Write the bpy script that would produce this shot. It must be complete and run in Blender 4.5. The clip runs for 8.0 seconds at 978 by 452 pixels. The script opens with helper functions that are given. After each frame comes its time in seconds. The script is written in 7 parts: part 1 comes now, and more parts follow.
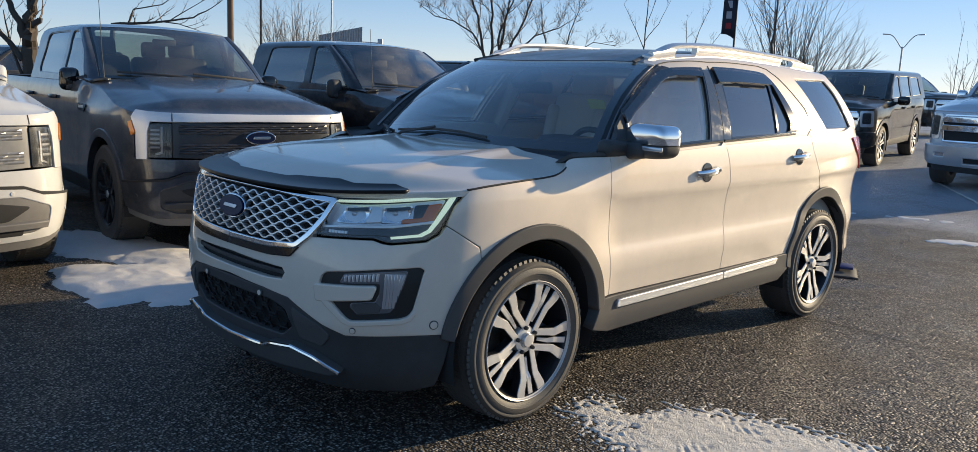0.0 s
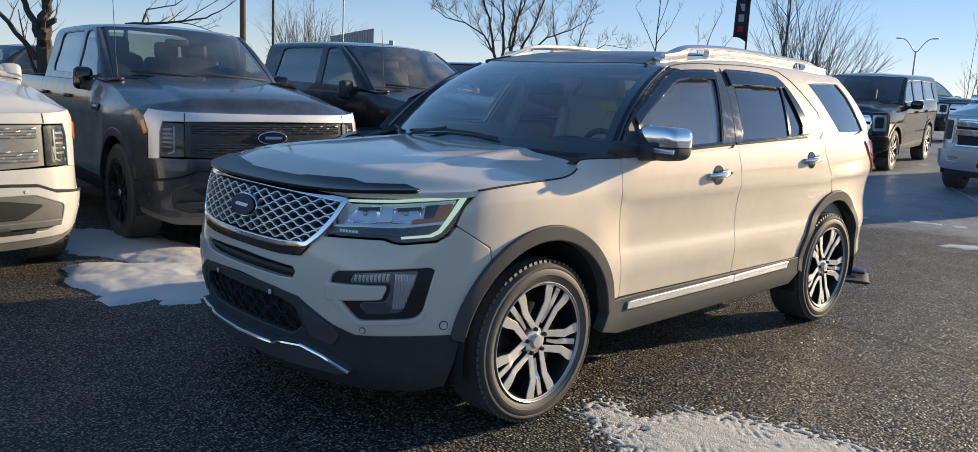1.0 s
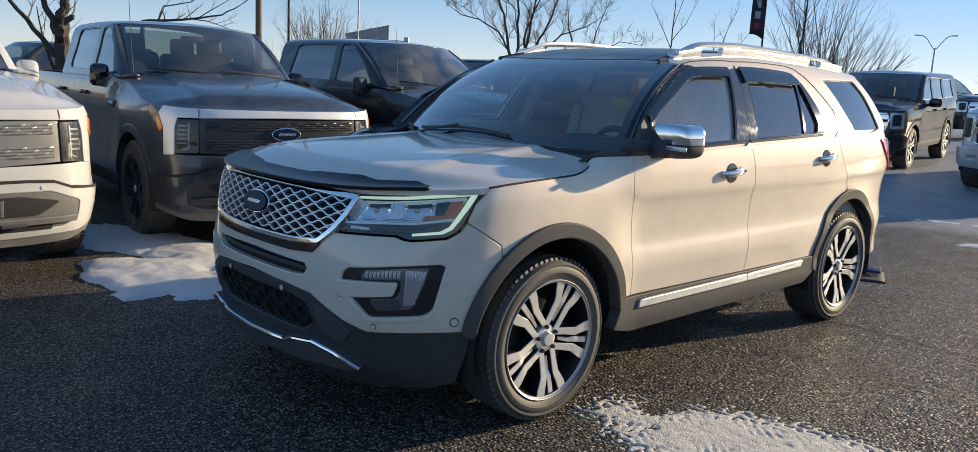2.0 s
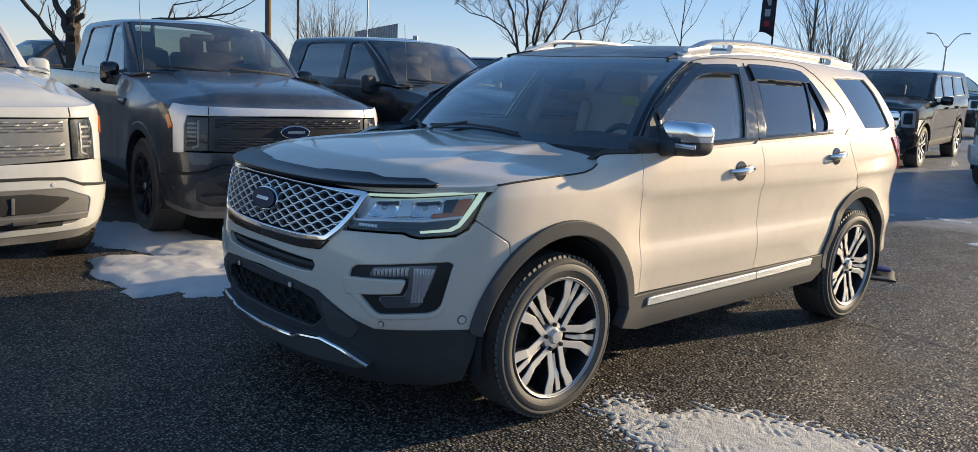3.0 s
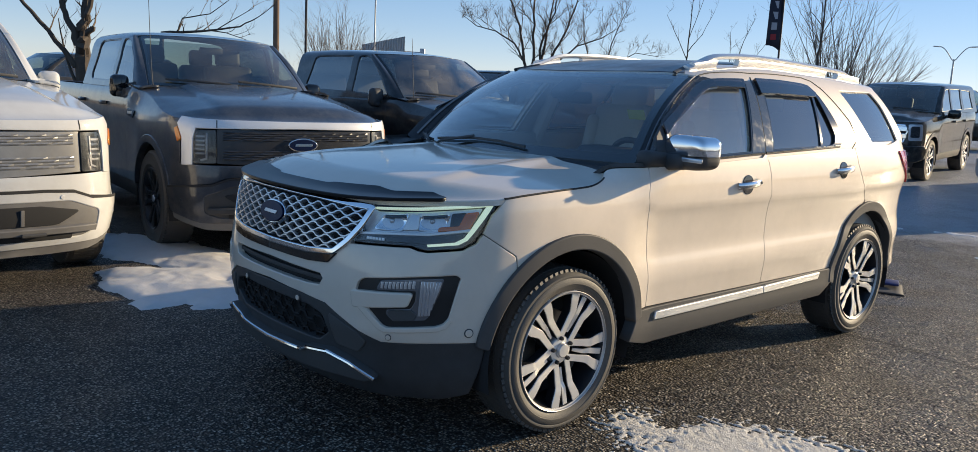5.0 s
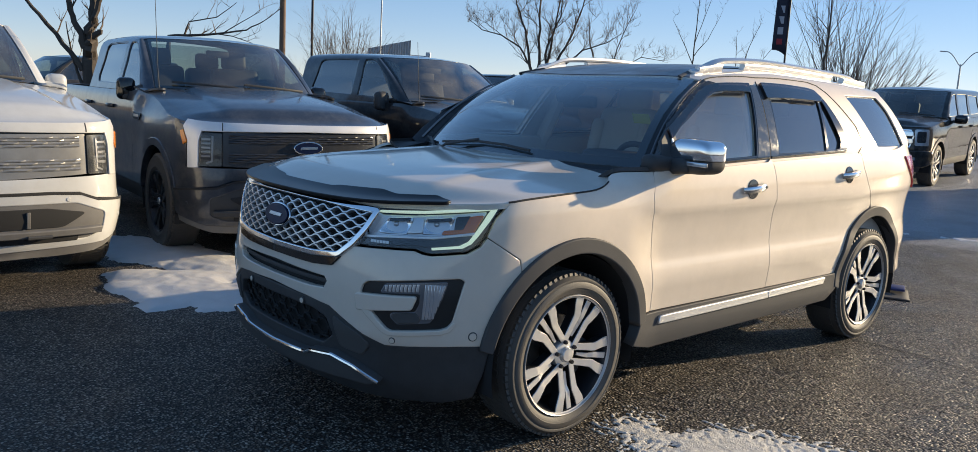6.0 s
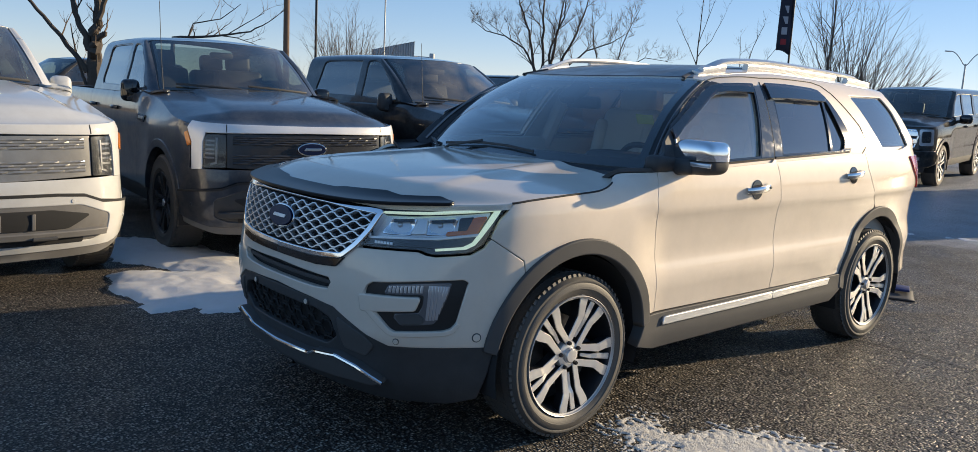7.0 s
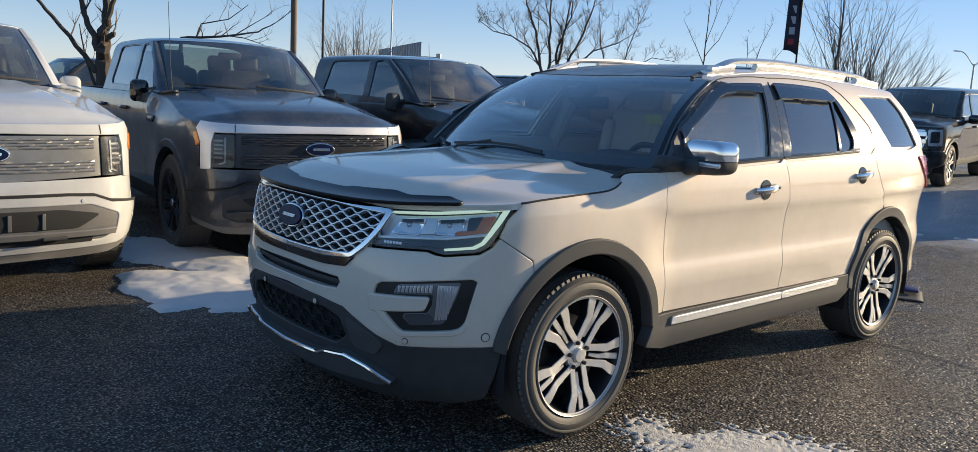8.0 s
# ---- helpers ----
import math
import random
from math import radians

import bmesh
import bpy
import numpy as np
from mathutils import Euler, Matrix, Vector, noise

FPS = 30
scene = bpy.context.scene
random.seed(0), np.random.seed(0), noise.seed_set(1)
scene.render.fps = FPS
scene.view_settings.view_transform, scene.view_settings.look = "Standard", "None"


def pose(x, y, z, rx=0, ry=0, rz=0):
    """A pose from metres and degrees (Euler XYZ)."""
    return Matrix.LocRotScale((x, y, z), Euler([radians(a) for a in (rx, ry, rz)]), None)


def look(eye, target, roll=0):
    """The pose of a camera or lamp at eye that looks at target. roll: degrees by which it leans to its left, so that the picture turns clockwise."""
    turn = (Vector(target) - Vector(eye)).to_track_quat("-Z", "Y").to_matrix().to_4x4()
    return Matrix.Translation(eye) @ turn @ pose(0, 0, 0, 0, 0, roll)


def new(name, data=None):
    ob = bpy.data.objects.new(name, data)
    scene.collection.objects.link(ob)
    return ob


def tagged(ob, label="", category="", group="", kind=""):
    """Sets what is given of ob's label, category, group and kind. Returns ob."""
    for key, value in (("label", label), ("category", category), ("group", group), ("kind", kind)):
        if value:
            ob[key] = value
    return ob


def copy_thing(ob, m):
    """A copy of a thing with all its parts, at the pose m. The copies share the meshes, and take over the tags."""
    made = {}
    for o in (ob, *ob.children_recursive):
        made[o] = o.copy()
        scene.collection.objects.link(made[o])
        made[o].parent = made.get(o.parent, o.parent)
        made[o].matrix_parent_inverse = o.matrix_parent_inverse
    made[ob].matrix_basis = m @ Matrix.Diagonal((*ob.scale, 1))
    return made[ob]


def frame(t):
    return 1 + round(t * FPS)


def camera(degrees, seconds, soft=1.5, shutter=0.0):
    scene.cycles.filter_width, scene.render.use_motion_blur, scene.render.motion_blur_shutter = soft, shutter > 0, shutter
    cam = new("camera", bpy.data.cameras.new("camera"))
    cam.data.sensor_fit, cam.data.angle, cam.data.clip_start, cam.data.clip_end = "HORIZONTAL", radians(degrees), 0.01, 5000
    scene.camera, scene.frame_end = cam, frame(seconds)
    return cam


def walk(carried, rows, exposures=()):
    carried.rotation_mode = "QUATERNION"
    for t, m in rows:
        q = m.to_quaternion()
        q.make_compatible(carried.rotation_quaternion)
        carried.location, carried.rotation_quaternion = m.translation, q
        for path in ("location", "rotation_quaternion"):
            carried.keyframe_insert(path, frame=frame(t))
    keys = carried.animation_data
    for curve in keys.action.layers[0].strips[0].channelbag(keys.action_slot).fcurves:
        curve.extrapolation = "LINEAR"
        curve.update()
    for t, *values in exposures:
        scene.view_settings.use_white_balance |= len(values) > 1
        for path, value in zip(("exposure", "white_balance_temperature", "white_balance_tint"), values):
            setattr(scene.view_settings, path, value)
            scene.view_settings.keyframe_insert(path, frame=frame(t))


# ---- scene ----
cam = camera(61.1, 8.0, soft=0.75)
PATH = [
    (0, look((2.633, 3.327, 1.486), (-0.143, 0.529, 0.809), 2.47)),
    (0.5, look((2.634, 3.328, 1.481), (-0.130, 0.514, 0.812), 2.66)),
    (1, look((2.636, 3.326, 1.481), (-0.108, 0.493, 0.811), 2.79)),
    (1.5, look((2.629, 3.329, 1.483), (-0.087, 0.472, 0.806), 2.85)),
    (3, look((2.621, 3.334, 1.478), (-0.040, 0.429, 0.781), 2.85)),
    (3.5, look((2.626, 3.332, 1.478), (-0.025, 0.417, 0.793), 2.88)),
    (4, look((2.628, 3.331, 1.483), (-0.020, 0.408, 0.814), 2.90)),
    (4.5, look((2.629, 3.334, 1.485), (-0.019, 0.408, 0.832), 2.87)),
    (6, look((2.625, 3.338, 1.483), (-0.000, 0.385, 0.860), 3.05)),
    (6.5, look((2.628, 3.340, 1.484), (0.009, 0.381, 0.863), 3.01)),
    (7, look((2.625, 3.340, 1.484), (0.014, 0.374, 0.864), 2.92)),
    (7.5, look((2.631, 3.340, 1.485), (0.034, 0.362, 0.864), 2.88)),
    (8, look((2.636, 3.336, 1.483), (0.048, 0.350, 0.862), 2.91)),
]
walk(cam, PATH)

# ---- world and sun ----
SUN_AZ = 163.3      # degrees from +x towards +y, where the sun stands
SUN_EL = 14.0
world = bpy.data.worlds.new("sky")
scene.world = world
world.use_nodes = True
wn = world.node_tree
sky = wn.nodes.new("ShaderNodeTexSky")
sky.sky_type = "NISHITA"
sky.sun_disc = False
sky.sun_elevation = radians(SUN_EL)
sky.sun_rotation = radians(90 - SUN_AZ)
sky.altitude = 1050
sky.air_density, sky.dust_density, sky.ozone_density = 0.8, 0.05, 3.0
bg = wn.nodes["Background"]
bg.inputs["Strength"].default_value = 0.094
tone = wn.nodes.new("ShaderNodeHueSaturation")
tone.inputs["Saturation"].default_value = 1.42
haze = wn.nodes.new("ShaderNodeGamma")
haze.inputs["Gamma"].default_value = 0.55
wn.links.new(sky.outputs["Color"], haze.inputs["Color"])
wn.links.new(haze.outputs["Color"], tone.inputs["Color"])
cool = wn.nodes.new("ShaderNodeMix")
cool.data_type, cool.blend_type = "RGBA", "MULTIPLY"
cool.inputs["Factor"].default_value = 1.0
cool.inputs["B"].default_value = (1.04, 0.945, 1.00, 1)
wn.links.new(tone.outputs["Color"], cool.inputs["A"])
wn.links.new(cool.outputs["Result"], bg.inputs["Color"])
sun = new("sun", bpy.data.lights.new("sun", "SUN"))
sun.data.energy, sun.data.angle, sun.data.color = 1.98, radians(0.6), (1.0, 0.80, 0.52)
sun.matrix_basis = look((20 * math.cos(radians(SUN_AZ)), 20 * math.sin(radians(SUN_AZ)), 20 * math.tan(radians(SUN_EL))), (0, 0, 0))
scene.view_settings.exposure = 1.76


# ---- materials ----
def material(name, color, rough=0.5, metal=0.0, coat=0.0, var=0.0, scale=8.0, bump=0.0, bscale=60.0, spec=0.5, rvar=0.0, tint=None):
    m = bpy.data.materials.new(name)
    m.use_nodes = True
    nt = m.node_tree
    b = nt.nodes["Principled BSDF"]
    b.inputs["Base Color"].default_value = (*color, 1)
    b.inputs["Roughness"].default_value = rough
    b.inputs["Metallic"].default_value = metal
    b.inputs["Specular IOR Level"].default_value = spec
    if coat:
        b.inputs["Coat Weight"].default_value = coat
        b.inputs["Coat Roughness"].default_value = 0.04
    tc = nt.nodes.new("ShaderNodeTexCoord")
    if var or rvar:
        n = nt.nodes.new("ShaderNodeTexNoise")
        n.inputs["Scale"].default_value = scale
        n.inputs["Detail"].default_value = 8
        n.inputs["Roughness"].default_value = 0.65
        nt.links.new(tc.outputs["Object"], n.inputs["Vector"])
        if var:
            r = nt.nodes.new("ShaderNodeMix")
            r.data_type = "RGBA"
            lo = tint or tuple(c * (1 - var) for c in color)
            hi = tuple(min(1, c * (1 + var)) for c in color)
            r.inputs["A"].default_value, r.inputs["B"].default_value = (*lo, 1), (*hi, 1)
            nt.links.new(n.outputs["Fac"], r.inputs["Factor"])
            nt.links.new(r.outputs["Result"], b.inputs["Base Color"])
        if rvar:
            mr = nt.nodes.new("ShaderNodeMapRange")
            mr.inputs["From Min"].default_value, mr.inputs["From Max"].default_value = 0.3, 0.7
            mr.inputs["To Min"].default_value, mr.inputs["To Max"].default_value = max(0.02, rough - rvar), min(1, rough + rvar)
            nt.links.new(n.outputs["Fac"], mr.inputs["Value"])
            nt.links.new(mr.outputs["Result"], b.inputs["Roughness"])
    if bump:
        n2 = nt.nodes.new("ShaderNodeTexNoise")
        n2.inputs["Scale"].default_value = bscale
        n2.inputs["Detail"].default_value = 6
        nt.links.new(tc.outputs["Object"], n2.inputs["Vector"])
        bp_ = nt.nodes.new("ShaderNodeBump")
        bp_.inputs["Strength"].default_value = bump
        bp_.inputs["Distance"].default_value = 0.01
        nt.links.new(n2.outputs["Fac"], bp_.inputs["Height"])
        nt.links.new(bp_.outputs["Normal"], b.inputs["Normal"])
    return m


def glass(name, tint, rough=0.0, gloss=1.0, ior=2.0, power=2.9):
    """Thin pane: clear tinted body with a mirror gloss by Fresnel."""
    m = bpy.data.materials.new(name)
    m.use_nodes = True
    nt = m.node_tree
    nt.nodes.remove(nt.nodes["Principled BSDF"])
    out = nt.nodes["Material Output"]
    tr = nt.nodes.new("ShaderNodeBsdfTransparent")
    tr.inputs["Color"].default_value = (*tint, 1)
    gl = nt.nodes.new("ShaderNodeBsdfGlossy")
    gl.inputs["Roughness"].default_value = rough
    gl.inputs["Color"].default_value = (gloss, gloss, gloss, 1)
    lw = nt.nodes.new("ShaderNodeLayerWeight")
    lw.inputs["Blend"].default_value = 0.5
    pw = nt.nodes.new("ShaderNodeMath")
    pw.operation = "POWER"
    pw.inputs[1].default_value = power
    nt.links.new(lw.outputs["Facing"], pw.inputs[0])
    fr = nt.nodes.new("ShaderNodeMapRange")
    fr.inputs["To Min"].default_value = ((ior - 1) / (ior + 1)) ** 2
    nt.links.new(pw.outputs["Value"], fr.inputs["Value"])
    mx = nt.nodes.new("ShaderNodeMixShader")
    nt.links.new(fr.outputs["Result"], mx.inputs["Fac"])
    nt.links.new(tr.outputs["BSDF"], mx.inputs[1])
    nt.links.new(gl.outputs["BSDF"], mx.inputs[2])
    nt.links.new(mx.outputs["Shader"], out.inputs["Surface"])
    return m


def dusty_glass(name, tint, dust, scale, ior=2.0, least=0.0):
    """A pane with a film of dried road spray in clouds and runs."""
    m = glass(name, tint, ior=ior)
    nt = m.node_tree
    out = nt.nodes["Material Output"]
    pane = out.inputs["Surface"].links[0].from_socket
    tc = nt.nodes.new("ShaderNodeTexCoord")
    mp = nt.nodes.new("ShaderNodeMapping")
    mp.inputs["Scale"].default_value = (scale, scale, scale * 0.6)
    nt.links.new(tc.outputs["Object"], mp.inputs["Vector"])
    n = nt.nodes.new("ShaderNodeTexNoise")
    n.inputs["Scale"].default_value, n.inputs["Detail"].default_value = 1.0, 9
    nt.links.new(mp.outputs["Vector"], n.inputs["Vector"])
    r = nt.nodes.new("ShaderNodeMapRange")
    r.inputs["From Min"].default_value, r.inputs["From Max"].default_value = 0.38, 0.66
    r.inputs["To Min"].default_value, r.inputs["To Max"].default_value = least, dust
    nt.links.new(n.outputs["Fac"], r.inputs["Value"])
    d = nt.nodes.new("ShaderNodeBsdfDiffuse")
    d.inputs["Color"].default_value = (0.34, 0.32, 0.29, 1)
    mx = nt.nodes.new("ShaderNodeMixShader")
    nt.links.new(r.outputs["Result"], mx.inputs["Fac"])
    nt.links.new(pane, mx.inputs[1])
    nt.links.new(d.outputs["BSDF"], mx.inputs[2])
    nt.links.new(mx.outputs["Shader"], out.inputs["Surface"])
    return m


def glow(name, color, strength):
    m = bpy.data.materials.new(name)
    m.use_nodes = True
    b = m.node_tree.nodes["Principled BSDF"]
    b.inputs["Base Color"].default_value = (*color, 1)
    b.inputs["Emission Color"].default_value = (*color, 1)
    b.inputs["Emission Strength"].default_value = strength
    return m


def car_paint(name, color, metal, rough, dirt=0.12, coat=1.0, spec=0.3, ior=1.45, coat_ior=1.5):
    """Clear-coated metallic paint with fine flake and a film of road dust."""
    m = material(name, color, rough, metal, coat=coat, spec=spec)
    nt = m.node_tree
    b = nt.nodes["Principled BSDF"]
    b.inputs["IOR"].default_value = ior
    b.inputs["Coat IOR"].default_value = coat_ior
    tc = nt.nodes.new("ShaderNodeTexCoord")
    n = nt.nodes.new("ShaderNodeTexNoise")
    n.inputs["Scale"].default_value, n.inputs["Detail"].default_value, n.inputs["Roughness"].default_value = 5.0, 9, 0.7
    nt.links.new(tc.outputs["Object"], n.inputs["Vector"])
    fl = nt.nodes.new("ShaderNodeTexNoise")
    fl.inputs["Scale"].default_value = 900
    nt.links.new(tc.outputs["Object"], fl.inputs["Vector"])
    ramp = nt.nodes.new("ShaderNodeMapRange")
    ramp.inputs["From Min"].default_value, ramp.inputs["From Max"].default_value = 0.42, 0.72
    ramp.inputs["To Max"].default_value = dirt
    nt.links.new(n.outputs["Fac"], ramp.inputs["Value"])
    mx = nt.nodes.new("ShaderNodeMix")
    mx.data_type = "RGBA"
    mx.inputs["A"].default_value, mx.inputs["B"].default_value = (*color, 1), (0.32, 0.29, 0.25, 1)
    nt.links.new(ramp.outputs["Result"], mx.inputs["Factor"])
    nt.links.new(mx.outputs["Result"], b.inputs["Base Color"])
    r2 = nt.nodes.new("ShaderNodeMapRange")
    r2.inputs["From Min"].default_value, r2.inputs["From Max"].default_value = 0.35, 0.75
    r2.inputs["To Min"].default_value, r2.inputs["To Max"].default_value = 0.05, 0.12
    nt.links.new(n.outputs["Fac"], r2.inputs["Value"])
    nt.links.new(r2.outputs["Result"], b.inputs["Coat Roughness"])
    bu = nt.nodes.new("ShaderNodeBump")
    bu.inputs["Strength"].default_value, bu.inputs["Distance"].default_value = 0.03, 0.002
    nt.links.new(fl.outputs["Fac"], bu.inputs["Height"])
    nt.links.new(bu.outputs["Normal"], b.inputs["Normal"])
    return m


M_GOLD = car_paint("champagne_paint", (0.79, 0.69, 0.575), 0.15, 0.58, coat=1.0, ior=1.1, coat_ior=1.62)
M_GREY = car_paint("grey_paint", (0.052, 0.059, 0.074), 0.3, 0.32, dirt=0.30, ior=1.3)
M_WHITE = car_paint("white_paint", (0.64, 0.64, 0.625), 0.0, 0.45, 0.2, ior=1.3)
M_BLACKPAINT = car_paint("black_paint", (0.012, 0.012, 0.014), 0.2, 0.3, dirt=0.18)
M_SILVERPAINT = car_paint("silver_paint", (0.62, 0.64, 0.67), 0.35, 0.40)
M_NAVY = car_paint("dark_suv_paint", (0.026, 0.025, 0.024), 0.0, 0.9, dirt=0.18, coat=1.0, spec=0.3, ior=1.1)
M_PLASTIC = material("black_plastic", (0.050, 0.050, 0.051), 0.55, var=0.35, scale=14, bump=0.05, bscale=500)
M_CLAD = material("grey_cladding", (0.060, 0.060, 0.061), 0.6, var=0.3, tint=(0.10, 0.095, 0.09), scale=5, bump=0.05, bscale=400)
M_CLAD.node_tree.nodes["Principled BSDF"].inputs["IOR"].default_value = 1.30
# slate grey of the panel added over the roof paint to darken it
M_ROOFDARK = material("slate_grey_overlay", (0.075, 0.072, 0.078), rough=0.42, coat=0.3, var=0.25, scale=5.0, rvar=0.15)
M_GLOSSBLACK = material("gloss_black", (0.008, 0.008, 0.009), 0.08, coat=0.6)
M_CHROME = material("chrome", (0.82, 0.83, 0.85), 0.07, 1.0, rvar=0.04, scale=20)
M_SATIN = material("satin_silver", (0.70, 0.70, 0.70), 0.33, 0.75, var=0.04, rvar=0.03, scale=6)
M_ALLOY = material("machined_alloy", (0.72, 0.71, 0.69), 0.36, 0.65, var=0.05, rvar=0.06, scale=30)
M_ALLOYDARK = material("painted_alloy_pocket", (0.035, 0.036, 0.04), 0.35, 0.5, var=0.3, scale=20)
M_RUBBER = material("tyre_rubber", (0.048, 0.046, 0.043), 0.62, var=0.5, scale=9, bump=0.15, bscale=200, tint=(0.10, 0.090, 0.078))
M_DARK = material("dark_void", (0.022, 0.022, 0.023), 0.8)
M_DISC = material("brake_disc", (0.35, 0.34, 0.33), 0.4, 1.0, var=0.3, scale=30)
M_GLASS = dusty_glass("car_glass", (0.84, 0.96, 0.97), 0.26, 1.6, ior=2.9, least=0.11)
M_SCREEN = glass("windscreen_glass", (0.90, 0.95, 0.95), ior=1.75, power=2.0)
M_TINT = dusty_glass("privacy_glass", (0.10, 0.115, 0.12), 0.09, 1.6, ior=2.3, least=0.03)
M_SMOKE = glass("smoked_acrylic", (0.16, 0.125, 0.105), ior=1.5)
M_TRUCKGLASS = dusty_glass("dusty_truck_glass", (0.50, 0.58, 0.55), 0.20, 1.5)
M_FROST = dusty_glass("frosted_dusty_glass", (0.35, 0.37, 0.36), 0.45, 2.2)
M_LENS = glass("lamp_lens", (0.93, 0.95, 0.96), ior=1.5)
M_DRL = glow("daytime_light", (0.66, 0.80, 0.60), 0.17)
M_AMBER = material("amber_reflector", (0.55, 0.12, 0.01), 0.15, coat=1.0)
M_ORANGE = material("orange_marker", (0.75, 0.22, 0.02), 0.15, coat=1.0)
M_RED = material("red_lamp", (0.72, 0.045, 0.07), 0.15, coat=1.0)
M_REFLECT = material("lamp_reflector", (0.93, 0.95, 0.97), 0.10, 0.92)
M_CLEARRIB = material("clear_ribbed_lamp", (0.55, 0.57, 0.60), 0.15, 0.6, coat=1.0)
M_BLUE = material("badge_blue", (0.006, 0.014, 0.05), 0.3, spec=0.2)
M_SATINDARK = material("satin_grey_moulding", (0.22, 0.22, 0.23), 0.3, 0.5)
M_MESH = material("dull_black_mesh", (0.010, 0.010, 0.010), 0.8)
M_FOGBLACK = material("satin_black_bezel", (0.014, 0.014, 0.015), 0.4, var=0.3, scale=14)
M_FOGHOUSE = material("fog_lamp_housing", (0.16, 0.17, 0.19), 0.2, 0.4, coat=1.0)
M_LAMPGREY = material("lamp_bezel_grey", (0.62, 0.65, 0.69), 0.28, 0.5, coat=1.0)
M_PILLAR = material("dark_pillar_trim", (0.028, 0.030, 0.034), 0.28, spec=0.5, rvar=0.08, scale=8)
M_RIMLIP = material("rim_lip", (0.50, 0.49, 0.48), 0.42, 0.6, var=0.06, scale=30)
# blue-grey streaks in the colour: dust, and sky reflection painted in
M_COVER = material("streaked_black_painted_sheen", (0.012, 0.013, 0.015), 0.10, coat=0.8, var=0.9, tint=(0.10, 0.112, 0.125), scale=22, rvar=0.06)
M_DEFLECT = material("smoked_deflector", (0.010, 0.010, 0.011), 0.30, var=0.3, scale=6, spec=0.35)
M_LEATHER = material("beige_leather", (0.60, 0.55, 0.48), 0.5, var=0.12, scale=12, bump=0.1, bscale=150)
M_LINER = material("light_headliner", (0.46, 0.44, 0.40), 0.8, var=0.08)
M_TRIM = material("dark_interior_trim", (0.03, 0.03, 0.032), 0.6, var=0.2)
M_YELLOW = material("yellow_card", (0.42, 0.44, 0.10), 0.6, var=0.08)
M_PAPER = material("paper_sticker", (0.6, 0.66, 0.6), 0.6, var=0.1)


# ---- geometry tools ----
from mathutils.geometry import delaunay_2d_cdt


def curve_fn(xs, ys):
    """Smooth curve through a few control values, without overshoot."""
    xs, ys = np.array(xs, float), np.array(ys, float)
    h = np.diff(xs)
    d = np.diff(ys) / h
    m = np.zeros(len(xs))
    for i in range(1, len(xs) - 1):
        if d[i - 1] * d[i] > 0:
            w1, w2 = 2 * h[i] + h[i - 1], h[i] + 2 * h[i - 1]
            m[i] = (w1 + w2) / (w1 / d[i - 1] + w2 / d[i])
    m[0], m[-1] = d[0], d[-1]

    def f(x):
        x = np.clip(np.asarray(x, float), xs[0], xs[-1])
        i = np.clip(np.searchsorted(xs, x) - 1, 0, len(h) - 1)
        t = (x - xs[i]) / h[i]
        return (ys[i] * (2 * t**3 - 3 * t**2 + 1) + h[i] * m[i] * (t**3 - 2 * t**2 + t)
                + ys[i + 1] * (3 * t**2 - 2 * t**3) + h[i] * m[i + 1] * (t**3 - t**2))
    return f


def step(x, a, b):
    t = np.clip((np.asarray(x, float) - a) / (b - a), 0, 1)
    return t * t * (3 - 2 * t)


def rounded(pts, r, n=4):
    """A polygon with its corners rounded; r is one radius or one a corner."""
    out = []
    k = len(pts)
    rs = r if isinstance(r, (list, tuple)) else [r] * k
    for i in range(k):
        p0, p1, p2 = (Vector(pts[(i + j) % k]) for j in (-1, 0, 1))
        a, b = p0 - p1, p2 - p1
        rr = min(rs[i], a.length * 0.45, b.length * 0.45)
        if rr < 1e-4:
            out.append(tuple(p1))
            continue
        s, e = p1 + a.normalized() * rr, p1 + b.normalized() * rr
        for j in range(n + 1):
            t = j / n
            out.append(tuple(s * (1 - t) ** 2 + p1 * 2 * t * (1 - t) + e * t * t))
    return out


def shrink(pts, d):
    """The polygon (counter-clockwise) moved inwards by d."""
    out = []
    k = len(pts)
    for i in range(k):
        p0, p1, p2 = (np.array(pts[(i + j) % k], float) for j in (-1, 0, 1))
        e1, e2 = p1 - p0, p2 - p1
        e1 /= max(1e-9, np.hypot(*e1))
        e2 /= max(1e-9, np.hypot(*e2))
        n1, n2 = np.array((-e1[1], e1[0])), np.array((-e2[1], e2[0]))
        m = n1 + n2
        m = m / max(0.35, m @ m / 2)
        out.append(tuple(p1 + m * d / 2 * 1.0))
    return out


def ccw(pts):
    a = sum(p[0] * q[1] - q[0] * p[1] for p, q in zip(pts, pts[1:] + pts[:1]))
    return list(pts) if a > 0 else list(pts)[::-1]


def dense(pts, res):
    out = []
    for p, q in zip(pts, pts[1:] + pts[:1]):
        n = max(1, math.ceil(math.dist(p, q) / res))
        out += [(p[0] + (q[0] - p[0]) * i / n, p[1] + (q[1] - p[1]) * i / n) for i in range(n)]
    return out


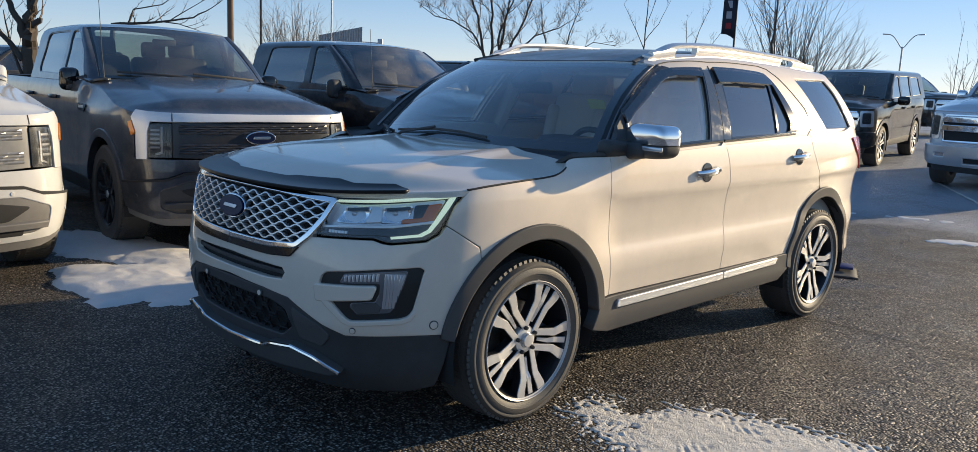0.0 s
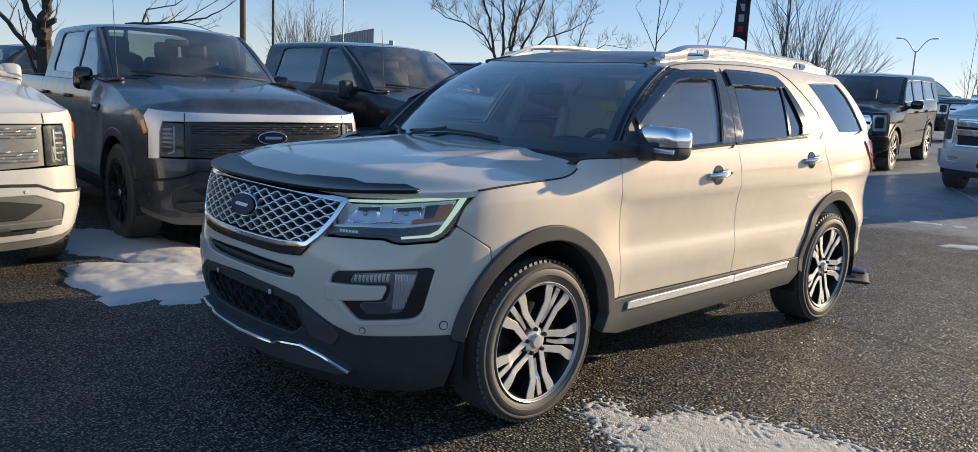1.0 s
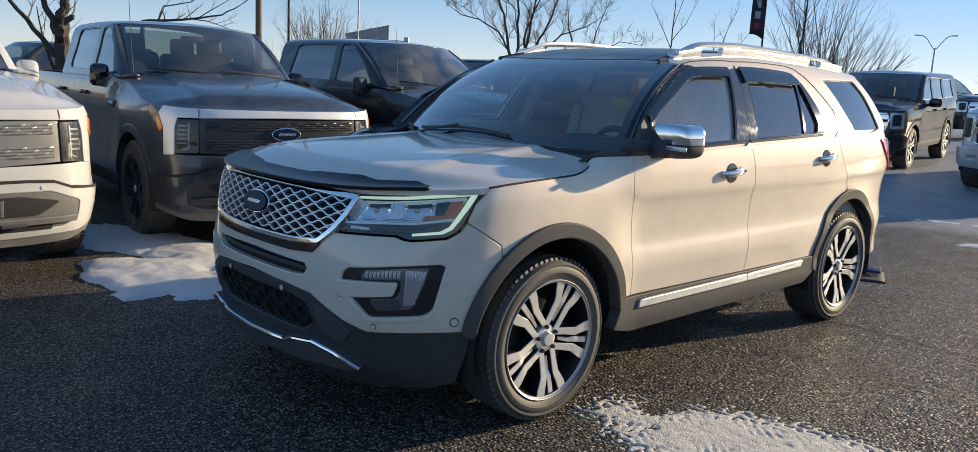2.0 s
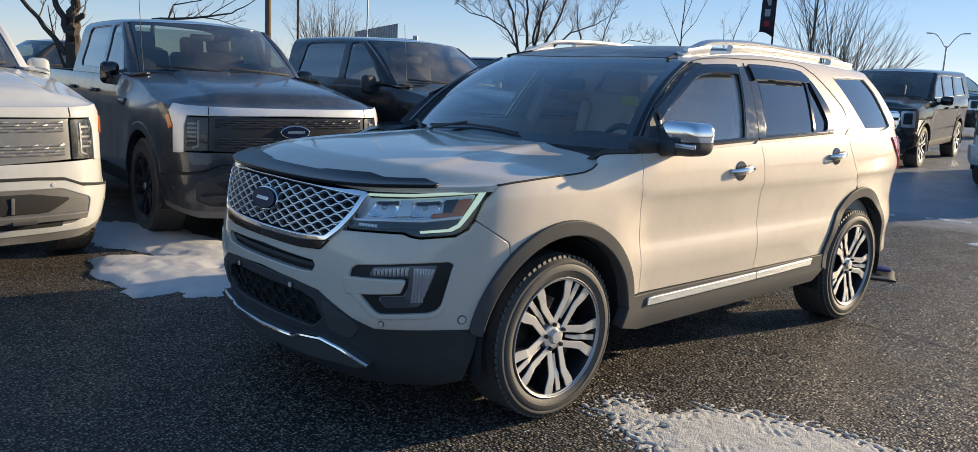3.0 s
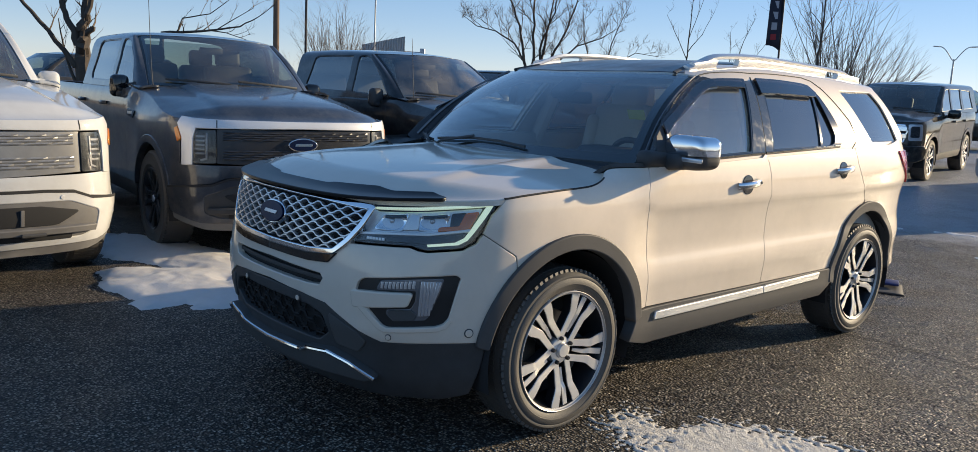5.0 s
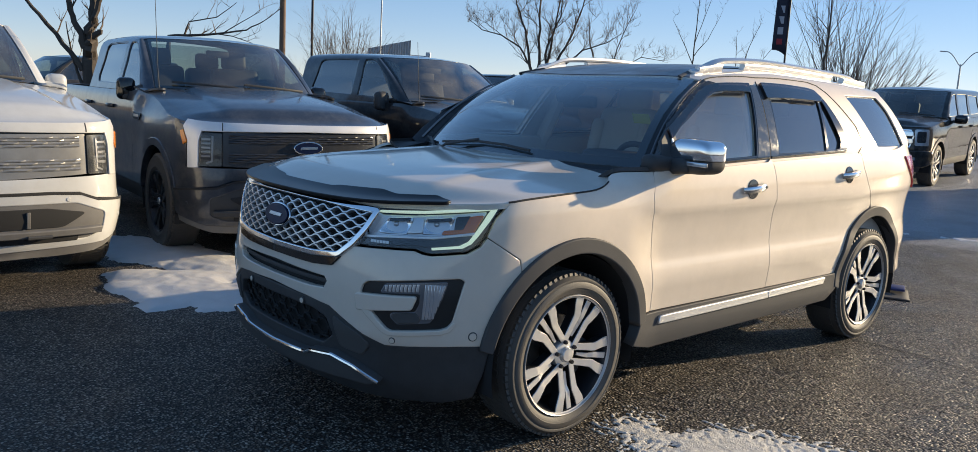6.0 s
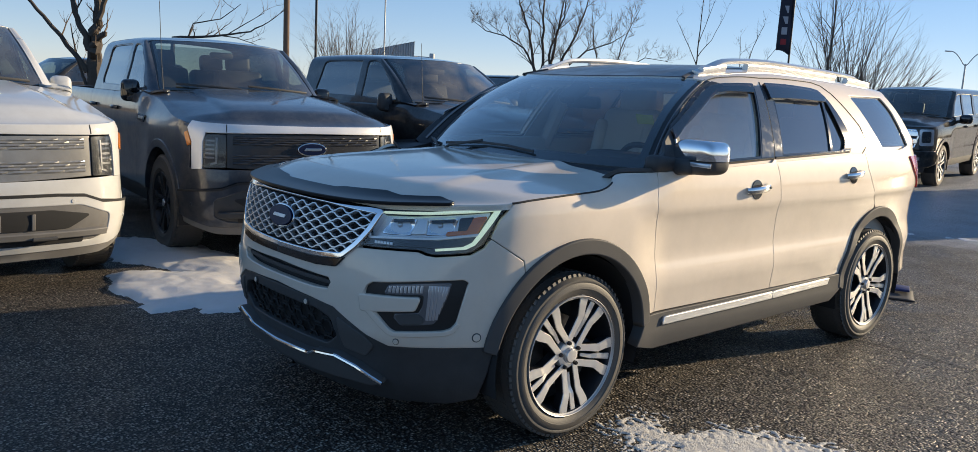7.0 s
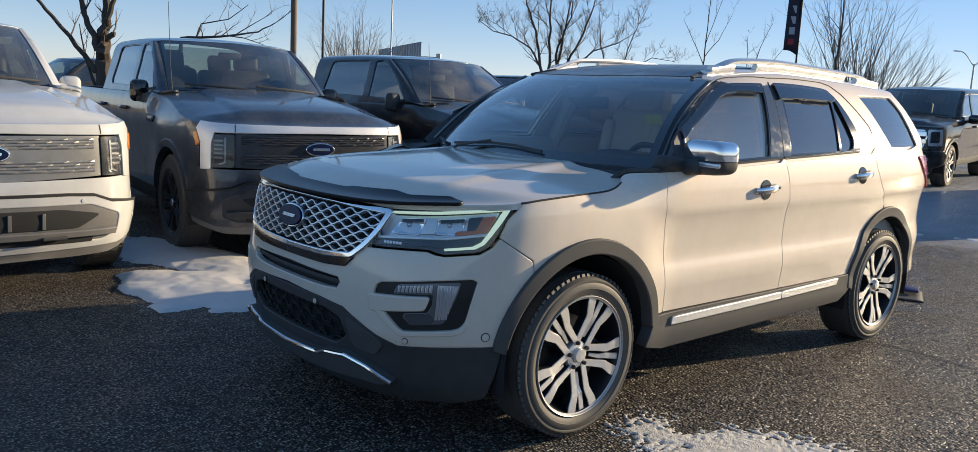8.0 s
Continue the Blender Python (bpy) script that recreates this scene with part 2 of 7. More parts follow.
def fill(outer, holes, res):
    loops = [dense(ccw(outer), res)] + [dense(ccw(h), res) for h in holes]
    pts, edges = [], []
    for lp in loops:
        b = len(pts)
        pts += lp
        edges += [(b + i, b + (i + 1) % len(lp)) for i in range(len(lp))]
    P = np.array(pts)
    E0, E1 = P[[e[0] for e in edges]], P[[e[1] for e in edges]]
    lo, hi = P.min(0), P.max(0)
    gx, gy = np.meshgrid(np.arange(lo[0] + res / 2, hi[0], res), np.arange(lo[1] + res / 2, hi[1], res))
    g = np.stack([gx.ravel(), gy.ravel()], -1)
    if len(g):
        inside = np.zeros(len(g), bool)
        near = np.full(len(g), 9.0)
        for a, b in zip(E0, E1):
            cond = (a[1] > g[:, 1]) != (b[1] > g[:, 1])
            if cond.any():
                xs = a[0] + (g[:, 1] - a[1]) * (b[0] - a[0]) / ((b[1] - a[1]) or 1e-12)
                inside ^= cond & (g[:, 0] < xs)
            d = b - a
            t = np.clip(((g - a) @ d) / max(1e-12, d @ d), 0, 1)
            near = np.minimum(near, np.hypot(*(g - a - t[:, None] * d).T))
        g = g[inside & (near > res * 0.45)]
    allp = [Vector(p) for p in pts] + [Vector(p) for p in g]
    v, e, f, *_ = delaunay_2d_cdt(allp, edges, [], 1, 1e-6)
    V, F = np.array([tuple(p) for p in v]), [tuple(x) for x in f]
    for lp in loops[1:]:
        L = np.array(lp)
        c = np.array([V[list(x)].mean(0) for x in F])
        ins = np.zeros(len(c), bool)
        for p, q in zip(L, np.roll(L, -1, 0)):
            cond = (p[1] > c[:, 1]) != (q[1] > c[:, 1])
            xs = p[0] + (c[:, 1] - p[1]) * (q[0] - p[0]) / ((q[1] - p[1]) or 1e-12)
            ins ^= cond & (c[:, 0] < xs)
        F = [x for x, i in zip(F, ins) if not i]
    return V, F


def mesh_from(name, verts, faces, mat, parent=None, label="", normals=None, smooth=True):
    me = bpy.data.meshes.new(name)
    me.from_pydata([tuple(map(float, v)) for v in verts], [], [tuple(int(i) for i in f) for f in faces])
    me.polygons.foreach_set("use_smooth", [smooth] * len(me.polygons))
    me.materials.append(mat)
    if normals is not None:
        me.normals_split_custom_set_from_vertices([tuple(map(float, n)) for n in normals])
    me.update()
    ob = new(name, me)
    ob.parent = parent
    return tagged(ob, label)


def surf_normals(surf, a, b, eps=2e-3):
    du = surf(a + eps, b) - surf(a - eps, b)
    dv = surf(a, b + eps) - surf(a, b - eps)
    n = np.cross(du, dv)
    return n / np.maximum(1e-12, np.linalg.norm(n, axis=1))[:, None]


def sheet(outer, surf, holes=(), res=0.05, depth=0.02, edge=0.004, lift=0.0):
    """A piece of a surface with rolled edges that turn in by depth: vertices, faces, normals."""
    V2, F = fill(outer, holes, res)
    a, b = V2[:, 0], V2[:, 1]
    P = surf(a, b)
    N = surf_normals(surf, a, b)
    P = P + lift * N
    verts, norms, faces = list(P), list(N), [tuple(f) for f in F]
    count = {}
    for f in F:
        for i in range(len(f)):
            x, y = f[i], f[(i + 1) % len(f)]
            count[(x, y)] = 1
    border = [(x, y) for (x, y) in count if (y, x) not in count]
    nxt = dict(border)
    prv = {y: x for x, y in border}
    idx = list(nxt)
    rings = {}
    for i in idx:
        t = P[nxt[i]] - P[prv[i]] if i in prv else P[nxt[i]] - P[i]
        T = np.cross(t, N[i])
        T = T / max(1e-9, np.linalg.norm(T))
        row = [i]
        for s, c in ((0.7, 0.29), (1.0, 1.0)):
            row.append(len(verts))
            verts.append(P[i] + T * edge * s - N[i] * edge * c)
            norms.append((N[i] * (1 - c) + T * s) / max(1e-6, np.linalg.norm(N[i] * (1 - c) + T * s)))
        row.append(len(verts))
        verts.append(P[i] + T * edge - N[i] * depth)
        norms.append(T)
        rings[i] = row
    for x, y in border:
        for k in range(3):
            faces.append((rings[y][k], rings[x][k], rings[x][k + 1], rings[y][k + 1]))
    return verts, faces, norms


def mirrored(data):
    v, f, n = data
    return ([(p[0], -p[1], p[2]) for p in v], [tuple(reversed(x)) for x in f], [(p[0], -p[1], p[2]) for p in n])


def panel(name, outer, surf, mat, parent, holes=(), res=0.05, depth=0.02, edge=0.004, lift=0.0, gap=0.0, label="", both=False):
    """One body piece cut out of a surface; both: its twin on the other side too."""
    outer = ccw(list(outer))
    if gap:
        outer = shrink(outer, gap)
    data = sheet(outer, surf, holes, res, depth, edge, lift)
    ob = mesh_from(name, data[0], data[1], mat, parent, label, data[2])
    if both:
        d2 = mirrored(data)
        return ob, mesh_from(name, d2[0], d2[1], mat, parent, label, d2[2])
    return ob


def bm_part(name, bm, mat, parent=None, label="", smooth=True):
    me = bpy.data.meshes.new(name)
    bm.normal_update()
    bm.to_mesh(me)
    bm.free()
    me.polygons.foreach_set("use_smooth", [smooth] * len(me.polygons))
    if smooth:
        me.set_sharp_from_angle(angle=radians(38))
    me.materials.append(mat)
    ob = new(name, me)
    ob.parent = parent
    return tagged(ob, label)


def bm_box(size, m=None, bevel=0.01, seg=2):
    bm = bmesh.new()
    bmesh.ops.create_cube(bm, size=1, matrix=Matrix.Diagonal((*size, 1)))
    if bevel:
        bmesh.ops.bevel(bm, geom=bm.edges[:], offset=min(bevel, min(size) * 0.45), segments=seg, profile=0.5, affect="EDGES")
    if m is not None:
        bmesh.ops.transform(bm, matrix=m, verts=bm.verts)
    return bm


def lathe(profile, n=48, m=None, start=0.0, closed=False):
    """Turn a profile of (radius, along) round the y axis."""
    bm = bmesh.new()
    rows = []
    for i in range(n):
        a = start + 2 * math.pi * i / n
        rows.append([bm.verts.new((r * math.cos(a), y, r * math.sin(a))) for r, y in profile])
    for i in range(n):
        p, q = rows[i], rows[(i + 1) % n]
        for j in range(len(profile) - 1 + (1 if closed else 0)):
            k = (j + 1) % len(profile)
            bm.faces.new((p[j], p[k], q[k], q[j]))
    bmesh.ops.remove_doubles(bm, verts=bm.verts, dist=1e-5)
    bmesh.ops.recalc_face_normals(bm, faces=bm.faces)
    if m is not None:
        bmesh.ops.transform(bm, matrix=m, verts=bm.verts)
    return bm


def tube(path, radius, n=8, bm=None, cap=True):
    """A round bar along a path of points; radius is one number or one a point."""
    bm = bm or bmesh.new()
    pts = [Vector(p) for p in path]
    rs = radius if isinstance(radius, (list, tuple)) else [radius] * len(pts)
    rings = []
    up = None
    for i, p in enumerate(pts):
        d = (pts[min(i + 1, len(pts) - 1)] - pts[max(i - 1, 0)]).normalized()
        if up is None:
            up = d.orthogonal().normalized()
        else:
            up = (up - d * up.dot(d)).normalized()
        s = d.cross(up)
        rings.append([bm.verts.new(p + (up * math.cos(2 * math.pi * k / n) + s * math.sin(2 * math.pi * k / n)) * rs[i]) for k in range(n)])
    for a, b in zip(rings, rings[1:]):
        for k in range(n):
            bm.faces.new((a[k], a[(k + 1) % n], b[(k + 1) % n], b[k]))
    if cap:
        bm.faces.new(rings[0][::-1])
        bm.faces.new(rings[-1])
    return bm


def ribbon(path, ups, w, t, bm=None):
    """A flat bar along a path: w across (along ups), t thick."""
    bm = bm or bmesh.new()
    pts = [Vector(p) for p in path]
    rings = []
    for i, p in enumerate(pts):
        d = (pts[min(i + 1, len(pts) - 1)] - pts[max(i - 1, 0)]).normalized()
        u = Vector(ups[i]).normalized()
        s = d.cross(u).normalized()
        c = 0.3
        prof = [(1 - c, 1), (1, 1 - c), (1, c - 1), (1 - c, -1), (c - 1, -1), (-1, c - 1), (-1, 1 - c), (c - 1, 1)]
        rings.append([bm.verts.new(p + u * w / 2 * a + s * t / 2 * b) for a, b in prof])
    for a, b in zip(rings, rings[1:]):
        for k in range(8):
            bm.faces.new((a[k], a[(k + 1) % 8], b[(k + 1) % 8], b[k]))
    bm.faces.new(rings[0][::-1])
    bm.faces.new(rings[-1])
    bmesh.ops.recalc_face_normals(bm, faces=bm.faces)
    return bm


def empty(name, label, category, m=None, group=""):
    ob = new(name)
    ob.empty_display_size = 0.2
    if m is not None:
        ob.matrix_basis = m
    return tagged(ob, label, category, group)
# ---- ground ----
def asphalt_material():
    m = bpy.data.materials.new("worn_asphalt")
    m.use_nodes = True
    nt = m.node_tree
    b = nt.nodes["Principled BSDF"]
    tc = nt.nodes.new("ShaderNodeTexCoord")

    def noise_node(scale, detail=6, rough=0.6):
        n = nt.nodes.new("ShaderNodeTexNoise")
        n.inputs["Scale"].default_value, n.inputs["Detail"].default_value, n.inputs["Roughness"].default_value = scale, detail, rough
        nt.links.new(tc.outputs["Object"], n.inputs["Vector"])
        return n

    def mixc(fac, a, c):
        x = nt.nodes.new("ShaderNodeMix")
        x.data_type = "RGBA"
        nt.links.new(fac, x.inputs["Factor"])
        for sock, val in (("A", a), ("B", c)):
            if isinstance(val, tuple):
                x.inputs[sock].default_value = (*val, 1)
            else:
                nt.links.new(val, x.inputs[sock])
        return x.outputs["Result"]

    def ramp(sock, lo, hi, a=0.0, c=1.0):
        r = nt.nodes.new("ShaderNodeMapRange")
        for k, val in (("From Min", lo), ("From Max", hi), ("To Min", a), ("To Max", c)):
            r.inputs[k].default_value = val
        nt.links.new(sock, r.inputs["Value"])
        return r.outputs["Result"]

    vor = nt.nodes.new("ShaderNodeTexVoronoi")
    vor.inputs["Scale"].default_value = 72
    nt.links.new(tc.outputs["Object"], vor.inputs["Vector"])
    vor2 = nt.nodes.new("ShaderNodeTexVoronoi")
    vor2.inputs["Scale"].default_value = 210
    nt.links.new(tc.outputs["Object"], vor2.inputs["Vector"])
    big, mid, fine = noise_node(0.35, 5), noise_node(2.2, 8), noise_node(60, 4)
    sep = nt.nodes.new("ShaderNodeSeparateColor")
    nt.links.new(vor.outputs["Color"], sep.inputs["Color"])
    stone = mixc(ramp(sep.outputs["Red"], 0.05, 0.95), (0.095, 0.083, 0.070), (0.42, 0.365, 0.292))
    stone = mixc(ramp(sep.outputs["Green"], 0.93, 0.97, 0.0, 1.0), stone, (0.62, 0.55, 0.46))
    binder = mixc(ramp(vor.outputs["Distance"], 0.30, 0.52), stone, (0.030, 0.027, 0.024))
    patch = mixc(ramp(mid.outputs["Fac"], 0.35, 0.7, 0.0, 0.22), binder, (0.09, 0.080, 0.068))
    salt = mixc(ramp(big.outputs["Fac"], 0.52, 0.72, 0.0, 0.10), patch, (0.20, 0.185, 0.165))
    # frost film and trodden snow far down the lane, plus painted low-sun sheen
    pos = nt.nodes.new("ShaderNodeSeparateXYZ")
    nt.links.new(tc.outputs["Object"], pos.inputs["Vector"])
    wide = noise_node(0.55, 9, 0.7)
    far = ramp(pos.outputs["X"], -5.6, -9.0, -0.30, 0.20)
    sm = nt.nodes.new("ShaderNodeMath")
    sm.operation = "ADD"
    nt.links.new(wide.outputs["Fac"], sm.inputs[0])
    nt.links.new(far, sm.inputs[1])
    salt = mixc(ramp(sm.outputs["Value"], 0.44, 0.68, 0.0, 0.80), salt, (0.42, 0.44, 0.48))
    nt.links.new(salt, b.inputs["Base Color"])
    nt.links.new(ramp(mid.outputs["Fac"], 0.3, 0.7, 0.34, 0.70), b.inputs["Roughness"])
    b.inputs["Specular IOR Level"].default_value = 0.25
    add = nt.nodes.new("ShaderNodeMath")
    add.operation = "MULTIPLY_ADD"
    nt.links.new(vor.outputs["Distance"], add.inputs[0])
    add.inputs[1].default_value = -1.7
    nt.links.new(sep.outputs["Blue"], add.inputs[2])
    bu = nt.nodes.new("ShaderNodeBump")
    bu.inputs["Strength"].default_value, bu.inputs["Distance"].default_value = 1.0, 0.007
    nt.links.new(add.outputs["Value"], bu.inputs["Height"])
    # every stone lies at its own tilt
    mid_ = nt.nodes.new("ShaderNodeVectorMath")
    mid_.operation = "MULTIPLY_ADD"
    mid_.inputs[1].default_value = (0.8, 0.8, 0.2)
    mid_.inputs[2].default_value = (-0.4, -0.4, -0.1)
    nt.links.new(vor.outputs["Color"], mid_.inputs[0])
    lean = nt.nodes.new("ShaderNodeVectorMath")
    lean.operation = "ADD"
    nt.links.new(mid_.outputs["Vector"], lean.inputs[0])
    nt.links.new(bu.outputs["Normal"], lean.inputs[1])
    unit = nt.nodes.new("ShaderNodeVectorMath")
    unit.operation = "NORMALIZE"
    nt.links.new(lean.outputs["Vector"], unit.inputs[0])
    nt.links.new(unit.outputs["Vector"], b.inputs["Normal"])
    return m


def snow_material():
    m = material("crusted_snow", (0.66, 0.66, 0.67), 0.55, var=0.06, scale=9, bump=0.15, bscale=70, tint=(0.60, 0.57, 0.53))
    b = m.node_tree.nodes["Principled BSDF"]
    b.inputs["Subsurface Weight"].default_value = 0.2
    b.inputs["Subsurface Radius"].default_value = (0.02, 0.025, 0.03)
    return m


M_ASPHALT = asphalt_material()
M_SNOW = snow_material()
M_SNOWDIRTY = material("trodden_gritty_snow", (0.92, 0.89, 0.83), 0.7, var=0.04, scale=26, bump=0.9, bscale=120, tint=(0.40, 0.36, 0.30))


def ground_height(x, y):
    """Level round the cars, rising gently down the lane."""
    return 0.030 * float(np.clip(-8.0 - x, 0, 16)) * float(step(-x, 7.5, 11.0))


def ground_sheet():
    """One sheet to the horizon, fine near the cars and coarse far off."""
    def line(c):
        a = [c + i * 0.25 for i in range(-24, 25)]
        d, s = 6.0, 0.5
        while d < 1500:
            d += s
            s *= 1.28
            a = [c - d] + a + [c + d]
        return a
    xs, ys = line(-1.0), line(0.0)
    v = [(x, y, ground_height(x, y)) for y in ys for x in xs]
    n = len(xs)
    f = [(j * n + i, j * n + i + 1, (j + 1) * n + i + 1, (j + 1) * n + i) for j in range(len(ys) - 1) for i in range(n - 1)]
    ob = mesh_from("ground", v, f, M_ASPHALT)
    return tagged(ob, "dark worn coarse asphalt of a wet winter car lot", "ground", kind="structure")


ground_sheet()


def snow_patch(name, label, x0, x1, y0, y1, cell, height, seed, shape, relief=None, mat=None):
    """Uneven crust of old snow: shape(x, y) falls below zero outside it."""
    nx, ny = int((x1 - x0) / cell), int((y1 - y0) / cell)
    H = {}
    for j in range(ny + 1):
        for i in range(nx + 1):
            x, y = x0 + i * cell, y0 + j * cell
            n = noise.fractal(Vector((x * 2.3 + seed, y * 2.3, 0.0)), 1.0, 2.0, 6)
            f = shape(x, y) + (0.06 if relief else 0.30) * n
            fine = noise.fractal(Vector((x * 14, y * 14 + seed, 3.0)), 1.0, 2.0, 4)
            if relief:
                f = f if f <= 0 else max(0.001, f)
            H[i, j] = (f, ((0.0015 if relief else 0.004) + (relief(x, y) if relief else 1.0) * height * min(1.0, max(0.0, f) * 2.2) ** 0.6 * (1 + (0.35 if relief else 0.12) * fine)) if f > 0 else (-0.003 if relief else -0.01))
    idx, verts, faces = {}, [], []
    for j in range(ny):
        for i in range(nx):
            c = [(i, j), (i + 1, j), (i + 1, j + 1), (i, j + 1)]
            if any(H[k][0] > 0 for k in c):
                q = []
                for k in c:
                    if k not in idx:
                        idx[k] = len(verts)
                        verts.append((x0 + k[0] * cell, y0 + k[1] * cell, H[k][1] + ground_height(x0 + k[0] * cell, y0 + k[1] * cell)))
                    q.append(idx[k])
                faces.append(q)
    ob = mesh_from(name, verts, faces, mat or M_SNOW)
    return tagged(ob, label, "snow", kind="stuff")


def mound(cx, cy, rx, ry, turn):
    c, s = math.cos(radians(turn)), math.sin(radians(turn))
    return lambda x, y: 0.62 - math.hypot(((x - cx) * c + (y - cy) * s) / rx, (-(x - cx) * s + (y - cy) * c) / ry) * 0.62


m1, m2, m3 = mound(0.34, -2.42, 0.52, 0.76, 10), mound(0.08, -3.6, 0.42, 1.2, 8), mound(-0.2, -2.2, 0.7, 0.5, 0)
snow_patch("snow", "crusted bank of old snow on the asphalt", -1.3, 1.4, -5.2, -1.4, 0.025, 0.050, 4.0, lambda x, y: max(m1(x, y), m2(x, y), m3(x, y)))


PATCH = np.array([(-0.20, 1.00), (-0.38, 0.95), (-0.49, 0.98), (-0.53, 1.14), (-0.66, 1.27), (-0.77, 1.43), (-0.86, 1.63), (-0.94, 1.78), (-0.98, 2.06), (-1.0, 2.6), (-0.7, 2.9), (-0.25, 2.7), (0.0, 2.0), (-0.03, 1.5), (-0.08, 1.33), (-0.16, 1.19)])


def packed(x, y):
    """Signed reach inside the patch, broken by coarse crumbs at its rim."""
    p, q = PATCH, np.roll(PATCH, -1, 0)
    d = q - p
    t = np.clip(((x - p[:, 0]) * d[:, 0] + (y - p[:, 1]) * d[:, 1]) / (d ** 2).sum(1), 0, 1)
    dist = np.hypot(x - p[:, 0] - t * d[:, 0], y - p[:, 1] - t * d[:, 1]).min()
    cond = (p[:, 1] > y) != (q[:, 1] > y)
    inside = (cond & (x < p[:, 0] + (y - p[:, 1]) * d[:, 0] / np.where(d[:, 1] == 0, 1e-9, d[:, 1]))).sum() % 2
    s = dist if inside else -dist
    bare = math.exp(-(((x + 0.52) / 0.12) ** 2 + ((y - 1.2) / 0.07) ** 2)) + 0.8 * math.exp(-(((x + 0.32) / 0.05) ** 2 + ((y - 1.32) / 0.04) ** 2))
    crumbs = noise.fractal(Vector((x * 34, y * 34, 1.0)), 1.0, 2.0, 4)
    return 1.9 * max(-0.3, min(0.22, s)) - 0.45 * bare - 0.02 + (0.36 - 0.06 * min(1, max(0, s * 5))) * crumbs


def tread(x, y):
    """Lugs of a tyre pressed into the snow, in two lanes."""
    along, across = (x + 0.7) * -0.50 + (y - 1.9) * 0.86, (x + 0.7) * 0.86 + (y - 1.9) * 0.50
    lane = (across + 0.6) % 0.30
    lug = 0.5 + 0.5 * math.sin(along * 150 + 2.2 * noise.noise(Vector((x * 8, y * 8, 6.0))) + (9 if lane < 0.12 else -9) * lane * 6)
    n = noise.noise(Vector((x * 5, y * 5, 2.0)))
    return 1.0 - (0.8 * lug * max(0.0, 0.25 + 1.7 * n + 0.8 * noise.noise(Vector((x * 17, y * 17, 4.0)))) if 0.03 < lane < 0.24 else 0.0)


snow_patch("snow", "thin packed snow with tyre tread marks", -1.3, 0.15, 0.8, 3.0, 0.0085, 0.0075, 9.0, packed, tread, M_SNOWDIRTY)


# thin ice left along the sunny side of the lane
i1, i2 = mound(-8.62, -0.40, 0.24, 1.05, 14), mound(-7.15, 0.60, 0.32, 0.55, 30)
snow_patch("snow", "thin broken ice along the lane", -9.2, -6.6, -1.6, 1.2, 0.025, 0.006, 17.0, lambda x, y: max(i1(x, y), i2(x, y)) - 0.26 - 0.75 * abs(noise.noise(Vector((x * 2.6, y * 5.0, 5.0)))))


def lane_line():
    """A worn painted line across the lane."""
    v, f = [], []
    for i in range(25):
        t = i / 24
        x, y = -12.9 + 2.6 * t, -1.45 + 1.55 * t
        w = 0.045 * (0.6 + 0.5 * noise.noise(Vector((x * 3, y * 3, 1))))
        z = ground_height(x, y) + 0.008
        v += [(x - w * 0.5, y + w * 0.86, z), (x + w * 0.5, y - w * 0.86, z)]
        if i:
            f.append((2 * i - 2, 2 * i - 1, 2 * i + 1, 2 * i))
    ob = mesh_from("lane_line", v, f, M_SNOWDIRTY)
    tagged(ob, "worn pale painted line on the asphalt", "marking", kind="structure")


lane_line()


def asphalt_crack():
    """A wandering open crack with crumbled edges."""
    pts = [(-2.45, 0.90), (-2.77, 0.95), (-2.82, 1.25), (-2.76, 1.66), (-2.79, 1.97), (-2.70, 2.4), (-2.76, 3.2)]
    line = []
    for a, b in zip(pts, pts[1:]):
        for k in range(14):
            t = k / 14
            x, y = a[0] + (b[0] - a[0]) * t, a[1] + (b[1] - a[1]) * t
            line.append((x + 0.02 * noise.noise(Vector((x * 9, y * 9, 0))), y + 0.02 * noise.noise(Vector((x * 9, y * 9, 5)))))
    v, f = [], []
    for i, (x, y) in enumerate(line):
        w = 0.006 + 0.006 * abs(noise.noise(Vector((x * 20, y * 20, 2))))
        v += [(x - w, y, 0.0035), (x + w, y, 0.0035)]
        if i:
            f.append((2 * i - 2, 2 * i - 1, 2 * i + 1, 2 * i))
    ob = mesh_from("asphalt_crack", v, f, M_DARK)
    tagged(ob, "narrow dark crack in the asphalt", "crack", kind="structure")


asphalt_crack()
# ---- champagne SUV ----
def plan_curve(pts):
    """Plan outline of a body from its nose centre along one side to its tail, by arc length."""
    P = np.array(pts, float)
    s = np.r_[0, np.cumsum(np.hypot(*np.diff(P, axis=0).T))]
    fx, fy = curve_fn(s, P[:, 0]), curve_fn(s, P[:, 1])

    def at(u):
        a = np.abs(u)
        x, y = fx(a), fy(a)
        e = 0.02
        tx, ty = fx(a + e) - fx(np.maximum(a - e, 0)), fy(a + e) - fy(np.maximum(a - e, 0))
        tx = np.where(a < 1e-3, 0, tx)
        ln = np.maximum(1e-9, np.hypot(tx, ty))
        sg = np.where(np.asarray(u) < 0, -1.0, 1.0)
        return x, y * sg, ty / ln, -tx / ln * sg
    at.length = s[-1]
    at.u_of_x = lambda x: float(np.interp(-x, -fx(np.linspace(0.9, s[-1], 600)), np.linspace(0.9, s[-1], 600)))
    return at


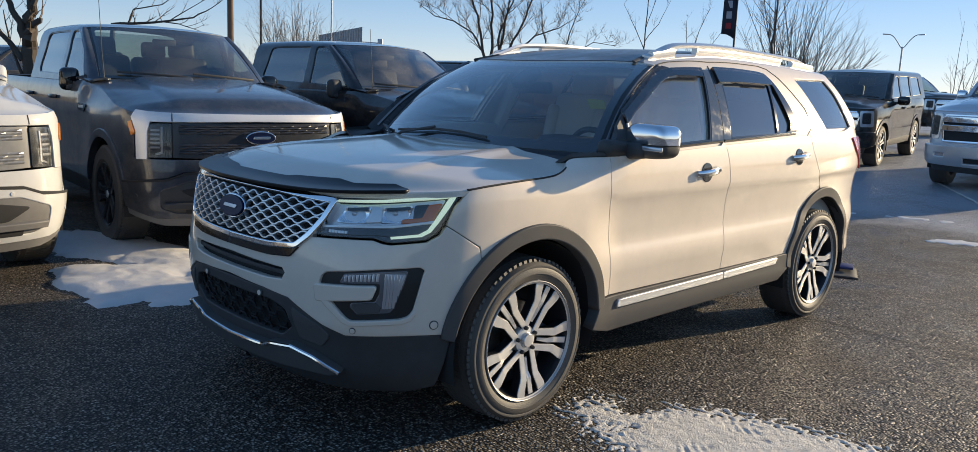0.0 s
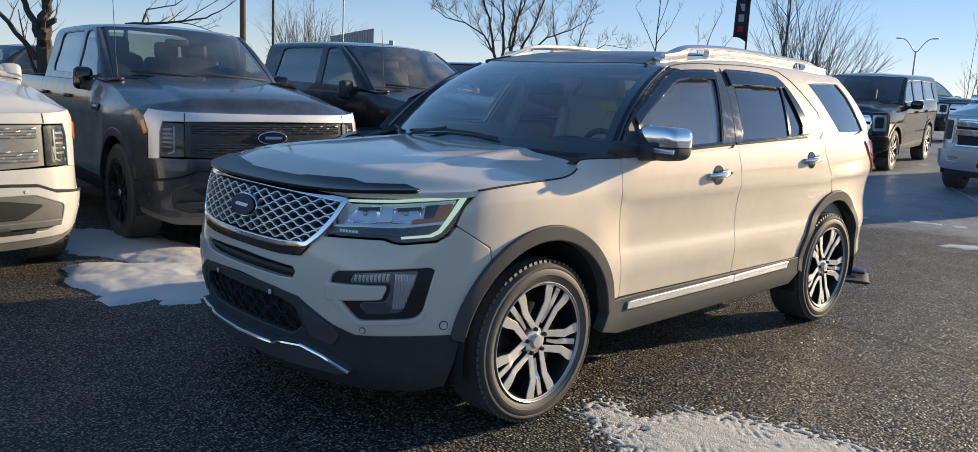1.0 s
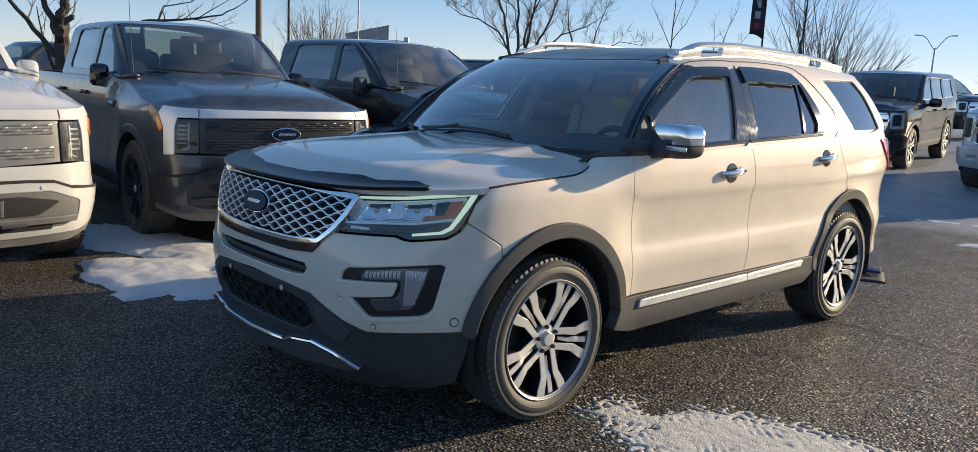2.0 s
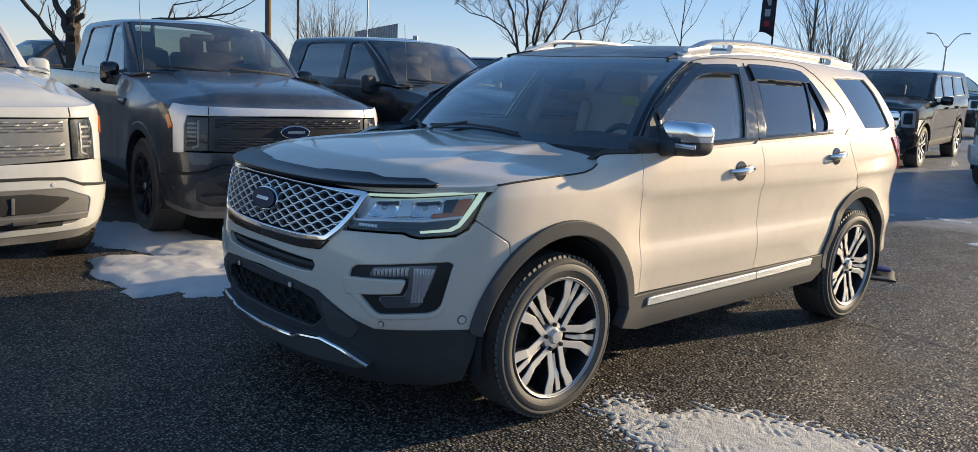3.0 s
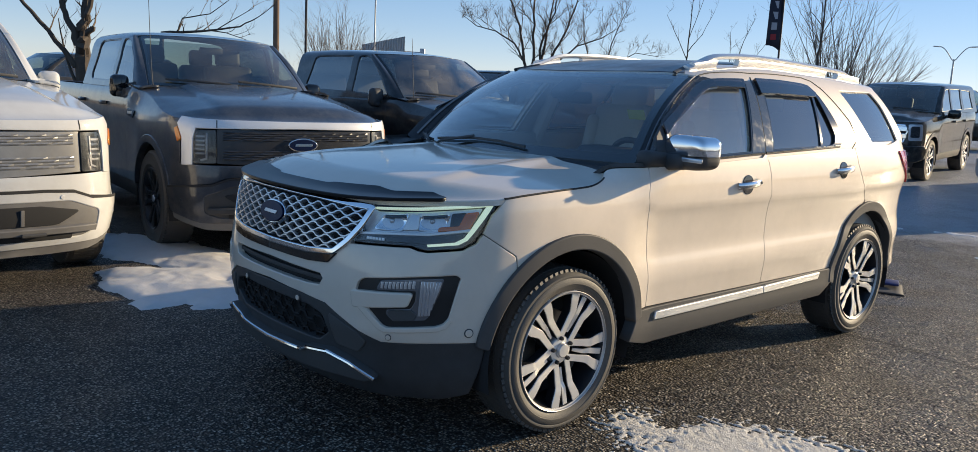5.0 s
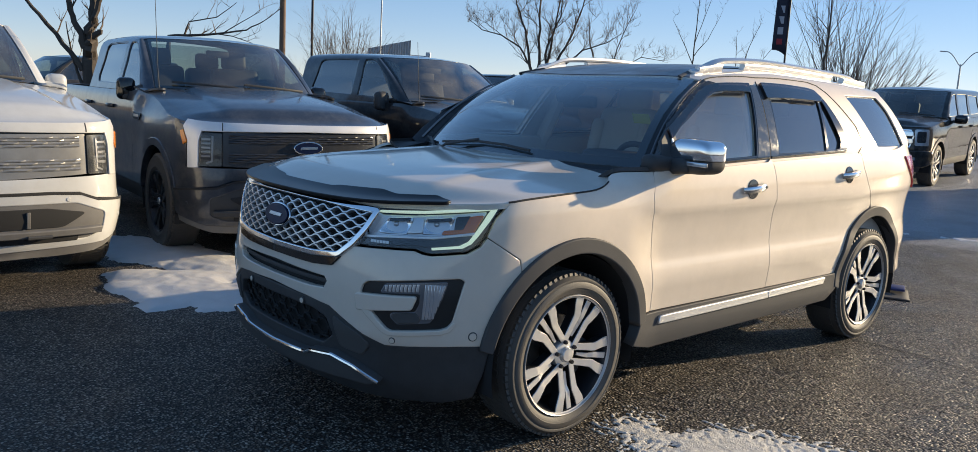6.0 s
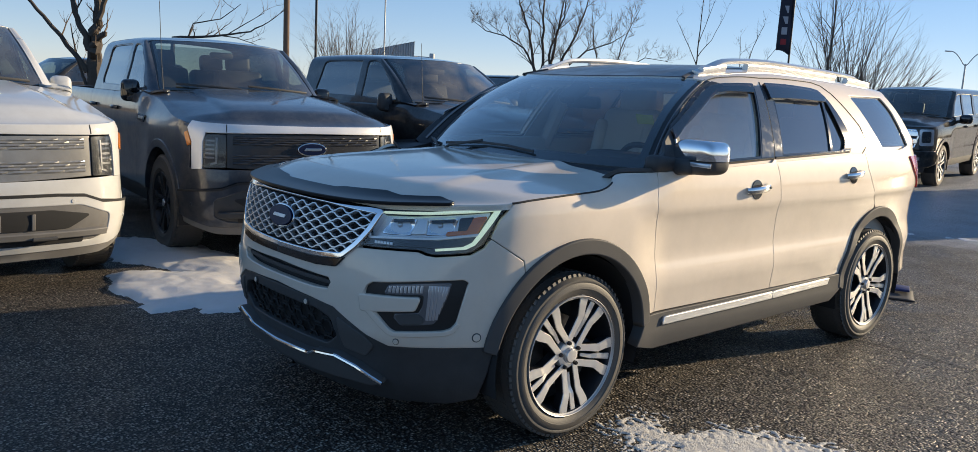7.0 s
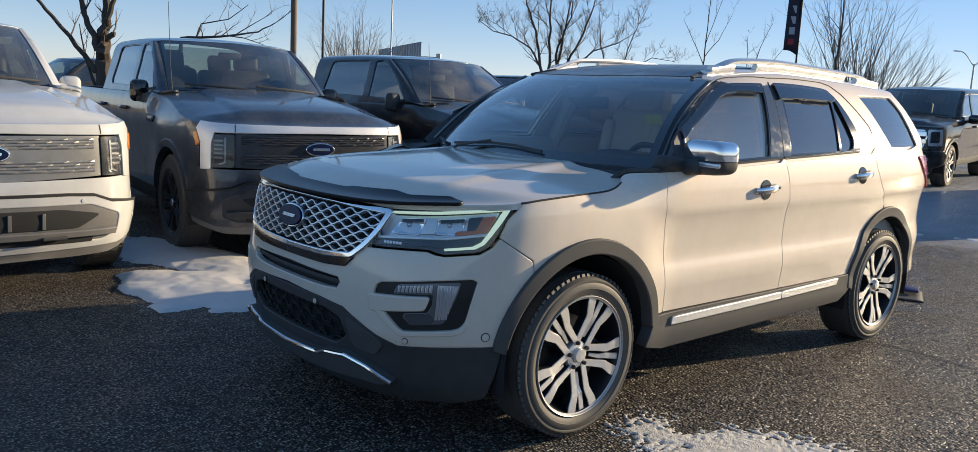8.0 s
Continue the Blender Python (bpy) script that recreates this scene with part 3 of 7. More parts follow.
def suv():
    car = empty("suv", "champagne gold mid-size SUV with chrome mesh grille, parked on asphalt", "car")
    plan = plan_curve([(0.93, 0), (0.926, 0.15), (0.912, 0.3), (0.885, 0.45), (0.835, 0.6), (0.76, 0.72), (0.65, 0.82), (0.52, 0.902),
                       (0.4, 0.948), (0.2, 0.977), (0, 0.986), (-0.6, 0.99), (-1.5, 0.995), (-2.5, 0.995), (-2.95, 0.988), (-3.2, 0.971), (-3.45, 0.930),
                       (-3.64, 0.865), (-3.80, 0.765), (-3.92, 0.60), (-3.97, 0.3), (-3.98, 0)])
    f_in = curve_fn([0.15, 0.22, 0.30, 0.42, 0.52, 0.66, 0.80, 0.92, 1.00, 1.05, 1.09], [0.16, 0.09, 0.045, 0.02, 0.0, 0.0, 0.015, 0.04, 0.065, 0.10, 0.17])
    s_in = curve_fn([0.2, 0.30, 0.40, 0.49, 0.56, 0.64, 0.70, 0.77, 0.86, 0.96, 1.0, 1.1, 1.18, 1.24, 1.30],
                    [0.08, 0.035, 0.015, 0.022, 0.016, 0.008, 0.014, 0.026, 0.024, 0.012, 0.0, 0.006, 0.020, 0.04, 0.06])
    g_in = curve_fn([0.2, 0.40, 0.6, 0.8, 0.96, 1.02, 1.07, 1.11, 1.14, 1.17], [0.03, 0.0, -0.005, 0.0, 0.006, 0.010, 0.018, 0.032, 0.055, 0.09])

    def body(u, z):
        x, y, nx, ny = plan(u)
        a = np.abs(u)
        w = step(a, 0.75, 1.25)
        d = step(-x, 0.30, 0.62) * step(a, 1.0, 1.5)
        side = g_in(z) * (1 - d) + s_in(z) * d
        ins = f_in(z) * (1 - w) + side * w
        return np.stack([x - nx * ins, y - ny * ins, np.asarray(z, float) + 0 * x], -1)

    U = plan.u_of_x
    HZ = 0.370
    XR = -2.865

    def arch(xc, r0, r1, zlo, n=24, rz=1.0):
        """Points of a wheel arch from its front foot over the top to its rear foot, in (u, z)."""
        out = []
        a0 = math.asin(min(1, max(-1, (zlo - HZ) / r0)))
        for i in range(n + 1):
            a = a0 + (math.pi - 2 * a0) * i / n
            out.append((U(xc + r0 * math.cos(a)), HZ + r1 * rz * math.sin(a)))
        return out

    # ---- side panels ----
    u_hl = U(0.40)
    zedge = curve_fn([0.0, u_hl, U(0.3), U(0.1), U(-0.09), U(-0.13), U(-0.20), U(-0.24), U(-0.30), U(-0.5)], [1.03, 1.064, 1.075, 1.090, 1.101, 1.108, 1.132, 1.160, 1.169, 1.172])
    a_f = arch(0.0, 0.475, 0.495, 0.49)
    a_r = arch(XR, 0.475, 0.495, 0.50)
    xd1 = -0.505
    # front fender: from the lamp's tail over the arch to the door
    fender = [(U(0.380), 1.063), (1.140, 0.998), (1.102, 0.925), (U(0.33), 0.83), (U(0.315), 0.765)]
    fender += [p for p in a_f if p[0] > U(0.315)] + [(U(xd1 - 0.035), 0.50), (U(xd1), 0.85), (U(xd1 + 0.02), 1.05), (U(xd1), 1.175)]
    fender += [(U(x), float(zedge(U(x)))) for x in (-0.48, -0.42, -0.34, -0.30, -0.26, -0.23, -0.20, -0.17, -0.15, -0.13, -0.11, -0.09, -0.05, 0.0, 0.1, 0.2, 0.3)]
    panel("fender", fender, body, M_GOLD, car, gap=0.007, both=True, res=0.04)
    belt = curve_fn([-3.3, -2.4, -1.5, -0.75, -0.54], [1.272, 1.238, 1.207, 1.178, 1.174])
    door = [(U(xd1 - 0.035), 0.50), (U(xd1), 0.85), (U(xd1 + 0.02), 1.05), (U(xd1), 1.175)]
    door += [(U(x), float(belt(x))) for x in (-0.7, -0.9, -1.1, -1.3, -1.48)]
    cut = [(-1.535, 1.18), (-1.552, 1.10), (-1.563, 1.0), (-1.568, 0.8), (-1.572, 0.50)]
    door += [(U(x), z) for x, z in [(-1.515, 1.226)] + cut]
    panel("front_door", door, body, M_GOLD, car, gap=0.007, both=True, res=0.04)
    arcp = [p for p in a_r if p[0] < U(-2.79)]
    rdoor = [(U(x), z) for x, z in cut[::-1] + [(-1.515, 1.208)]] + [(U(x), float(belt(x))) for x in (-1.7, -1.9, -2.1, -2.3, -2.5)]
    rdoor += [(U(x), z) for x, z in ((-2.597, 1.244), (-2.612, 1.15), (-2.672, 1.05), (-2.775, 0.92))]
    rdoor += [(u, z) for u, z in sorted(arcp, key=lambda p: -p[0])]
    rdoor += [(U(-2.40), 0.50)]
    panel("rear_door", rdoor, body, M_GOLD, car, gap=0.007, both=True, res=0.04)
    quarter = [(U(x), z) for x, z in ((-2.775, 0.92), (-2.672, 1.05), (-2.612, 1.15), (-2.597, 1.246))]
    quarter += [(U(x), float(belt(x))) for x in (-2.7, -2.9, -3.2)]
    quarter += [(U(-3.4), 1.297), (U(-3.58), 1.29), (U(-3.66), 1.20), (U(-3.74), 0.9), (U(-3.66), 0.66), (U(-3.36), 0.60)]
    quarter += [p for p in sorted(a_r, key=lambda p: -p[0]) if p[0] > U(-2.785) and p[1] > 0.6]
    panel("quarter_panel", quarter, body, M_GOLD, car, gap=0.007, both=True, res=0.04)
    # rear bumper, tailgate
    rb = [(U(-3.36), 0.60), (U(-3.66), 0.66), (U(-3.74), 0.9), (plan.length - 0.75, 0.90), (plan.length, 0.88), (plan.length, 0.42), (U(-3.4), 0.40)]
    panel("rear_bumper", rb, body, M_GOLD, car, gap=0.007, both=True, res=0.08)
    tg = [(U(-3.60), 1.28), (U(-3.75), 0.91), (plan.length, 0.9), (plan.length, 1.28)]
    panel("tailgate", tg, body, M_GOLD, car, gap=0.004, both=True, res=0.08)
    tl = rounded([(U(-3.33), 1.215), (U(-3.40), 1.135), (U(-3.52), 1.06), (U(-3.62), 0.99), (U(-3.74) + 0.30, 1.0), (U(-3.70) + 0.30, 1.21)], 0.02)
    panel("tail_lamp", tl, body, M_RED, car, res=0.04, lift=0.012, both=True, label="red tail lamp lens")

    # ---- rocker cladding, arches ----
    rock = [(U(-0.47), 0.49), (U(-0.41), 0.355), (U(-0.55), 0.325), (U(-2.28), 0.345), (U(-2.40), 0.42), (U(-2.41), 0.495)]
    panel("rocker_cladding", rock, body, M_CLAD, car, lift=0.012, res=0.06, depth=0.06, edge=0.006, both=True)
    low = [(U(-0.42), 0.34), (U(-0.42), 0.30), (U(-2.34), 0.31), (U(-2.34), 0.36)]
    panel("sill", low, body, M_PLASTIC, car, lift=-0.10, res=0.1, both=True)
    ch1 = [(U(-0.60), 0.468), (U(-0.585), 0.438), (U(-1.567), 0.447), (U(-1.567), 0.478)]
    ch2 = [(U(-1.578), 0.478), (U(-1.578), 0.447), (U(-2.20), 0.457), (U(-2.22), 0.488)]
    for c in (ch1, ch2):
        panel("chrome_strip", c, body, M_SATIN, car, lift=0.026, res=0.05, depth=0.016, edge=0.006, both=True, label="brushed silver rocker strip")
    for xc, zf, zb in ((0.0, 0.48, 0.47), (XR, 0.47, 0.42)):
        ro, ri = 0.488, 0.444
        outer_a, inner_a = [], []
        for i in range(33):
            a = math.radians(8 + i * (164 / 32)) if xc == 0 else math.radians(2 + i * (176 / 32))
            outer_a.append((U(xc + ro * math.cos(a)), HZ + 0.03 + (ro + 0.005) * math.sin(a)))
            inner_a.append((U(xc + ri * math.cos(a)), HZ + 0.02 + (ri + 0.005) * math.sin(a)))
        panel("wheel_arch_trim", outer_a + inner_a[::-1], body, M_CLAD, car, lift=0.016, res=0.03, depth=0.06, edge=0.008, both=True)

    # ---- front fascia ----
    fl = [(0, 0.775), (0.30, 0.778), (0.44, 0.80), (0.525, 0.855), (0.56, 0.856), (0.675, 0.860), (0.808, 0.862), (0.842, 0.850), (0.88, 0.845),
          (1.022, 0.858), (1.076, 0.886), (1.102, 0.925), (U(0.33), 0.83), (U(0.315), 0.765), (U(0.405), 0.66), (U(0.445), 0.50), (U(0.455), 0.475),
          (1.0, 0.475), (0.70, 0.465), (0.60, 0.50), (0.42, 0.585), (0.27, 0.60), (0, 0.605)]
    fog = rounded([(0.578, 0.675), (0.588, 0.710), (0.615, 0.729), (0.80, 0.748), (1.0, 0.763), (1.024, 0.748), (1.015, 0.723), (0.977, 0.578), (0.955, 0.553), (0.922, 0.542), (0.723, 0.528), (0.70, 0.538), (0.60, 0.635)], 0.012)
    full = [(-p[0], p[1]) for p in fl[:0:-1]] + fl
    slot_full = [(0.385, 0.712), (0.405, 0.690), (0.385, 0.655), (0.30, 0.648), (-0.30, 0.648), (-0.385, 0.655), (-0.405, 0.690), (-0.385, 0.712), (0, 0.722)]
    panel("front_bumper", full, body, M_GOLD, car, holes=[slot_full, fog, [(-p[0], p[1]) for p in fog]], res=0.035, depth=0.03, edge=0.006, gap=0.016)
    panel("bumper_slot", [(0.42, 0.73), (0.42, 0.64), (-0.42, 0.64), (-0.42, 0.73)], body, M_DARK, car, lift=-0.04, res=0.06)
    panel("slot_mesh", [(0.40, 0.690), (0.40, 0.678), (-0.40, 0.678), (-0.40, 0.690)], body, M_PLASTIC, car, lift=-0.02, res=0.05, depth=0.012)
    # fog lamp pocket
    panel("fog_pocket", shrink(ccw(fog), -0.01), body, M_FOGBLACK, car, lift=-0.014, res=0.04, depth=0.01, both=True)
    panel("fog_bar", rounded([(0.565, 0.664), (0.60, 0.667), (0.823, 0.675), (0.805, 0.630), (0.64, 0.613), (0.575, 0.606)], 0.008), body, M_GOLD, car, lift=0.006, res=0.03, depth=0.04, edge=0.007, both=True)
    fog_l = rounded([(0.675, 0.685), (0.693, 0.720), (0.85, 0.735), (0.948, 0.740), (0.932, 0.685), (0.893, 0.590), (0.88, 0.573), (0.748, 0.562), (0.718, 0.590), (0.725, 0.603), (0.823, 0.612), (0.84, 0.645), (0.843, 0.688), (0.828, 0.693)], 0.008)
    for s in (1, -1):
        mir = [(s * p[0], p[1]) for p in fog_l]
        lampf = panel("fog_lamp", mir, body, M_FOGHOUSE, car, lift=-0.012, res=0.03, depth=0.02, label="clear ribbed fog lamp")
        for i in range(7):
            u0 = 0.852 + i * 0.0125
            zl = 0.588 + 0.0004 * i * i
            uu = [(u0, zl), (u0 + 0.0065, zl), (u0 + 0.0165, 0.728), (u0 + 0.0095, 0.728)] if i < 4 else [(u0 - 0.004 * (i - 3), zl + 0.022 * (i - 3)), (u0 + 0.0065 - 0.004 * (i - 3), zl + 0.022 * (i - 3)), (u0 + 0.0145, 0.728), (u0 + 0.0085, 0.728)]
            panel("lamp_rib", [(s * p, z) for p, z in uu], body, M_CLEARRIB, lampf, lift=-0.006, res=0.03, depth=0.012, edge=0.003)
        for i in range(9):
            u0 = 0.694 + i * 0.0165
            panel("lamp_rib", [(s * p, z) for p, z in [(u0, 0.692 + 0.0008 * i), (u0 + 0.007, 0.692 + 0.0008 * i), (u0 + 0.010, 0.716 + 0.0015 * i), (u0 + 0.003, 0.716 + 0.0015 * i)]], body, M_CLEARRIB, lampf, lift=-0.006, res=0.03, depth=0.012, edge=0.003)
        panel("lower_reflector", [(s * p, z) for p, z in rounded([(0.728, 0.590), (0.735, 0.600), (0.822, 0.608), (0.842, 0.590), (0.835, 0.574), (0.752, 0.567)], 0.005)], body, M_CLAD, lampf, lift=-0.007, res=0.03, depth=0.01)
    panel("fog_trim", [(0.592, 0.612), (0.612, 0.616), (0.703, 0.538), (0.724, 0.529), (0.922, 0.543), (0.955, 0.554), (0.977, 0.578), (0.984, 0.575), (0.963, 0.545), (0.927, 0.531), (0.718, 0.517), (0.690, 0.528)], body, M_GOLD, car, lift=0.005, res=0.03, depth=0.02, edge=0.005, both=True)
    for u0, z0, r in ((0.733, 0.493, 0.011), (1.058, 0.522, 0.017), (0.24, 0.575, 0.012)):
        ring = [(u0 + r * math.cos(2 * math.pi * k / 16), z0 + r * math.sin(2 * math.pi * k / 16)) for k in range(16)]
        panel("parking_sensor", ring, body, M_CLAD, car, lift=0.002, res=0.02, depth=0.01, edge=0.003, both=True)
        panel("sensor_ring", [(u0 + (p[0] - u0) * 0.78, z0 + (p[1] - z0) * 0.78) for p in ring], body, M_GOLD, car, lift=0.005, res=0.02, depth=0.004, edge=0.002, both=True)
    # lower black bumper
    lb = [(0, 0.60), (0.27, 0.595), (0.42, 0.58), (0.60, 0.495), (0.70, 0.46), (1.0, 0.47), (U(0.45), 0.47), (U(0.47), 0.36), (U(0.50), 0.25), (0.95, 0.215), (0.7, 0.205), (0.35, 0.215), (0, 0.22)]
    lbf = [(-p[0], p[1]) for p in lb[:0:-1]] + lb
    lgr = rounded([(0.30, 0.565), (0.40, 0.54), (0.44, 0.46), (0.36, 0.405), (-0.36, 0.405), (-0.44, 0.46), (-0.40, 0.54), (-0.30, 0.565)], 0.02)
    panel("lower_bumper", lbf, body, M_PLASTIC, car, holes=[lgr], lift=-0.006, res=0.042, depth=0.04, edge=0.008)
    panel("air_dam", [(0.42, 0.262), (0.70, 0.268), (0.97, 0.272), (U(0.50), 0.285), (U(0.505), 0.235), (0.95, 0.200), (0.70, 0.190), (0.46, 0.205)], body, M_CLAD, car, lift=-0.022, res=0.05, depth=0.03, edge=0.006, both=True)
    # paler cladding colour paints the light that the slanted facet catches
    panel("bumper_lit_facet", rounded([(0.445, 0.548), (0.585, 0.492), (0.625, 0.455), (0.585, 0.410), (0.475, 0.425), (0.462, 0.470)], 0.012), body, M_CLAD, car, lift=0.001, res=0.04, depth=0.012, edge=0.006, both=True)
    panel("lower_opening", shrink(ccw(lgr), -0.02), body, M_DARK, car, lift=-0.05, res=0.08)
    for k in range(4):
        z0 = 0.425 + k * 0.038
        bm = bmesh.new()
        us = np.linspace(-0.42, 0.42, 60)
        zz = z0 + 0.012 * np.sign(np.sin(us * 60 + k * math.pi))
        P = body(us, zz) - np.array((0.03, 0, 0))
        tube([tuple(p) for p in P], 0.006, 5, bm)
        bm_part("lower_mesh", bm, M_MESH, car)
    # skid lip
    us = [(0, 0.352), (0.27, 0.360), (0.31, 0.378), (0.45, 0.392), (0.555, 0.368), (0.675, 0.315), (0.62, 0.298), (0.50, 0.300), (0.30, 0.292), (0, 0.288)]
    lip = [(-p[0], p[1]) for p in us[:0:-1]] + us
    panel("skid_plate", lip, body, M_CLAD, car, lift=0.028, res=0.04, depth=0.04, edge=0.008)
    ln = [(-p[0], p[1]) for p in us[5:0:-1]] + us[:6]
    A = np.array(ln)
    fz_ = np.interp(np.linspace(-0.675, 0.675, 60), A[:, 0], A[:, 1])
    ul = np.linspace(-0.675, 0.675, 60)
    P = body(ul, fz_) + surf_normals(body, ul, fz_) * 0.032
    bm_part("skid_trim", tube([tuple(p) for p in P], 0.0085, 8), M_CHROME, car, "thin bright skid plate trim")

    # ---- grille ----
    g_out = rounded([(0, 1.024), (0.30, 1.022), (0.632, 1.007), (0.585, 0.925), (0.525, 0.855), (0.455, 0.800), (0.30, 0.786), (0, 0.782),
                     (-0.30, 0.786), (-0.455, 0.800), (-0.525, 0.855), (-0.585, 0.925), (-0.632, 1.007), (-0.30, 1.022)], 0.02)
    g_out = ccw(g_out)
    g_in2 = shrink(g_out, 0.030)
    panel("grille_surround", g_out, body, M_CHROME, car, holes=[g_in2], res=0.03, lift=0.012, depth=0.05, edge=0.007, label="chrome grille surround")
    panel("grille_backing", g_out, body, M_DARK, car, lift=-0.05, res=0.06, depth=0.005)
    panel("grille_lower_band", rounded([(0.47, 0.806), (0.425, 0.762), (0.30, 0.752), (-0.30, 0.752), (-0.425, 0.762), (-0.47, 0.806), (-0.30, 0.790), (0, 0.786), (0.30, 0.790)], 0.008), body, M_GLOSSBLACK, car, lift=0.008, res=0.04, depth=0.03, edge=0.004)
    gi = np.array(g_in2)

    def inside(u, z):
        r = False
        for p, q in zip(gi, np.roll(gi, -1, 0)):
            if (p[1] > z) != (q[1] > z) and u < p[0] + (z - p[1]) * (q[0] - p[0]) / (q[1] - p[1]):
                r = not r
        return r
    pitch, lam = 0.0205, 0.094
    for k in range(13):
        zc = 0.780 + k * pitch
        amp = pitch * 0.35
        run = []
        for u in np.linspace(-0.62, 0.62, 400):
            ph = math.sin(2 * math.pi * u / lam + k * math.pi)
            z = zc + amp * math.copysign(abs(ph) ** 0.85, ph)
            if inside(u, z):
                run.append((u, z))
            elif len(run) > 6:
                break
            else:
                run = []
        if len(run) > 6:
            A = np.array(run)
            P = body(A[:, 0], A[:, 1])
            N = surf_normals(body, A[:, 0], A[:, 1])
            bm = ribbon(P - N * 0.004, N, 0.026, 0.0078)
            bm_part("grille_bar", bm, M_SATIN, car, "wavy satin chrome grille bar")
    # badge: plain oval
    ell = [(0.105 * math.cos(2 * math.pi * k / 40), 0.910 + 0.047 * math.sin(2 * math.pi * k / 40)) for k in range(40)]
    badge = panel("badge", ell, body, M_CHROME, car, lift=0.026, res=0.03, depth=0.03, edge=0.006, label="blue oval badge with chrome rim")
    panel("badge_field", shrink(ccw(ell), 0.010), body, M_BLUE, badge, lift=0.034, res=0.03, depth=0.006, edge=0.003)
    panel("badge_mark", rounded([(-0.055, 0.903), (0.050, 0.903), (0.058, 0.916), (-0.047, 0.916)], 0.005), body, M_SATIN, badge, lift=0.037, res=0.03, depth=0.003, edge=0.001)

    # ---- headlamps ----
    hl = rounded([(0.606, 1.018), (0.778, 1.026), (0.932, 1.038), (1.054, 1.050), (1.177, 1.061), (1.132, 0.999), (1.095, 0.928), (1.071, 0.893), (1.02, 0.866), (0.879, 0.853), (0.845, 0.858),
                  (0.811, 0.870), (0.675, 0.868), (0.530, 0.862), (0.585, 0.940)], 0.010)
    hl = ccw(hl)
    for sgn in (1, -1):
        def srf(u, z, s=sgn):
            return body(s * u, z)
        pts = hl
        lamp = panel("headlamp", [(sgn * p[0], p[1]) for p in pts], body, M_GLOSSBLACK, car, lift=-0.035, res=0.05, depth=0.04, label="clear headlamp with lit daytime strip")

        def piece(nm, poly, mat, lift, depth=0.015, edge=0.003, label="", r=0.008):
            q = rounded(ccw(poly), r) if r else ccw(poly)
            return panel(nm, [(sgn * a, b) for a, b in q], body, mat, lamp, lift=lift, res=0.03, depth=depth, edge=edge, label=label)
        piece("lens", shrink(hl, 0.004), M_LENS, 0.004, 0.006, 0.003, r=0).visible_shadow = False
        piece("reflector", [(0.545, 0.906), (0.611, 0.994), (0.782, 1.002), (1.103, 1.026), (1.050, 0.944), (0.885, 0.920), (0.716, 0.914)], M_LAMPGREY, -0.030)
        for quad in ([(0.630, 0.924), (0.668, 0.985), (0.788, 0.992), (0.765, 0.928)], [(0.836, 0.932), (0.846, 0.990), (0.965, 0.999), (0.940, 0.936)]):
            cu, cz = sum(p[0] for p in quad) / 4, sum(p[1] for p in quad) / 4

            def dish(u, z, cu=cu, cz=cz):
                """A hollow mirror set into the lamp."""
                k = np.clip(1 - ((np.abs(u) - cu) / 0.085) ** 2 - ((z - cz) / 0.045) ** 2, 0, 1)
                return body(u, z) - surf_normals(body, u, z) * (0.020 + 0.017 * k)[:, None]
            bowl = panel("reflector_bowl", [(sgn * a, b) for a, b in rounded(ccw(quad), 0.008)], dish, M_REFLECT, lamp, res=0.012, depth=0.008, edge=0.003)
            (a0, b0), (a1, b1), (a2, b2), (a3, b3) = quad
            shade = [(a1 + 0.012, b1 - 0.004), (a2 - 0.01, b2 - 0.004), (a2 - 0.014, b2 - 0.014), (a1 + 0.012, b1 - 0.014)]
            panel("bulb_shade", [(sgn * a, b) for a, b in ccw(shade)], body, M_GLOSSBLACK, bowl, lift=-0.014, res=0.03, depth=0.010, edge=0.002)
            C = body(np.array([sgn * (cu - 0.005)]), np.array([cz + 0.006]))[0] - surf_normals(body, np.array([sgn * cu]), np.array([cz]))[0] * 0.035
            bm = bmesh.new()
            bmesh.ops.create_uvsphere(bm, u_segments=14, v_segments=8, radius=0.013, matrix=Matrix.Translation(C))
            bm_part("bulb", bm, M_LAMPGREY, bowl)
        piece("smoked_cell", [(0.968, 0.944), (0.975, 1.000), (1.035, 1.006), (1.008, 0.950)], M_GLOSSBLACK, -0.017)
        piece("divider", [(0.770, 0.928), (0.805, 0.992), (0.838, 0.988), (0.835, 0.933)], M_SATIN, -0.010, 0.02)
        piece("amber_reflector", [(0.917, 0.930), (0.925, 0.943), (1.005, 0.950), (1.033, 1.003), (1.088, 1.010), (1.045, 0.938)], M_AMBER, -0.014, 0.01, label="amber side reflector")
        piece("lower_trim", [(0.538, 0.870), (0.552, 0.897), (0.716, 0.905), (0.885, 0.911), (1.045, 0.932), (1.015, 0.897), (0.985, 0.889), (0.87, 0.877), (0.84, 0.880), (0.81, 0.882), (0.675, 0.877)], M_GLOSSBLACK, -0.014)
        for k in range(6):
            piece("trim_mark", [(0.605 + 0.015 * k, 0.881), (0.605 + 0.015 * k, 0.889), (0.614 + 0.015 * k, 0.889), (0.614 + 0.015 * k, 0.881)], M_SATIN, -0.009, 0.003, r=0)
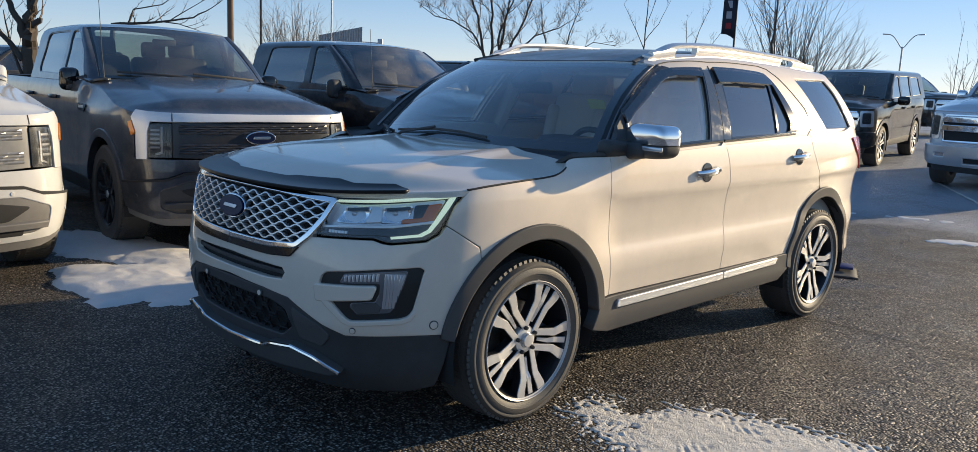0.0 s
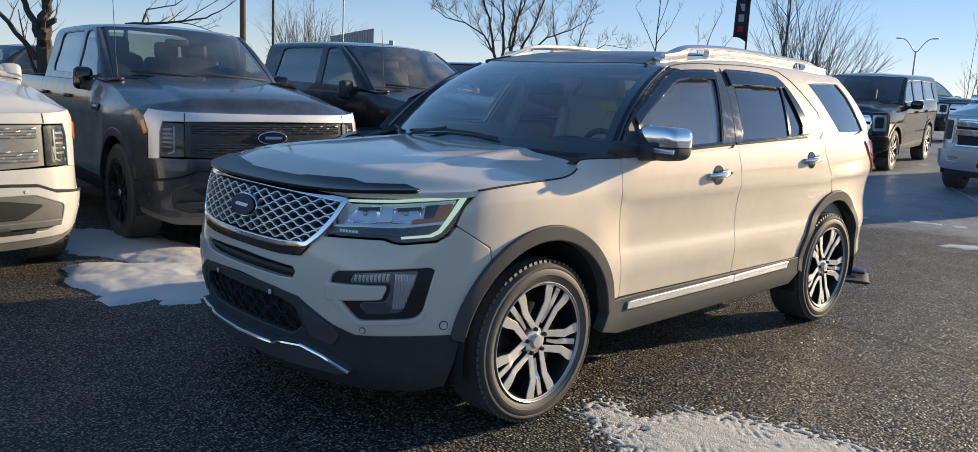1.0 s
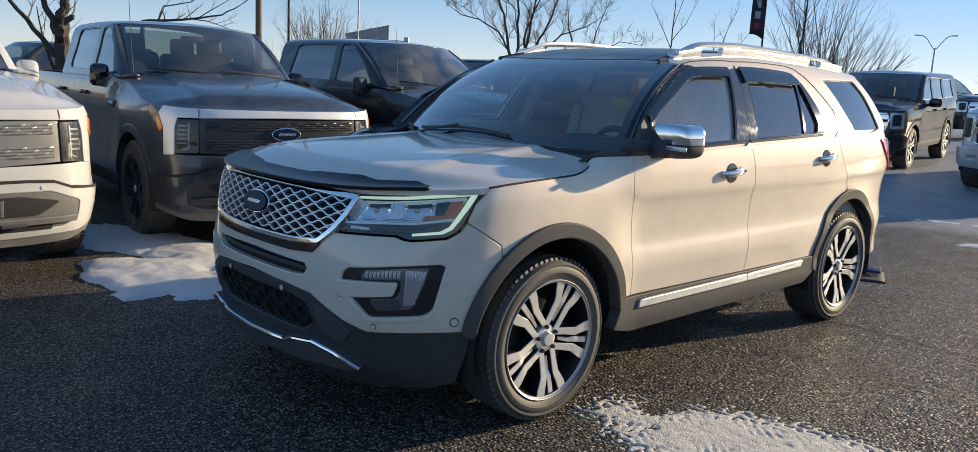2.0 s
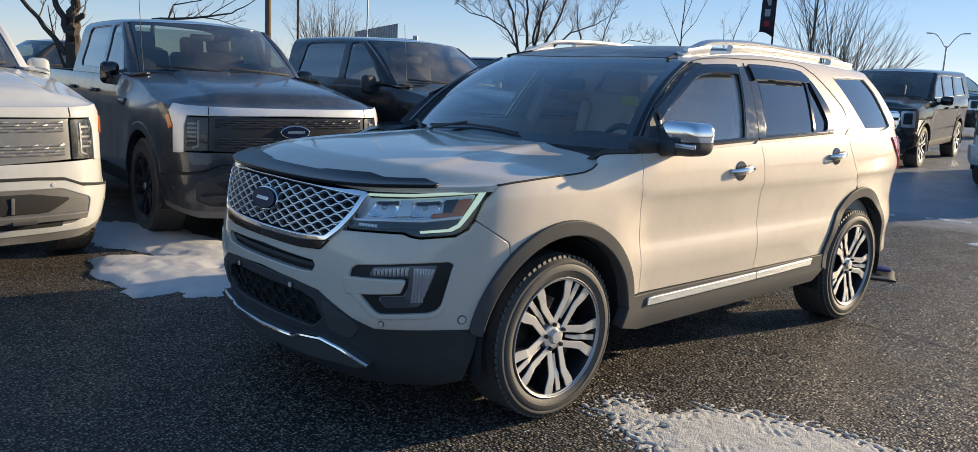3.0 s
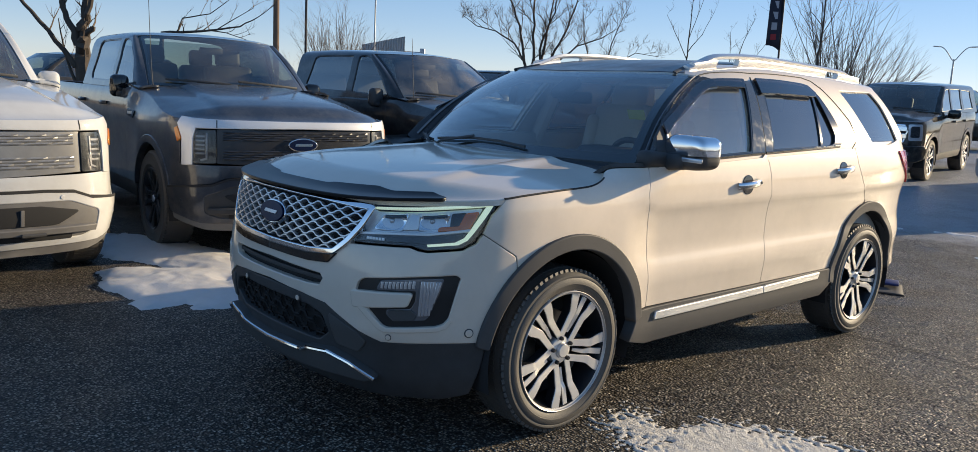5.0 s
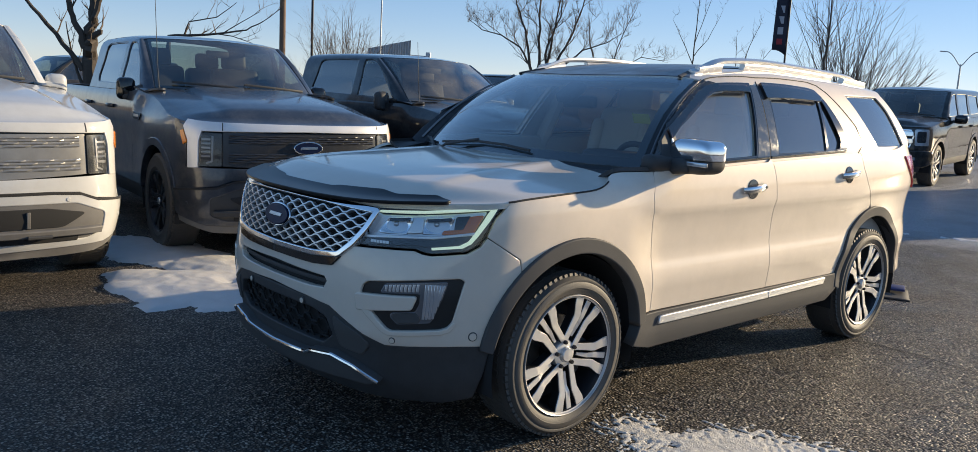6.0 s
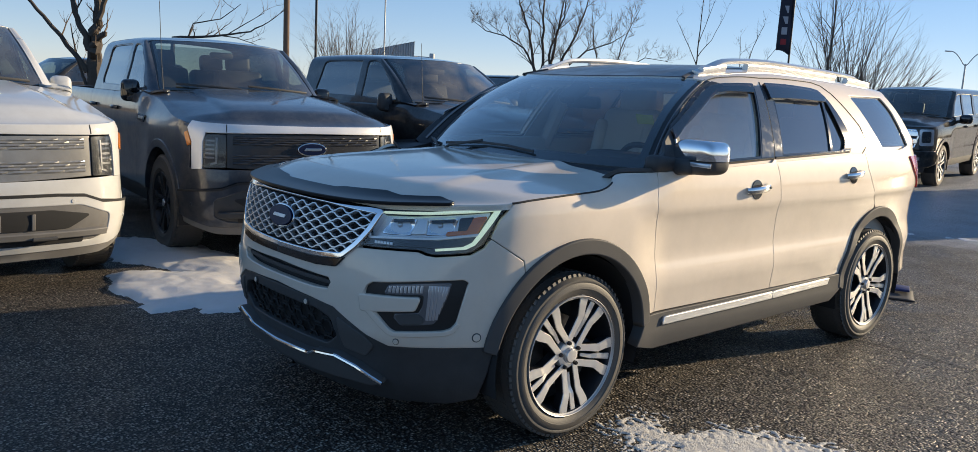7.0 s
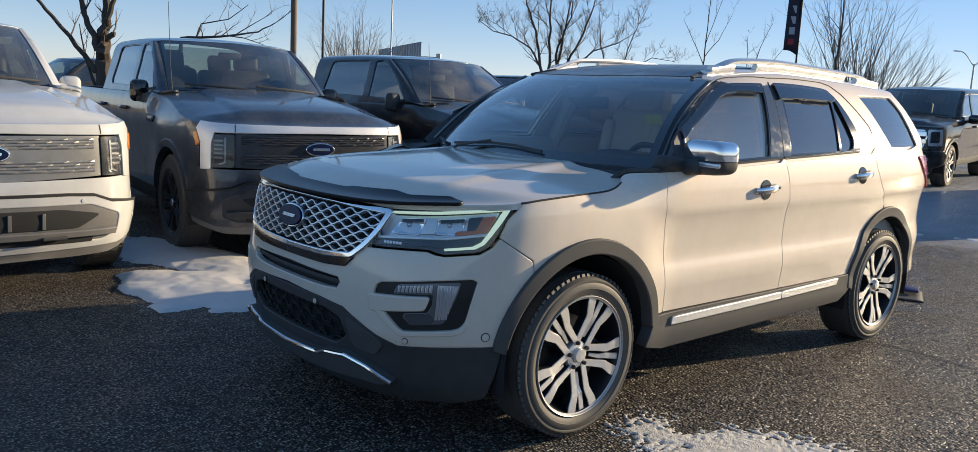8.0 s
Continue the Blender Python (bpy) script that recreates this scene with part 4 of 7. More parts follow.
        piece("trim_edge", [(0.545, 0.896), (0.545, 0.902), (0.716, 0.913), (0.885, 0.918), (1.053, 0.940), (1.053, 0.934), (0.885, 0.912), (0.716, 0.907)], M_SATIN, -0.008, 0.005, r=0)
        piece("light_guide", [(0.630, 1.003), (0.632, 1.007), (0.845, 1.017), (1.018, 1.032), (1.136, 1.043), (1.144, 1.037), (1.110, 0.988), (1.066, 0.930), (1.038, 0.898), (1.002, 0.880), (0.879, 0.868),
                              (0.876, 0.874), (0.990, 0.886), (1.028, 0.905), (1.056, 0.940), (1.084, 0.981), (1.118, 1.034), (1.018, 1.026), (0.845, 1.011)], M_DRL, -0.004, 0.012, 0.002, "pale green-white lit light guide", r=0)

    # ---- bonnet ----
    def bonnet(s, q):
        """s: 0 at the nose to 1 at the windscreen; q: -1..1 across."""
        s, q = np.asarray(s, float), np.asarray(q, float)
        aq = np.abs(q)
        uu = aq * u_hl
        front = body(uu, 1.026 + 0.037 * aq**2.4)
        xr = -0.335 - 0.065 * aq**2 + 0.18 * aq**10
        yr = 0.905 * aq
        us_ = u_hl + (U(-0.20) - u_hl) * s
        edge = body(us_, zedge(us_))
        t = s
        x0 = front[..., 0] * (1 - t) + xr * t
        y0 = front[..., 1] * (1 - t) + yr * t
        e0x = body(np.array([u_hl]), np.array([1.063]))[0]
        lin = np.stack([e0x[0] * (1 - t) + (-0.22) * t, e0x[1] * (1 - t) + 0.905 * t], -1)
        wq = aq**6
        x = x0 + (edge[..., 0] - lin[..., 0]) * wq
        y = y0 + (edge[..., 1] - lin[..., 1]) * wq
        zc = 1.035 + 0.06 * step(t, 0, 0.22) + 0.092 * t - 0.012 * t * t
        ze = edge[..., 2]
        roll = 1 - np.clip(aq, 0, 1) ** 3.2
        z = ze + (zc - ze) * roll
        ridge = np.exp(-((aq - 0.60 + 0.06 * t) / 0.05) ** 2)
        z = z + 0.010 * step(t, 0.05, 0.4) * ridge + 0.010 * step(0.64 - 0.06 * t - aq, 0, 0.1) * step(t, 0.08, 0.5)
        return np.stack([x, y * np.sign(np.where(q == 0, 1, q)), z], -1)

    def bonnet_q(a, b):          # a: across, b: towards the windscreen
        return bonnet(b, a)
    hood = panel("bonnet", [(-0.985, 0.0), (-0.5, 0.0), (0, 0.0), (0.5, 0.0), (0.985, 0.0), (0.985, 0.5), (0.985, 0.99), (0.5, 0.99), (-0.5, 0.99), (-0.985, 0.99), (-0.985, 0.5)],
                 bonnet_q, M_GOLD, car, res=0.03, depth=0.025, edge=0.006)
    panel("bonnet_deflector", rounded([(-0.80, -0.02), (-0.4, -0.035), (0.4, -0.035), (0.80, -0.02), (0.79, 0.02), (0.70, 0.080), (0.53, 0.068), (0.44, 0.092), (0.22, 0.076), (0.19, 0.064), (-0.19, 0.064), (-0.22, 0.076), (-0.44, 0.092), (-0.53, 0.068), (-0.70, 0.080), (-0.79, 0.02)], 0.015),
          bonnet_q, M_DEFLECT, car, lift=0.011, res=0.03, depth=0.014, edge=0.004, label="smoked black bonnet deflector")

    us_ = np.linspace(u_hl + 0.01, U(-0.20), 40)
    E1 = body(us_, zedge(us_) - 0.001)
    E2 = bonnet(np.full(8, 0.995), np.linspace(0.99, 0.92, 8))
    for s in (1, -1):
        bm_part("bonnet_seam", tube([(p[0], (p[1] + 0.0005) * s, p[2]) for p in np.vstack([E1, E2])], 0.0042, 6), M_DARK, car)

    # ---- greenhouse ----
    sec = np.array([(0.959, 1.15), (0.955, 1.20), (0.948, 1.24), (0.905, 1.36), (0.850, 1.48), (0.790, 1.585), (0.745, 1.645), (0.700, 1.691), (0.60, 1.716), (0.40, 1.734), (0.20, 1.739), (0, 1.74)])
    vs = np.r_[0, np.cumsum(np.hypot(*np.diff(sec, axis=0).T))]
    vs = vs - vs[1]
    vy, vz = curve_fn(vs, sec[:, 0]), curve_fn(vs, sec[:, 1])
    VM = vs[-1]
    hx = curve_fn([-4.1, -3.7, -3.2, -2.6, -1.95, -1.6, -1.3, -1.07, -0.9, -0.5], [0.84, 0.885, 0.935, 0.975, 1.0, 0.975, 0.91, 0.83, 0.775, 0.65])
    wx = curve_fn([-4.2, -3.8, -3.4, -3.0, -2.4, -1.5, -0.5], [0.75, 0.845, 0.925, 0.967, 0.991, 1.0, 1.0])
    belt_z = curve_fn([-4.0, -3.3, -2.4, -1.5, -0.75, -0.4], [1.275, 1.272, 1.238, 1.207, 1.178, 1.17])

    def green(a, v):
        """a: metres behind the front axle; v: girth from the belt to the roof's middle and down the other side."""
        x = -np.asarray(a, float)
        v = np.asarray(v, float)
        vv = np.where(v > VM, 2 * VM - v, v)
        y = vy(vv) * wx(x) * np.where(v > VM, -1, 1)
        z = 1.20 + (vz(vv) - 1.20) * hx(x)
        return np.stack([x, y, z], -1)

    def GV(x, z):
        """Girth at a height."""
        zz = 1.20 + (z - 1.20) / float(hx(x))
        return float(np.interp(zz, vz(np.linspace(vs[0], VM, 400)), np.linspace(vs[0], VM, 400)))

    def g(pts):
        return [(-x, GV(x, z)) for x, z in pts]
    # window openings in (x, z)
    fw = [(-0.62, 1.203), (-1.392, 1.228), (-1.545, 1.602), (-1.30, 1.600), (-1.19, 1.580), (-1.08, 1.535), (-0.92, 1.462), (-0.76, 1.380), (-0.67, 1.32)]
    rw = [(-1.606, 1.236), (-2.31, 1.254), (-2.41, 1.260), (-2.475, 1.285), (-2.486, 1.33), (-2.432, 1.444), (-2.338, 1.572), (-2.25, 1.606), (-1.70, 1.611)]
    rg = [(-1.618, 1.246), (-2.29, 1.262), (-2.36, 1.272), (-2.394, 1.325), (-2.315, 1.55), (-2.25, 1.592), (-1.708, 1.597)]
    qw = [(-2.93, 1.276), (-3.462, 1.281), (-3.34, 1.52), (-3.25, 1.612), (-2.685, 1.604)]
    outer_side = [(-0.56, 1.176), (-0.75, 1.170), (-1.5, 1.190), (-2.4, 1.218), (-3.3, 1.252), (-3.58, 1.270), (-3.63, 1.33), (-3.44, 1.55), (-3.38, 1.62)]
    cant = [(3.38, 0.575), (2.9, 0.585), (2.4, 0.585), (1.8, 0.575), (1.4, 0.56), (1.18, 0.535)]
    top = [(a, v) for a, v in cant]
    edge_f = g([(-1.185, 1.606), (-1.06, 1.560), (-0.86, 1.464), (-0.72, 1.380), (-0.60, 1.25)])
    side = g(outer_side) + top + edge_f
    holes = [rounded(ccw(g(w)), r) for w, r in ((fw, [0.01, 0.015, 0.025, 0.05, 0.05, 0.05, 0.05, 0.03, 0.02]), (rw, [0.012, 0.05, 0.04, 0.03, 0.03, 0.06, 0.04, 0.03, 0.012]), (qw, 0.02))]
    panel("body_side_frame", side, green, M_GOLD, car, holes=holes, res=0.04, depth=0.03, edge=0.006, both=True)
    panel("inner_trim", side, green, M_LINER, car, holes=holes, res=0.08, depth=0.01, edge=0.003, lift=-0.045, both=True)
    # door frame seams
    for seam in ([(-1.523, 1.228), (-1.615, 1.60), (-1.645, 1.655)], [(-2.60, 1.245), (-2.70, 1.30), (-2.66, 1.41), (-2.557, 1.504), (-2.44, 1.60), (-2.35, 1.648), (-2.25, 1.664), (-1.66, 1.660), (-1.365, 1.650), (-1.26, 1.640), (-1.16, 1.618)]):
        A = np.array(dense(g(seam), 0.03)[: sum(max(1, math.ceil(math.dist(p, q) / 0.03)) for p, q in zip(g(seam), g(seam)[1:]))])
        P = green(A[:, 0], A[:, 1])
        for s in (1, -1):
            bm_part("door_seam", tube([(p[0], p[1] * s, p[2]) for p in P], 0.0035, 5), M_DARK, car)
    for nm, h, mat in (("front_window", holes[0], M_GLASS), ("rear_window", holes[1], M_TINT), ("quarter_window", holes[2], M_TINT)):
        for ob in panel(nm, shrink(ccw(h), 0.002), green, mat, car, lift=-0.012, res=0.05, depth=0.005, both=True):
            ob.visible_shadow = False
    for h, clear in ((holes[0], shrink(ccw(holes[0]), 0.018)), (holes[1], rounded(ccw(g(rg)), 0.02))):
        panel("window_seal", shrink(ccw(h), -0.003), green, M_GLOSSBLACK, car, holes=[clear], lift=0.002, res=0.03, depth=0.012, edge=0.003, both=True)
    panel("window_seal", holes[2], green, M_GLOSSBLACK, car, holes=[shrink(ccw(holes[2]), 0.016)], lift=-0.008, res=0.03, depth=0.012, edge=0.003, both=True)
    # black belt mouldings under the panes
    for x0, x1 in ((-0.66, -1.515), (-1.53, -2.42)):
        xs_ = np.linspace(x0, x1, 24)
        P = green(-xs_, np.array([GV(float(x), float(belt_z(x)) + 0.020) for x in xs_]))
        for s in (1, -1):
            bm_part("belt_moulding", ribbon([(p[0], (p[1] + 0.002) * s, p[2]) for p in P], [(0, 0.25 * s, 1)] * 24, 0.016, 0.012), M_GLOSSBLACK, car)
    # glossy pillar covers
    for poly in ([(-1.395, 1.226), (-1.518, 1.230), (-1.612, 1.612), (-1.553, 1.612)], [(-1.529, 1.231), (-1.604, 1.235), (-1.695, 1.616), (-1.622, 1.612)]):
        panel("pillar_cover", g(poly), green, M_COVER, car, lift=0.004, res=0.04, depth=0.01, both=True, label="glossy black door pillar cover")
    panel("window_divider", g([(-2.183, 1.25), (-2.208, 1.25), (-2.302, 1.598), (-2.277, 1.60)]), green, M_GLOSSBLACK, car, lift=-0.004, res=0.05, depth=0.012, both=True)
    # rain visors
    v1 = [(-0.675, 1.362), (-0.743, 1.394), (-0.902, 1.472), (-1.053, 1.546), (-1.153, 1.581), (-1.243, 1.598), (-1.524, 1.612), (-1.497, 1.568), (-1.254, 1.562), (-1.179, 1.552), (-1.095, 1.524), (-0.926, 1.442), (-0.773, 1.372), (-0.671, 1.316)]
    v2 = [(-1.645, 1.621), (-2.157, 1.615), (-2.229, 1.606), (-2.291, 1.564), (-2.254, 1.545), (-1.637, 1.543)]
    for v in (v1, v2):
        for ob in panel("rain_visor", rounded(g(v), 0.008), green, M_SMOKE, car, lift=0.020, res=0.03, depth=0.018, edge=0.004, both=True, label="smoked acrylic rain visor"):
            pass
    # roof
    def xfront(v):
        t = abs(v - VM) / (VM - 0.55)
        return 0.93 + 0.24 * t**2.2
    vv = np.linspace(0.535, 2 * VM - 0.535, 25)
    roof_f = [(xfront(v), v) for v in vv]
    roof = cant + roof_f[1:-1] + [(a, 2 * VM - v) for a, v in cant[::-1]]
    panel("roof", roof, green, M_GOLD, car, res=0.06, depth=0.02, edge=0.004)
    # panel added to darken the roof between the rails, and black edge strips
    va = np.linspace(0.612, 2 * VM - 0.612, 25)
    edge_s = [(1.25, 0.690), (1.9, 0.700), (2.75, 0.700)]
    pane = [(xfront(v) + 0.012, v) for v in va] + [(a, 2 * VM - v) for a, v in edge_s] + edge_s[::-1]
    panel("roof_overlay", pane, green, M_ROOFDARK, car, lift=0.004, res=0.05, depth=0.008, edge=0.003, label="slate-grey panel added over the roof to darken it")
    for s in (1, -1):
        aa = np.linspace(1.09, 1.26, 14)
        P = green(aa, np.interp(aa, [1.09, 1.26], [0.640, 0.690]))
        bm_part("roof_strip", ribbon([(p[0], p[1] * s, p[2] + 0.005) for p in P], [(0, 0.5 * s, 1)] * 14, 0.010, 0.022), M_PLASTIC, car, "black roof edge strip")
    # rear hatch glass and D pillar close the back
    rear_e = g([(-3.62, 1.29), (-3.63, 1.33), (-3.44, 1.55), (-3.38, 1.62)]) + [(3.38, 0.575)]
    E = green(np.array([p[0] for p in rear_e]), np.array([p[1] for p in rear_e]))
    vts, fcs = [], []
    for p in E:
        for k in range(7):
            t = k / 6
            vts.append((p[0] - 0.10 * (1 - (2 * t - 1) ** 2), p[1] * (1 - 2 * t), p[2] + 0.03 * (1 - (2 * t - 1) ** 2)))
    for i in range(len(E) - 1):
        for k in range(6):
            fcs.append((i * 7 + k, i * 7 + k + 1, i * 7 + 8 + k, i * 7 + 7 + k))
    mesh_from("rear_glass", vts, fcs, M_TINT, car).visible_shadow = False
    bm = bm_box((0.26, 1.10, 0.03), pose(-3.50, 0, 1.635, 0, -5, 0), 0.012)
    bm_part("rear_spoiler", bm, M_GOLD, car)

    # ---- windscreen ----
    def wbase(q):
        aq = np.abs(q)
        return np.stack([-0.31 - 0.22 * aq**2.4, 0.875 * q, 1.165 - 0.005 * aq**2 + 0 * q], -1)

    def wtop(q):
        aq = np.abs(q)
        v = VM - aq * (VM - 0.545)
        a = np.array([xfront(float(w)) for w in np.atleast_1d(v)])
        P = green(a, np.atleast_1d(v))
        P[:, 1] = P[:, 1] * np.sign(np.where(np.atleast_1d(q) == 0, 1, q))
        return P

    def screen(q, s):
        q, s = np.atleast_1d(np.asarray(q, float)), np.atleast_1d(np.asarray(s, float))
        b, t = wbase(q), wtop(q)
        P = b * (1 - s)[:, None] + t * s[:, None]
        bow = np.sin(math.pi * np.clip(s, 0, 1))
        P[:, 2] += 0.050 * bow
        P[:, 0] += 0.028 * bow
        return P
    ws = panel("windscreen", [(-0.97, 0.03), (0.97, 0.03), (0.955, 0.5), (0.95, 0.985), (-0.95, 0.985), (-0.955, 0.5)], screen, M_SCREEN, car, res=0.05, depth=0.006)
    ws.visible_shadow = False
    fr_o = [(-1.0, 0.0), (1.0, 0.0), (0.985, 0.5), (0.985, 0.997), (-0.985, 0.997), (-0.985, 0.5)]
    fr_i = [(-0.93, 0.10), (0.93, 0.10), (0.915, 0.5), (0.90, 0.93), (-0.90, 0.93), (-0.915, 0.5)]
    panel("screen_band", fr_o, screen, M_GLOSSBLACK, car, holes=[rounded(fr_i, 0.05)], res=0.05, lift=-0.008, depth=0.006)
    # A pillars: from the screen's edge to the door window
    def apillar(t, s):
        t, s = np.atleast_1d(t), np.atleast_1d(s)
        i_ = screen(0.99 + 0 * s, s)
        xs_ = curve_fn([0, 0.3, 0.52, 0.8, 1.0], [-0.50, -0.69, -0.865, -1.07, -1.20])(s)
        zs_ = curve_fn([0, 0.3, 0.52, 0.8, 1.0], [1.19, 1.375, 1.468, 1.562, 1.612])(s)
        vv_ = np.array([GV(float(x), float(z)) for x, z in zip(xs_, zs_)])
        o_ = green(-xs_, vv_)
        P = i_ * (1 - t)[:, None] + o_ * t[:, None]
        b = np.sin(math.pi * np.clip(t, 0, 1))[:, None]
        return P + b * np.array((0.004, 0.004, 0.004))
    ap = [(0.0, -0.02), (1.0, -0.02), (1.0, 0.5), (1.0, 1.0), (0.0, 1.0), (0.0, 0.5)]
    panel("windscreen_pillar", [(p[0], p[1]) for p in ap], lambda a, b: apillar(a, b), M_PILLAR, car, res=0.12, depth=0.02, edge=0.003, both=True)
    face = [(-1.205, 1.616), (-1.07, 1.568), (-0.865, 1.474), (-0.70, 1.388), (-0.565, 1.255), (-0.54, 1.188), (-0.64, 1.203), (-0.69, 1.318), (-0.78, 1.376), (-0.93, 1.453), (-1.09, 1.526), (-1.20, 1.572), (-1.27, 1.588), (-1.27, 1.606)]
    panel("pillar_face", g(face), green, M_PILLAR, car, lift=0.006, res=0.03, depth=0.008, edge=0.003, both=True, label="dark gloss windscreen pillar cover")
    for s in (1, -1):
        ss = np.linspace(0.04, 0.97, 20)
        P = apillar(0.20 + 0 * ss, ss)
        bm_part("pillar_moulding", ribbon([(p[0] + 0.010, (p[1] + 0.008) * s, p[2] + 0.010) for p in P], [(0.5, 0.6 * s, 0.6)] * 20, 0.012, 0.006), M_SATINDARK, car)
    # mirror sail and fender top behind the bonnet
    def cowl(q, s):
        q, s = np.atleast_1d(np.asarray(q, float)), np.atleast_1d(np.asarray(s, float))
        a = bonnet(1.0 + 0 * q, q) + np.array((0.02, 0, -0.035))
        b = wbase(q) + np.array((-0.01, 0, -0.005))
        return a * (1 - s)[:, None] + b * s[:, None]
    panel("cowl", [(-0.985, 0.0), (0.985, 0.0), (0.985, 1.0), (-0.985, 1.0)], cowl, M_PLASTIC, car, res=0.06, depth=0.02)
    def corner(t, s):
        """Fender shoulder between the bonnet, the pillar foot and the door."""
        t, s = np.atleast_1d(t), np.atleast_1d(s)
        u = np.array([U(-0.20 - 0.36 * float(k)) for k in s])
        o_ = body(u, zedge(u))
        x = -0.20 - 0.36 * s
        i_ = np.stack([x + 0.0, 0.815 + 0.0 * s, 1.110 + 0.055 * s], -1)
        return o_ * (1 - t)[:, None] + i_ * t[:, None] + (s * np.sin(math.pi * np.clip(t, 0, 1)))[:, None] * np.array((0, 0, 0.006))
    panel("fender_shoulder", [(0, 0.25), (0, 1.0), (1.0, 1.0), (1.0, 0.25)], lambda a, b: corner(a, b), M_PLASTIC, car, res=0.15, depth=0.02, both=True)
    # wipers
    for blade_q, blade_s, foot in (((0.32, 0.09, -0.15, -0.56), (0.064, 0.088, 0.090, 0.048), (-0.52, 0.004)), ((-0.62, -0.74, -0.86, -0.97), (0.030, 0.038, 0.050, 0.062), (-0.58, 0.004))):
        qs = np.linspace(blade_q[0], blade_q[-1], 16)
        P = screen(qs, np.interp(-qs, [-k for k in blade_q], blade_s)) + np.array((0.010, 0, 0.010))
        bm_part("wiper_blade", ribbon([tuple(p) for p in P], [(0, 0, 1)] * 16, 0.014, 0.010), M_PLASTIC, car)
        base = screen(foot[0], foot[1])[0] + np.array((0.035, 0, -0.004))
        mid = screen(qs[8], np.interp(-qs[8], [-k for k in blade_q], blade_s))[0] + np.array((0.014, 0, 0.022))
        bm_part("wiper_arm", tube([tuple(base), tuple(base * 0.8 + mid * 0.2 + np.array((0.004, 0, 0.018))), tuple(base * 0.4 + mid * 0.6 + np.array((0.002, 0, 0.010))), tuple(mid)], 0.008, 6), M_PLASTIC, car)

    # ---- roof rails ----
    for s in (1, -1):
        a = np.linspace(1.22, 3.34, 40)
        P = green(a, 0.66 + 0 * a)
        hgt = 0.042 * step(a, 1.22, 1.50) * (1 - step(a, 3.02, 3.34)) + 0.006
        path = [(p[0], p[1] * s, p[2] + h) for p, h in zip(P, hgt)]
        rail = bm_part("roof_rail", ribbon(path, [(0, 0.35 * s, 1)] * 40, 0.023, 0.044), M_SATIN, car, "satin silver roof rail")
        for c, hw in ((1.37, 0.11), (2.24, 0.54), (3.14, 0.18)):
            aa = np.linspace(c - hw, c + hw, 6)
            Q = green(aa, 0.655 + 0 * aa)
            bm_part("rail_foot", ribbon([(p[0], p[1] * s, p[2] + 0.014) for p in Q], [(0, 0.35 * s, 1)] * 6, 0.044, 0.034), M_SATIN, rail)

    # ---- door mirror ----
    def shell(z0, z1, mat, nm, par, sc=1.0):
        """Slice of the mirror's rounded, wedge-shaped shell between two heights."""
        bm = bmesh.new()
        bmesh.ops.create_icosphere(bm, subdivisions=4, radius=1)
        for v in bm.verts:
            p = [math.copysign(abs(k) ** 0.46, k) for k in v.co]
            taper = 1 - 0.08 * (p[1] + 1) / 2
            slant = 0.060 * max(0.0, p[2]) * (1 - p[1]) / 2
            v.co = (p[0] * 0.085 * sc, p[1] * 0.143 + 0.007 + slant, p[2] * 0.087 * taper * sc)
        for zz, n in ((z0, -1), (z1, 1)):
            bmesh.ops.bisect_plane(bm, geom=bm.verts[:] + bm.edges[:] + bm.faces[:], plane_co=(0, 0, zz), plane_no=(0, 0, n), clear_outer=True)
        bmesh.ops.holes_fill(bm, edges=bm.edges[:])
        bmesh.ops.transform(bm, matrix=pose(-0.703, 1.026, 1.249, 0, 0, -8), verts=bm.verts)
        return bm_part(nm, bm, mat, par)
    mir = shell(-0.2, -0.016, M_PLASTIC, "door_mirror", car)
    tagged(mir, "door mirror with chrome cap and black base")
    shell(-0.012, 0.2, M_CHROME, "mirror_cap", mir, 1.01)
    bm_part("signal_strip", bm_box((0.012, 0.177, 0.021), pose(-0.612, 1.086, 1.218, 0, 0, -8), 0.004), M_CLEARRIB, mir)
    bm_part("mirror_glass", bm_box((0.006, 0.20, 0.11), pose(-0.781, 1.037, 1.249, 0, 0, -8), 0.004), M_CHROME, mir)
    bm_part("mirror_arm", bm_box((0.15, 0.16, 0.078), pose(-0.675, 0.985, 1.200, 5, 0, 0), 0.028, 3), M_PLASTIC, mir)
    bm_part("mirror_foot", bm_box((0.22, 0.09, 0.080), pose(-0.580, 0.930, 1.206, 0, -4, 0), 0.03, 3), M_PLASTIC, mir)
    sail_p = g([(-0.53, 1.180), (-0.70, 1.200), (-0.715, 1.345), (-0.69, 1.372), (-0.60, 1.31)])
    S = sheet(ccw(sail_p), green, (), 0.05, 0.02, 0.004, 0.008)
    mesh_from("mirror_sail", S[0], S[1], M_PLASTIC, car, normals=S[2])
    bar = green(np.linspace(0.682, 0.652, 8), np.array([GV(float(-a), float(z)) for a, z in zip(np.linspace(0.682, 0.652, 8), np.linspace(1.348, 1.262, 8))]))
    bm_part("sail_edge", ribbon([(p[0], p[1] + 0.016, p[2]) for p in bar], [(1, 0, 0.2)] * 8, 0.012, 0.008), M_SATIN, car, "pale edge strip of the mirror sail")

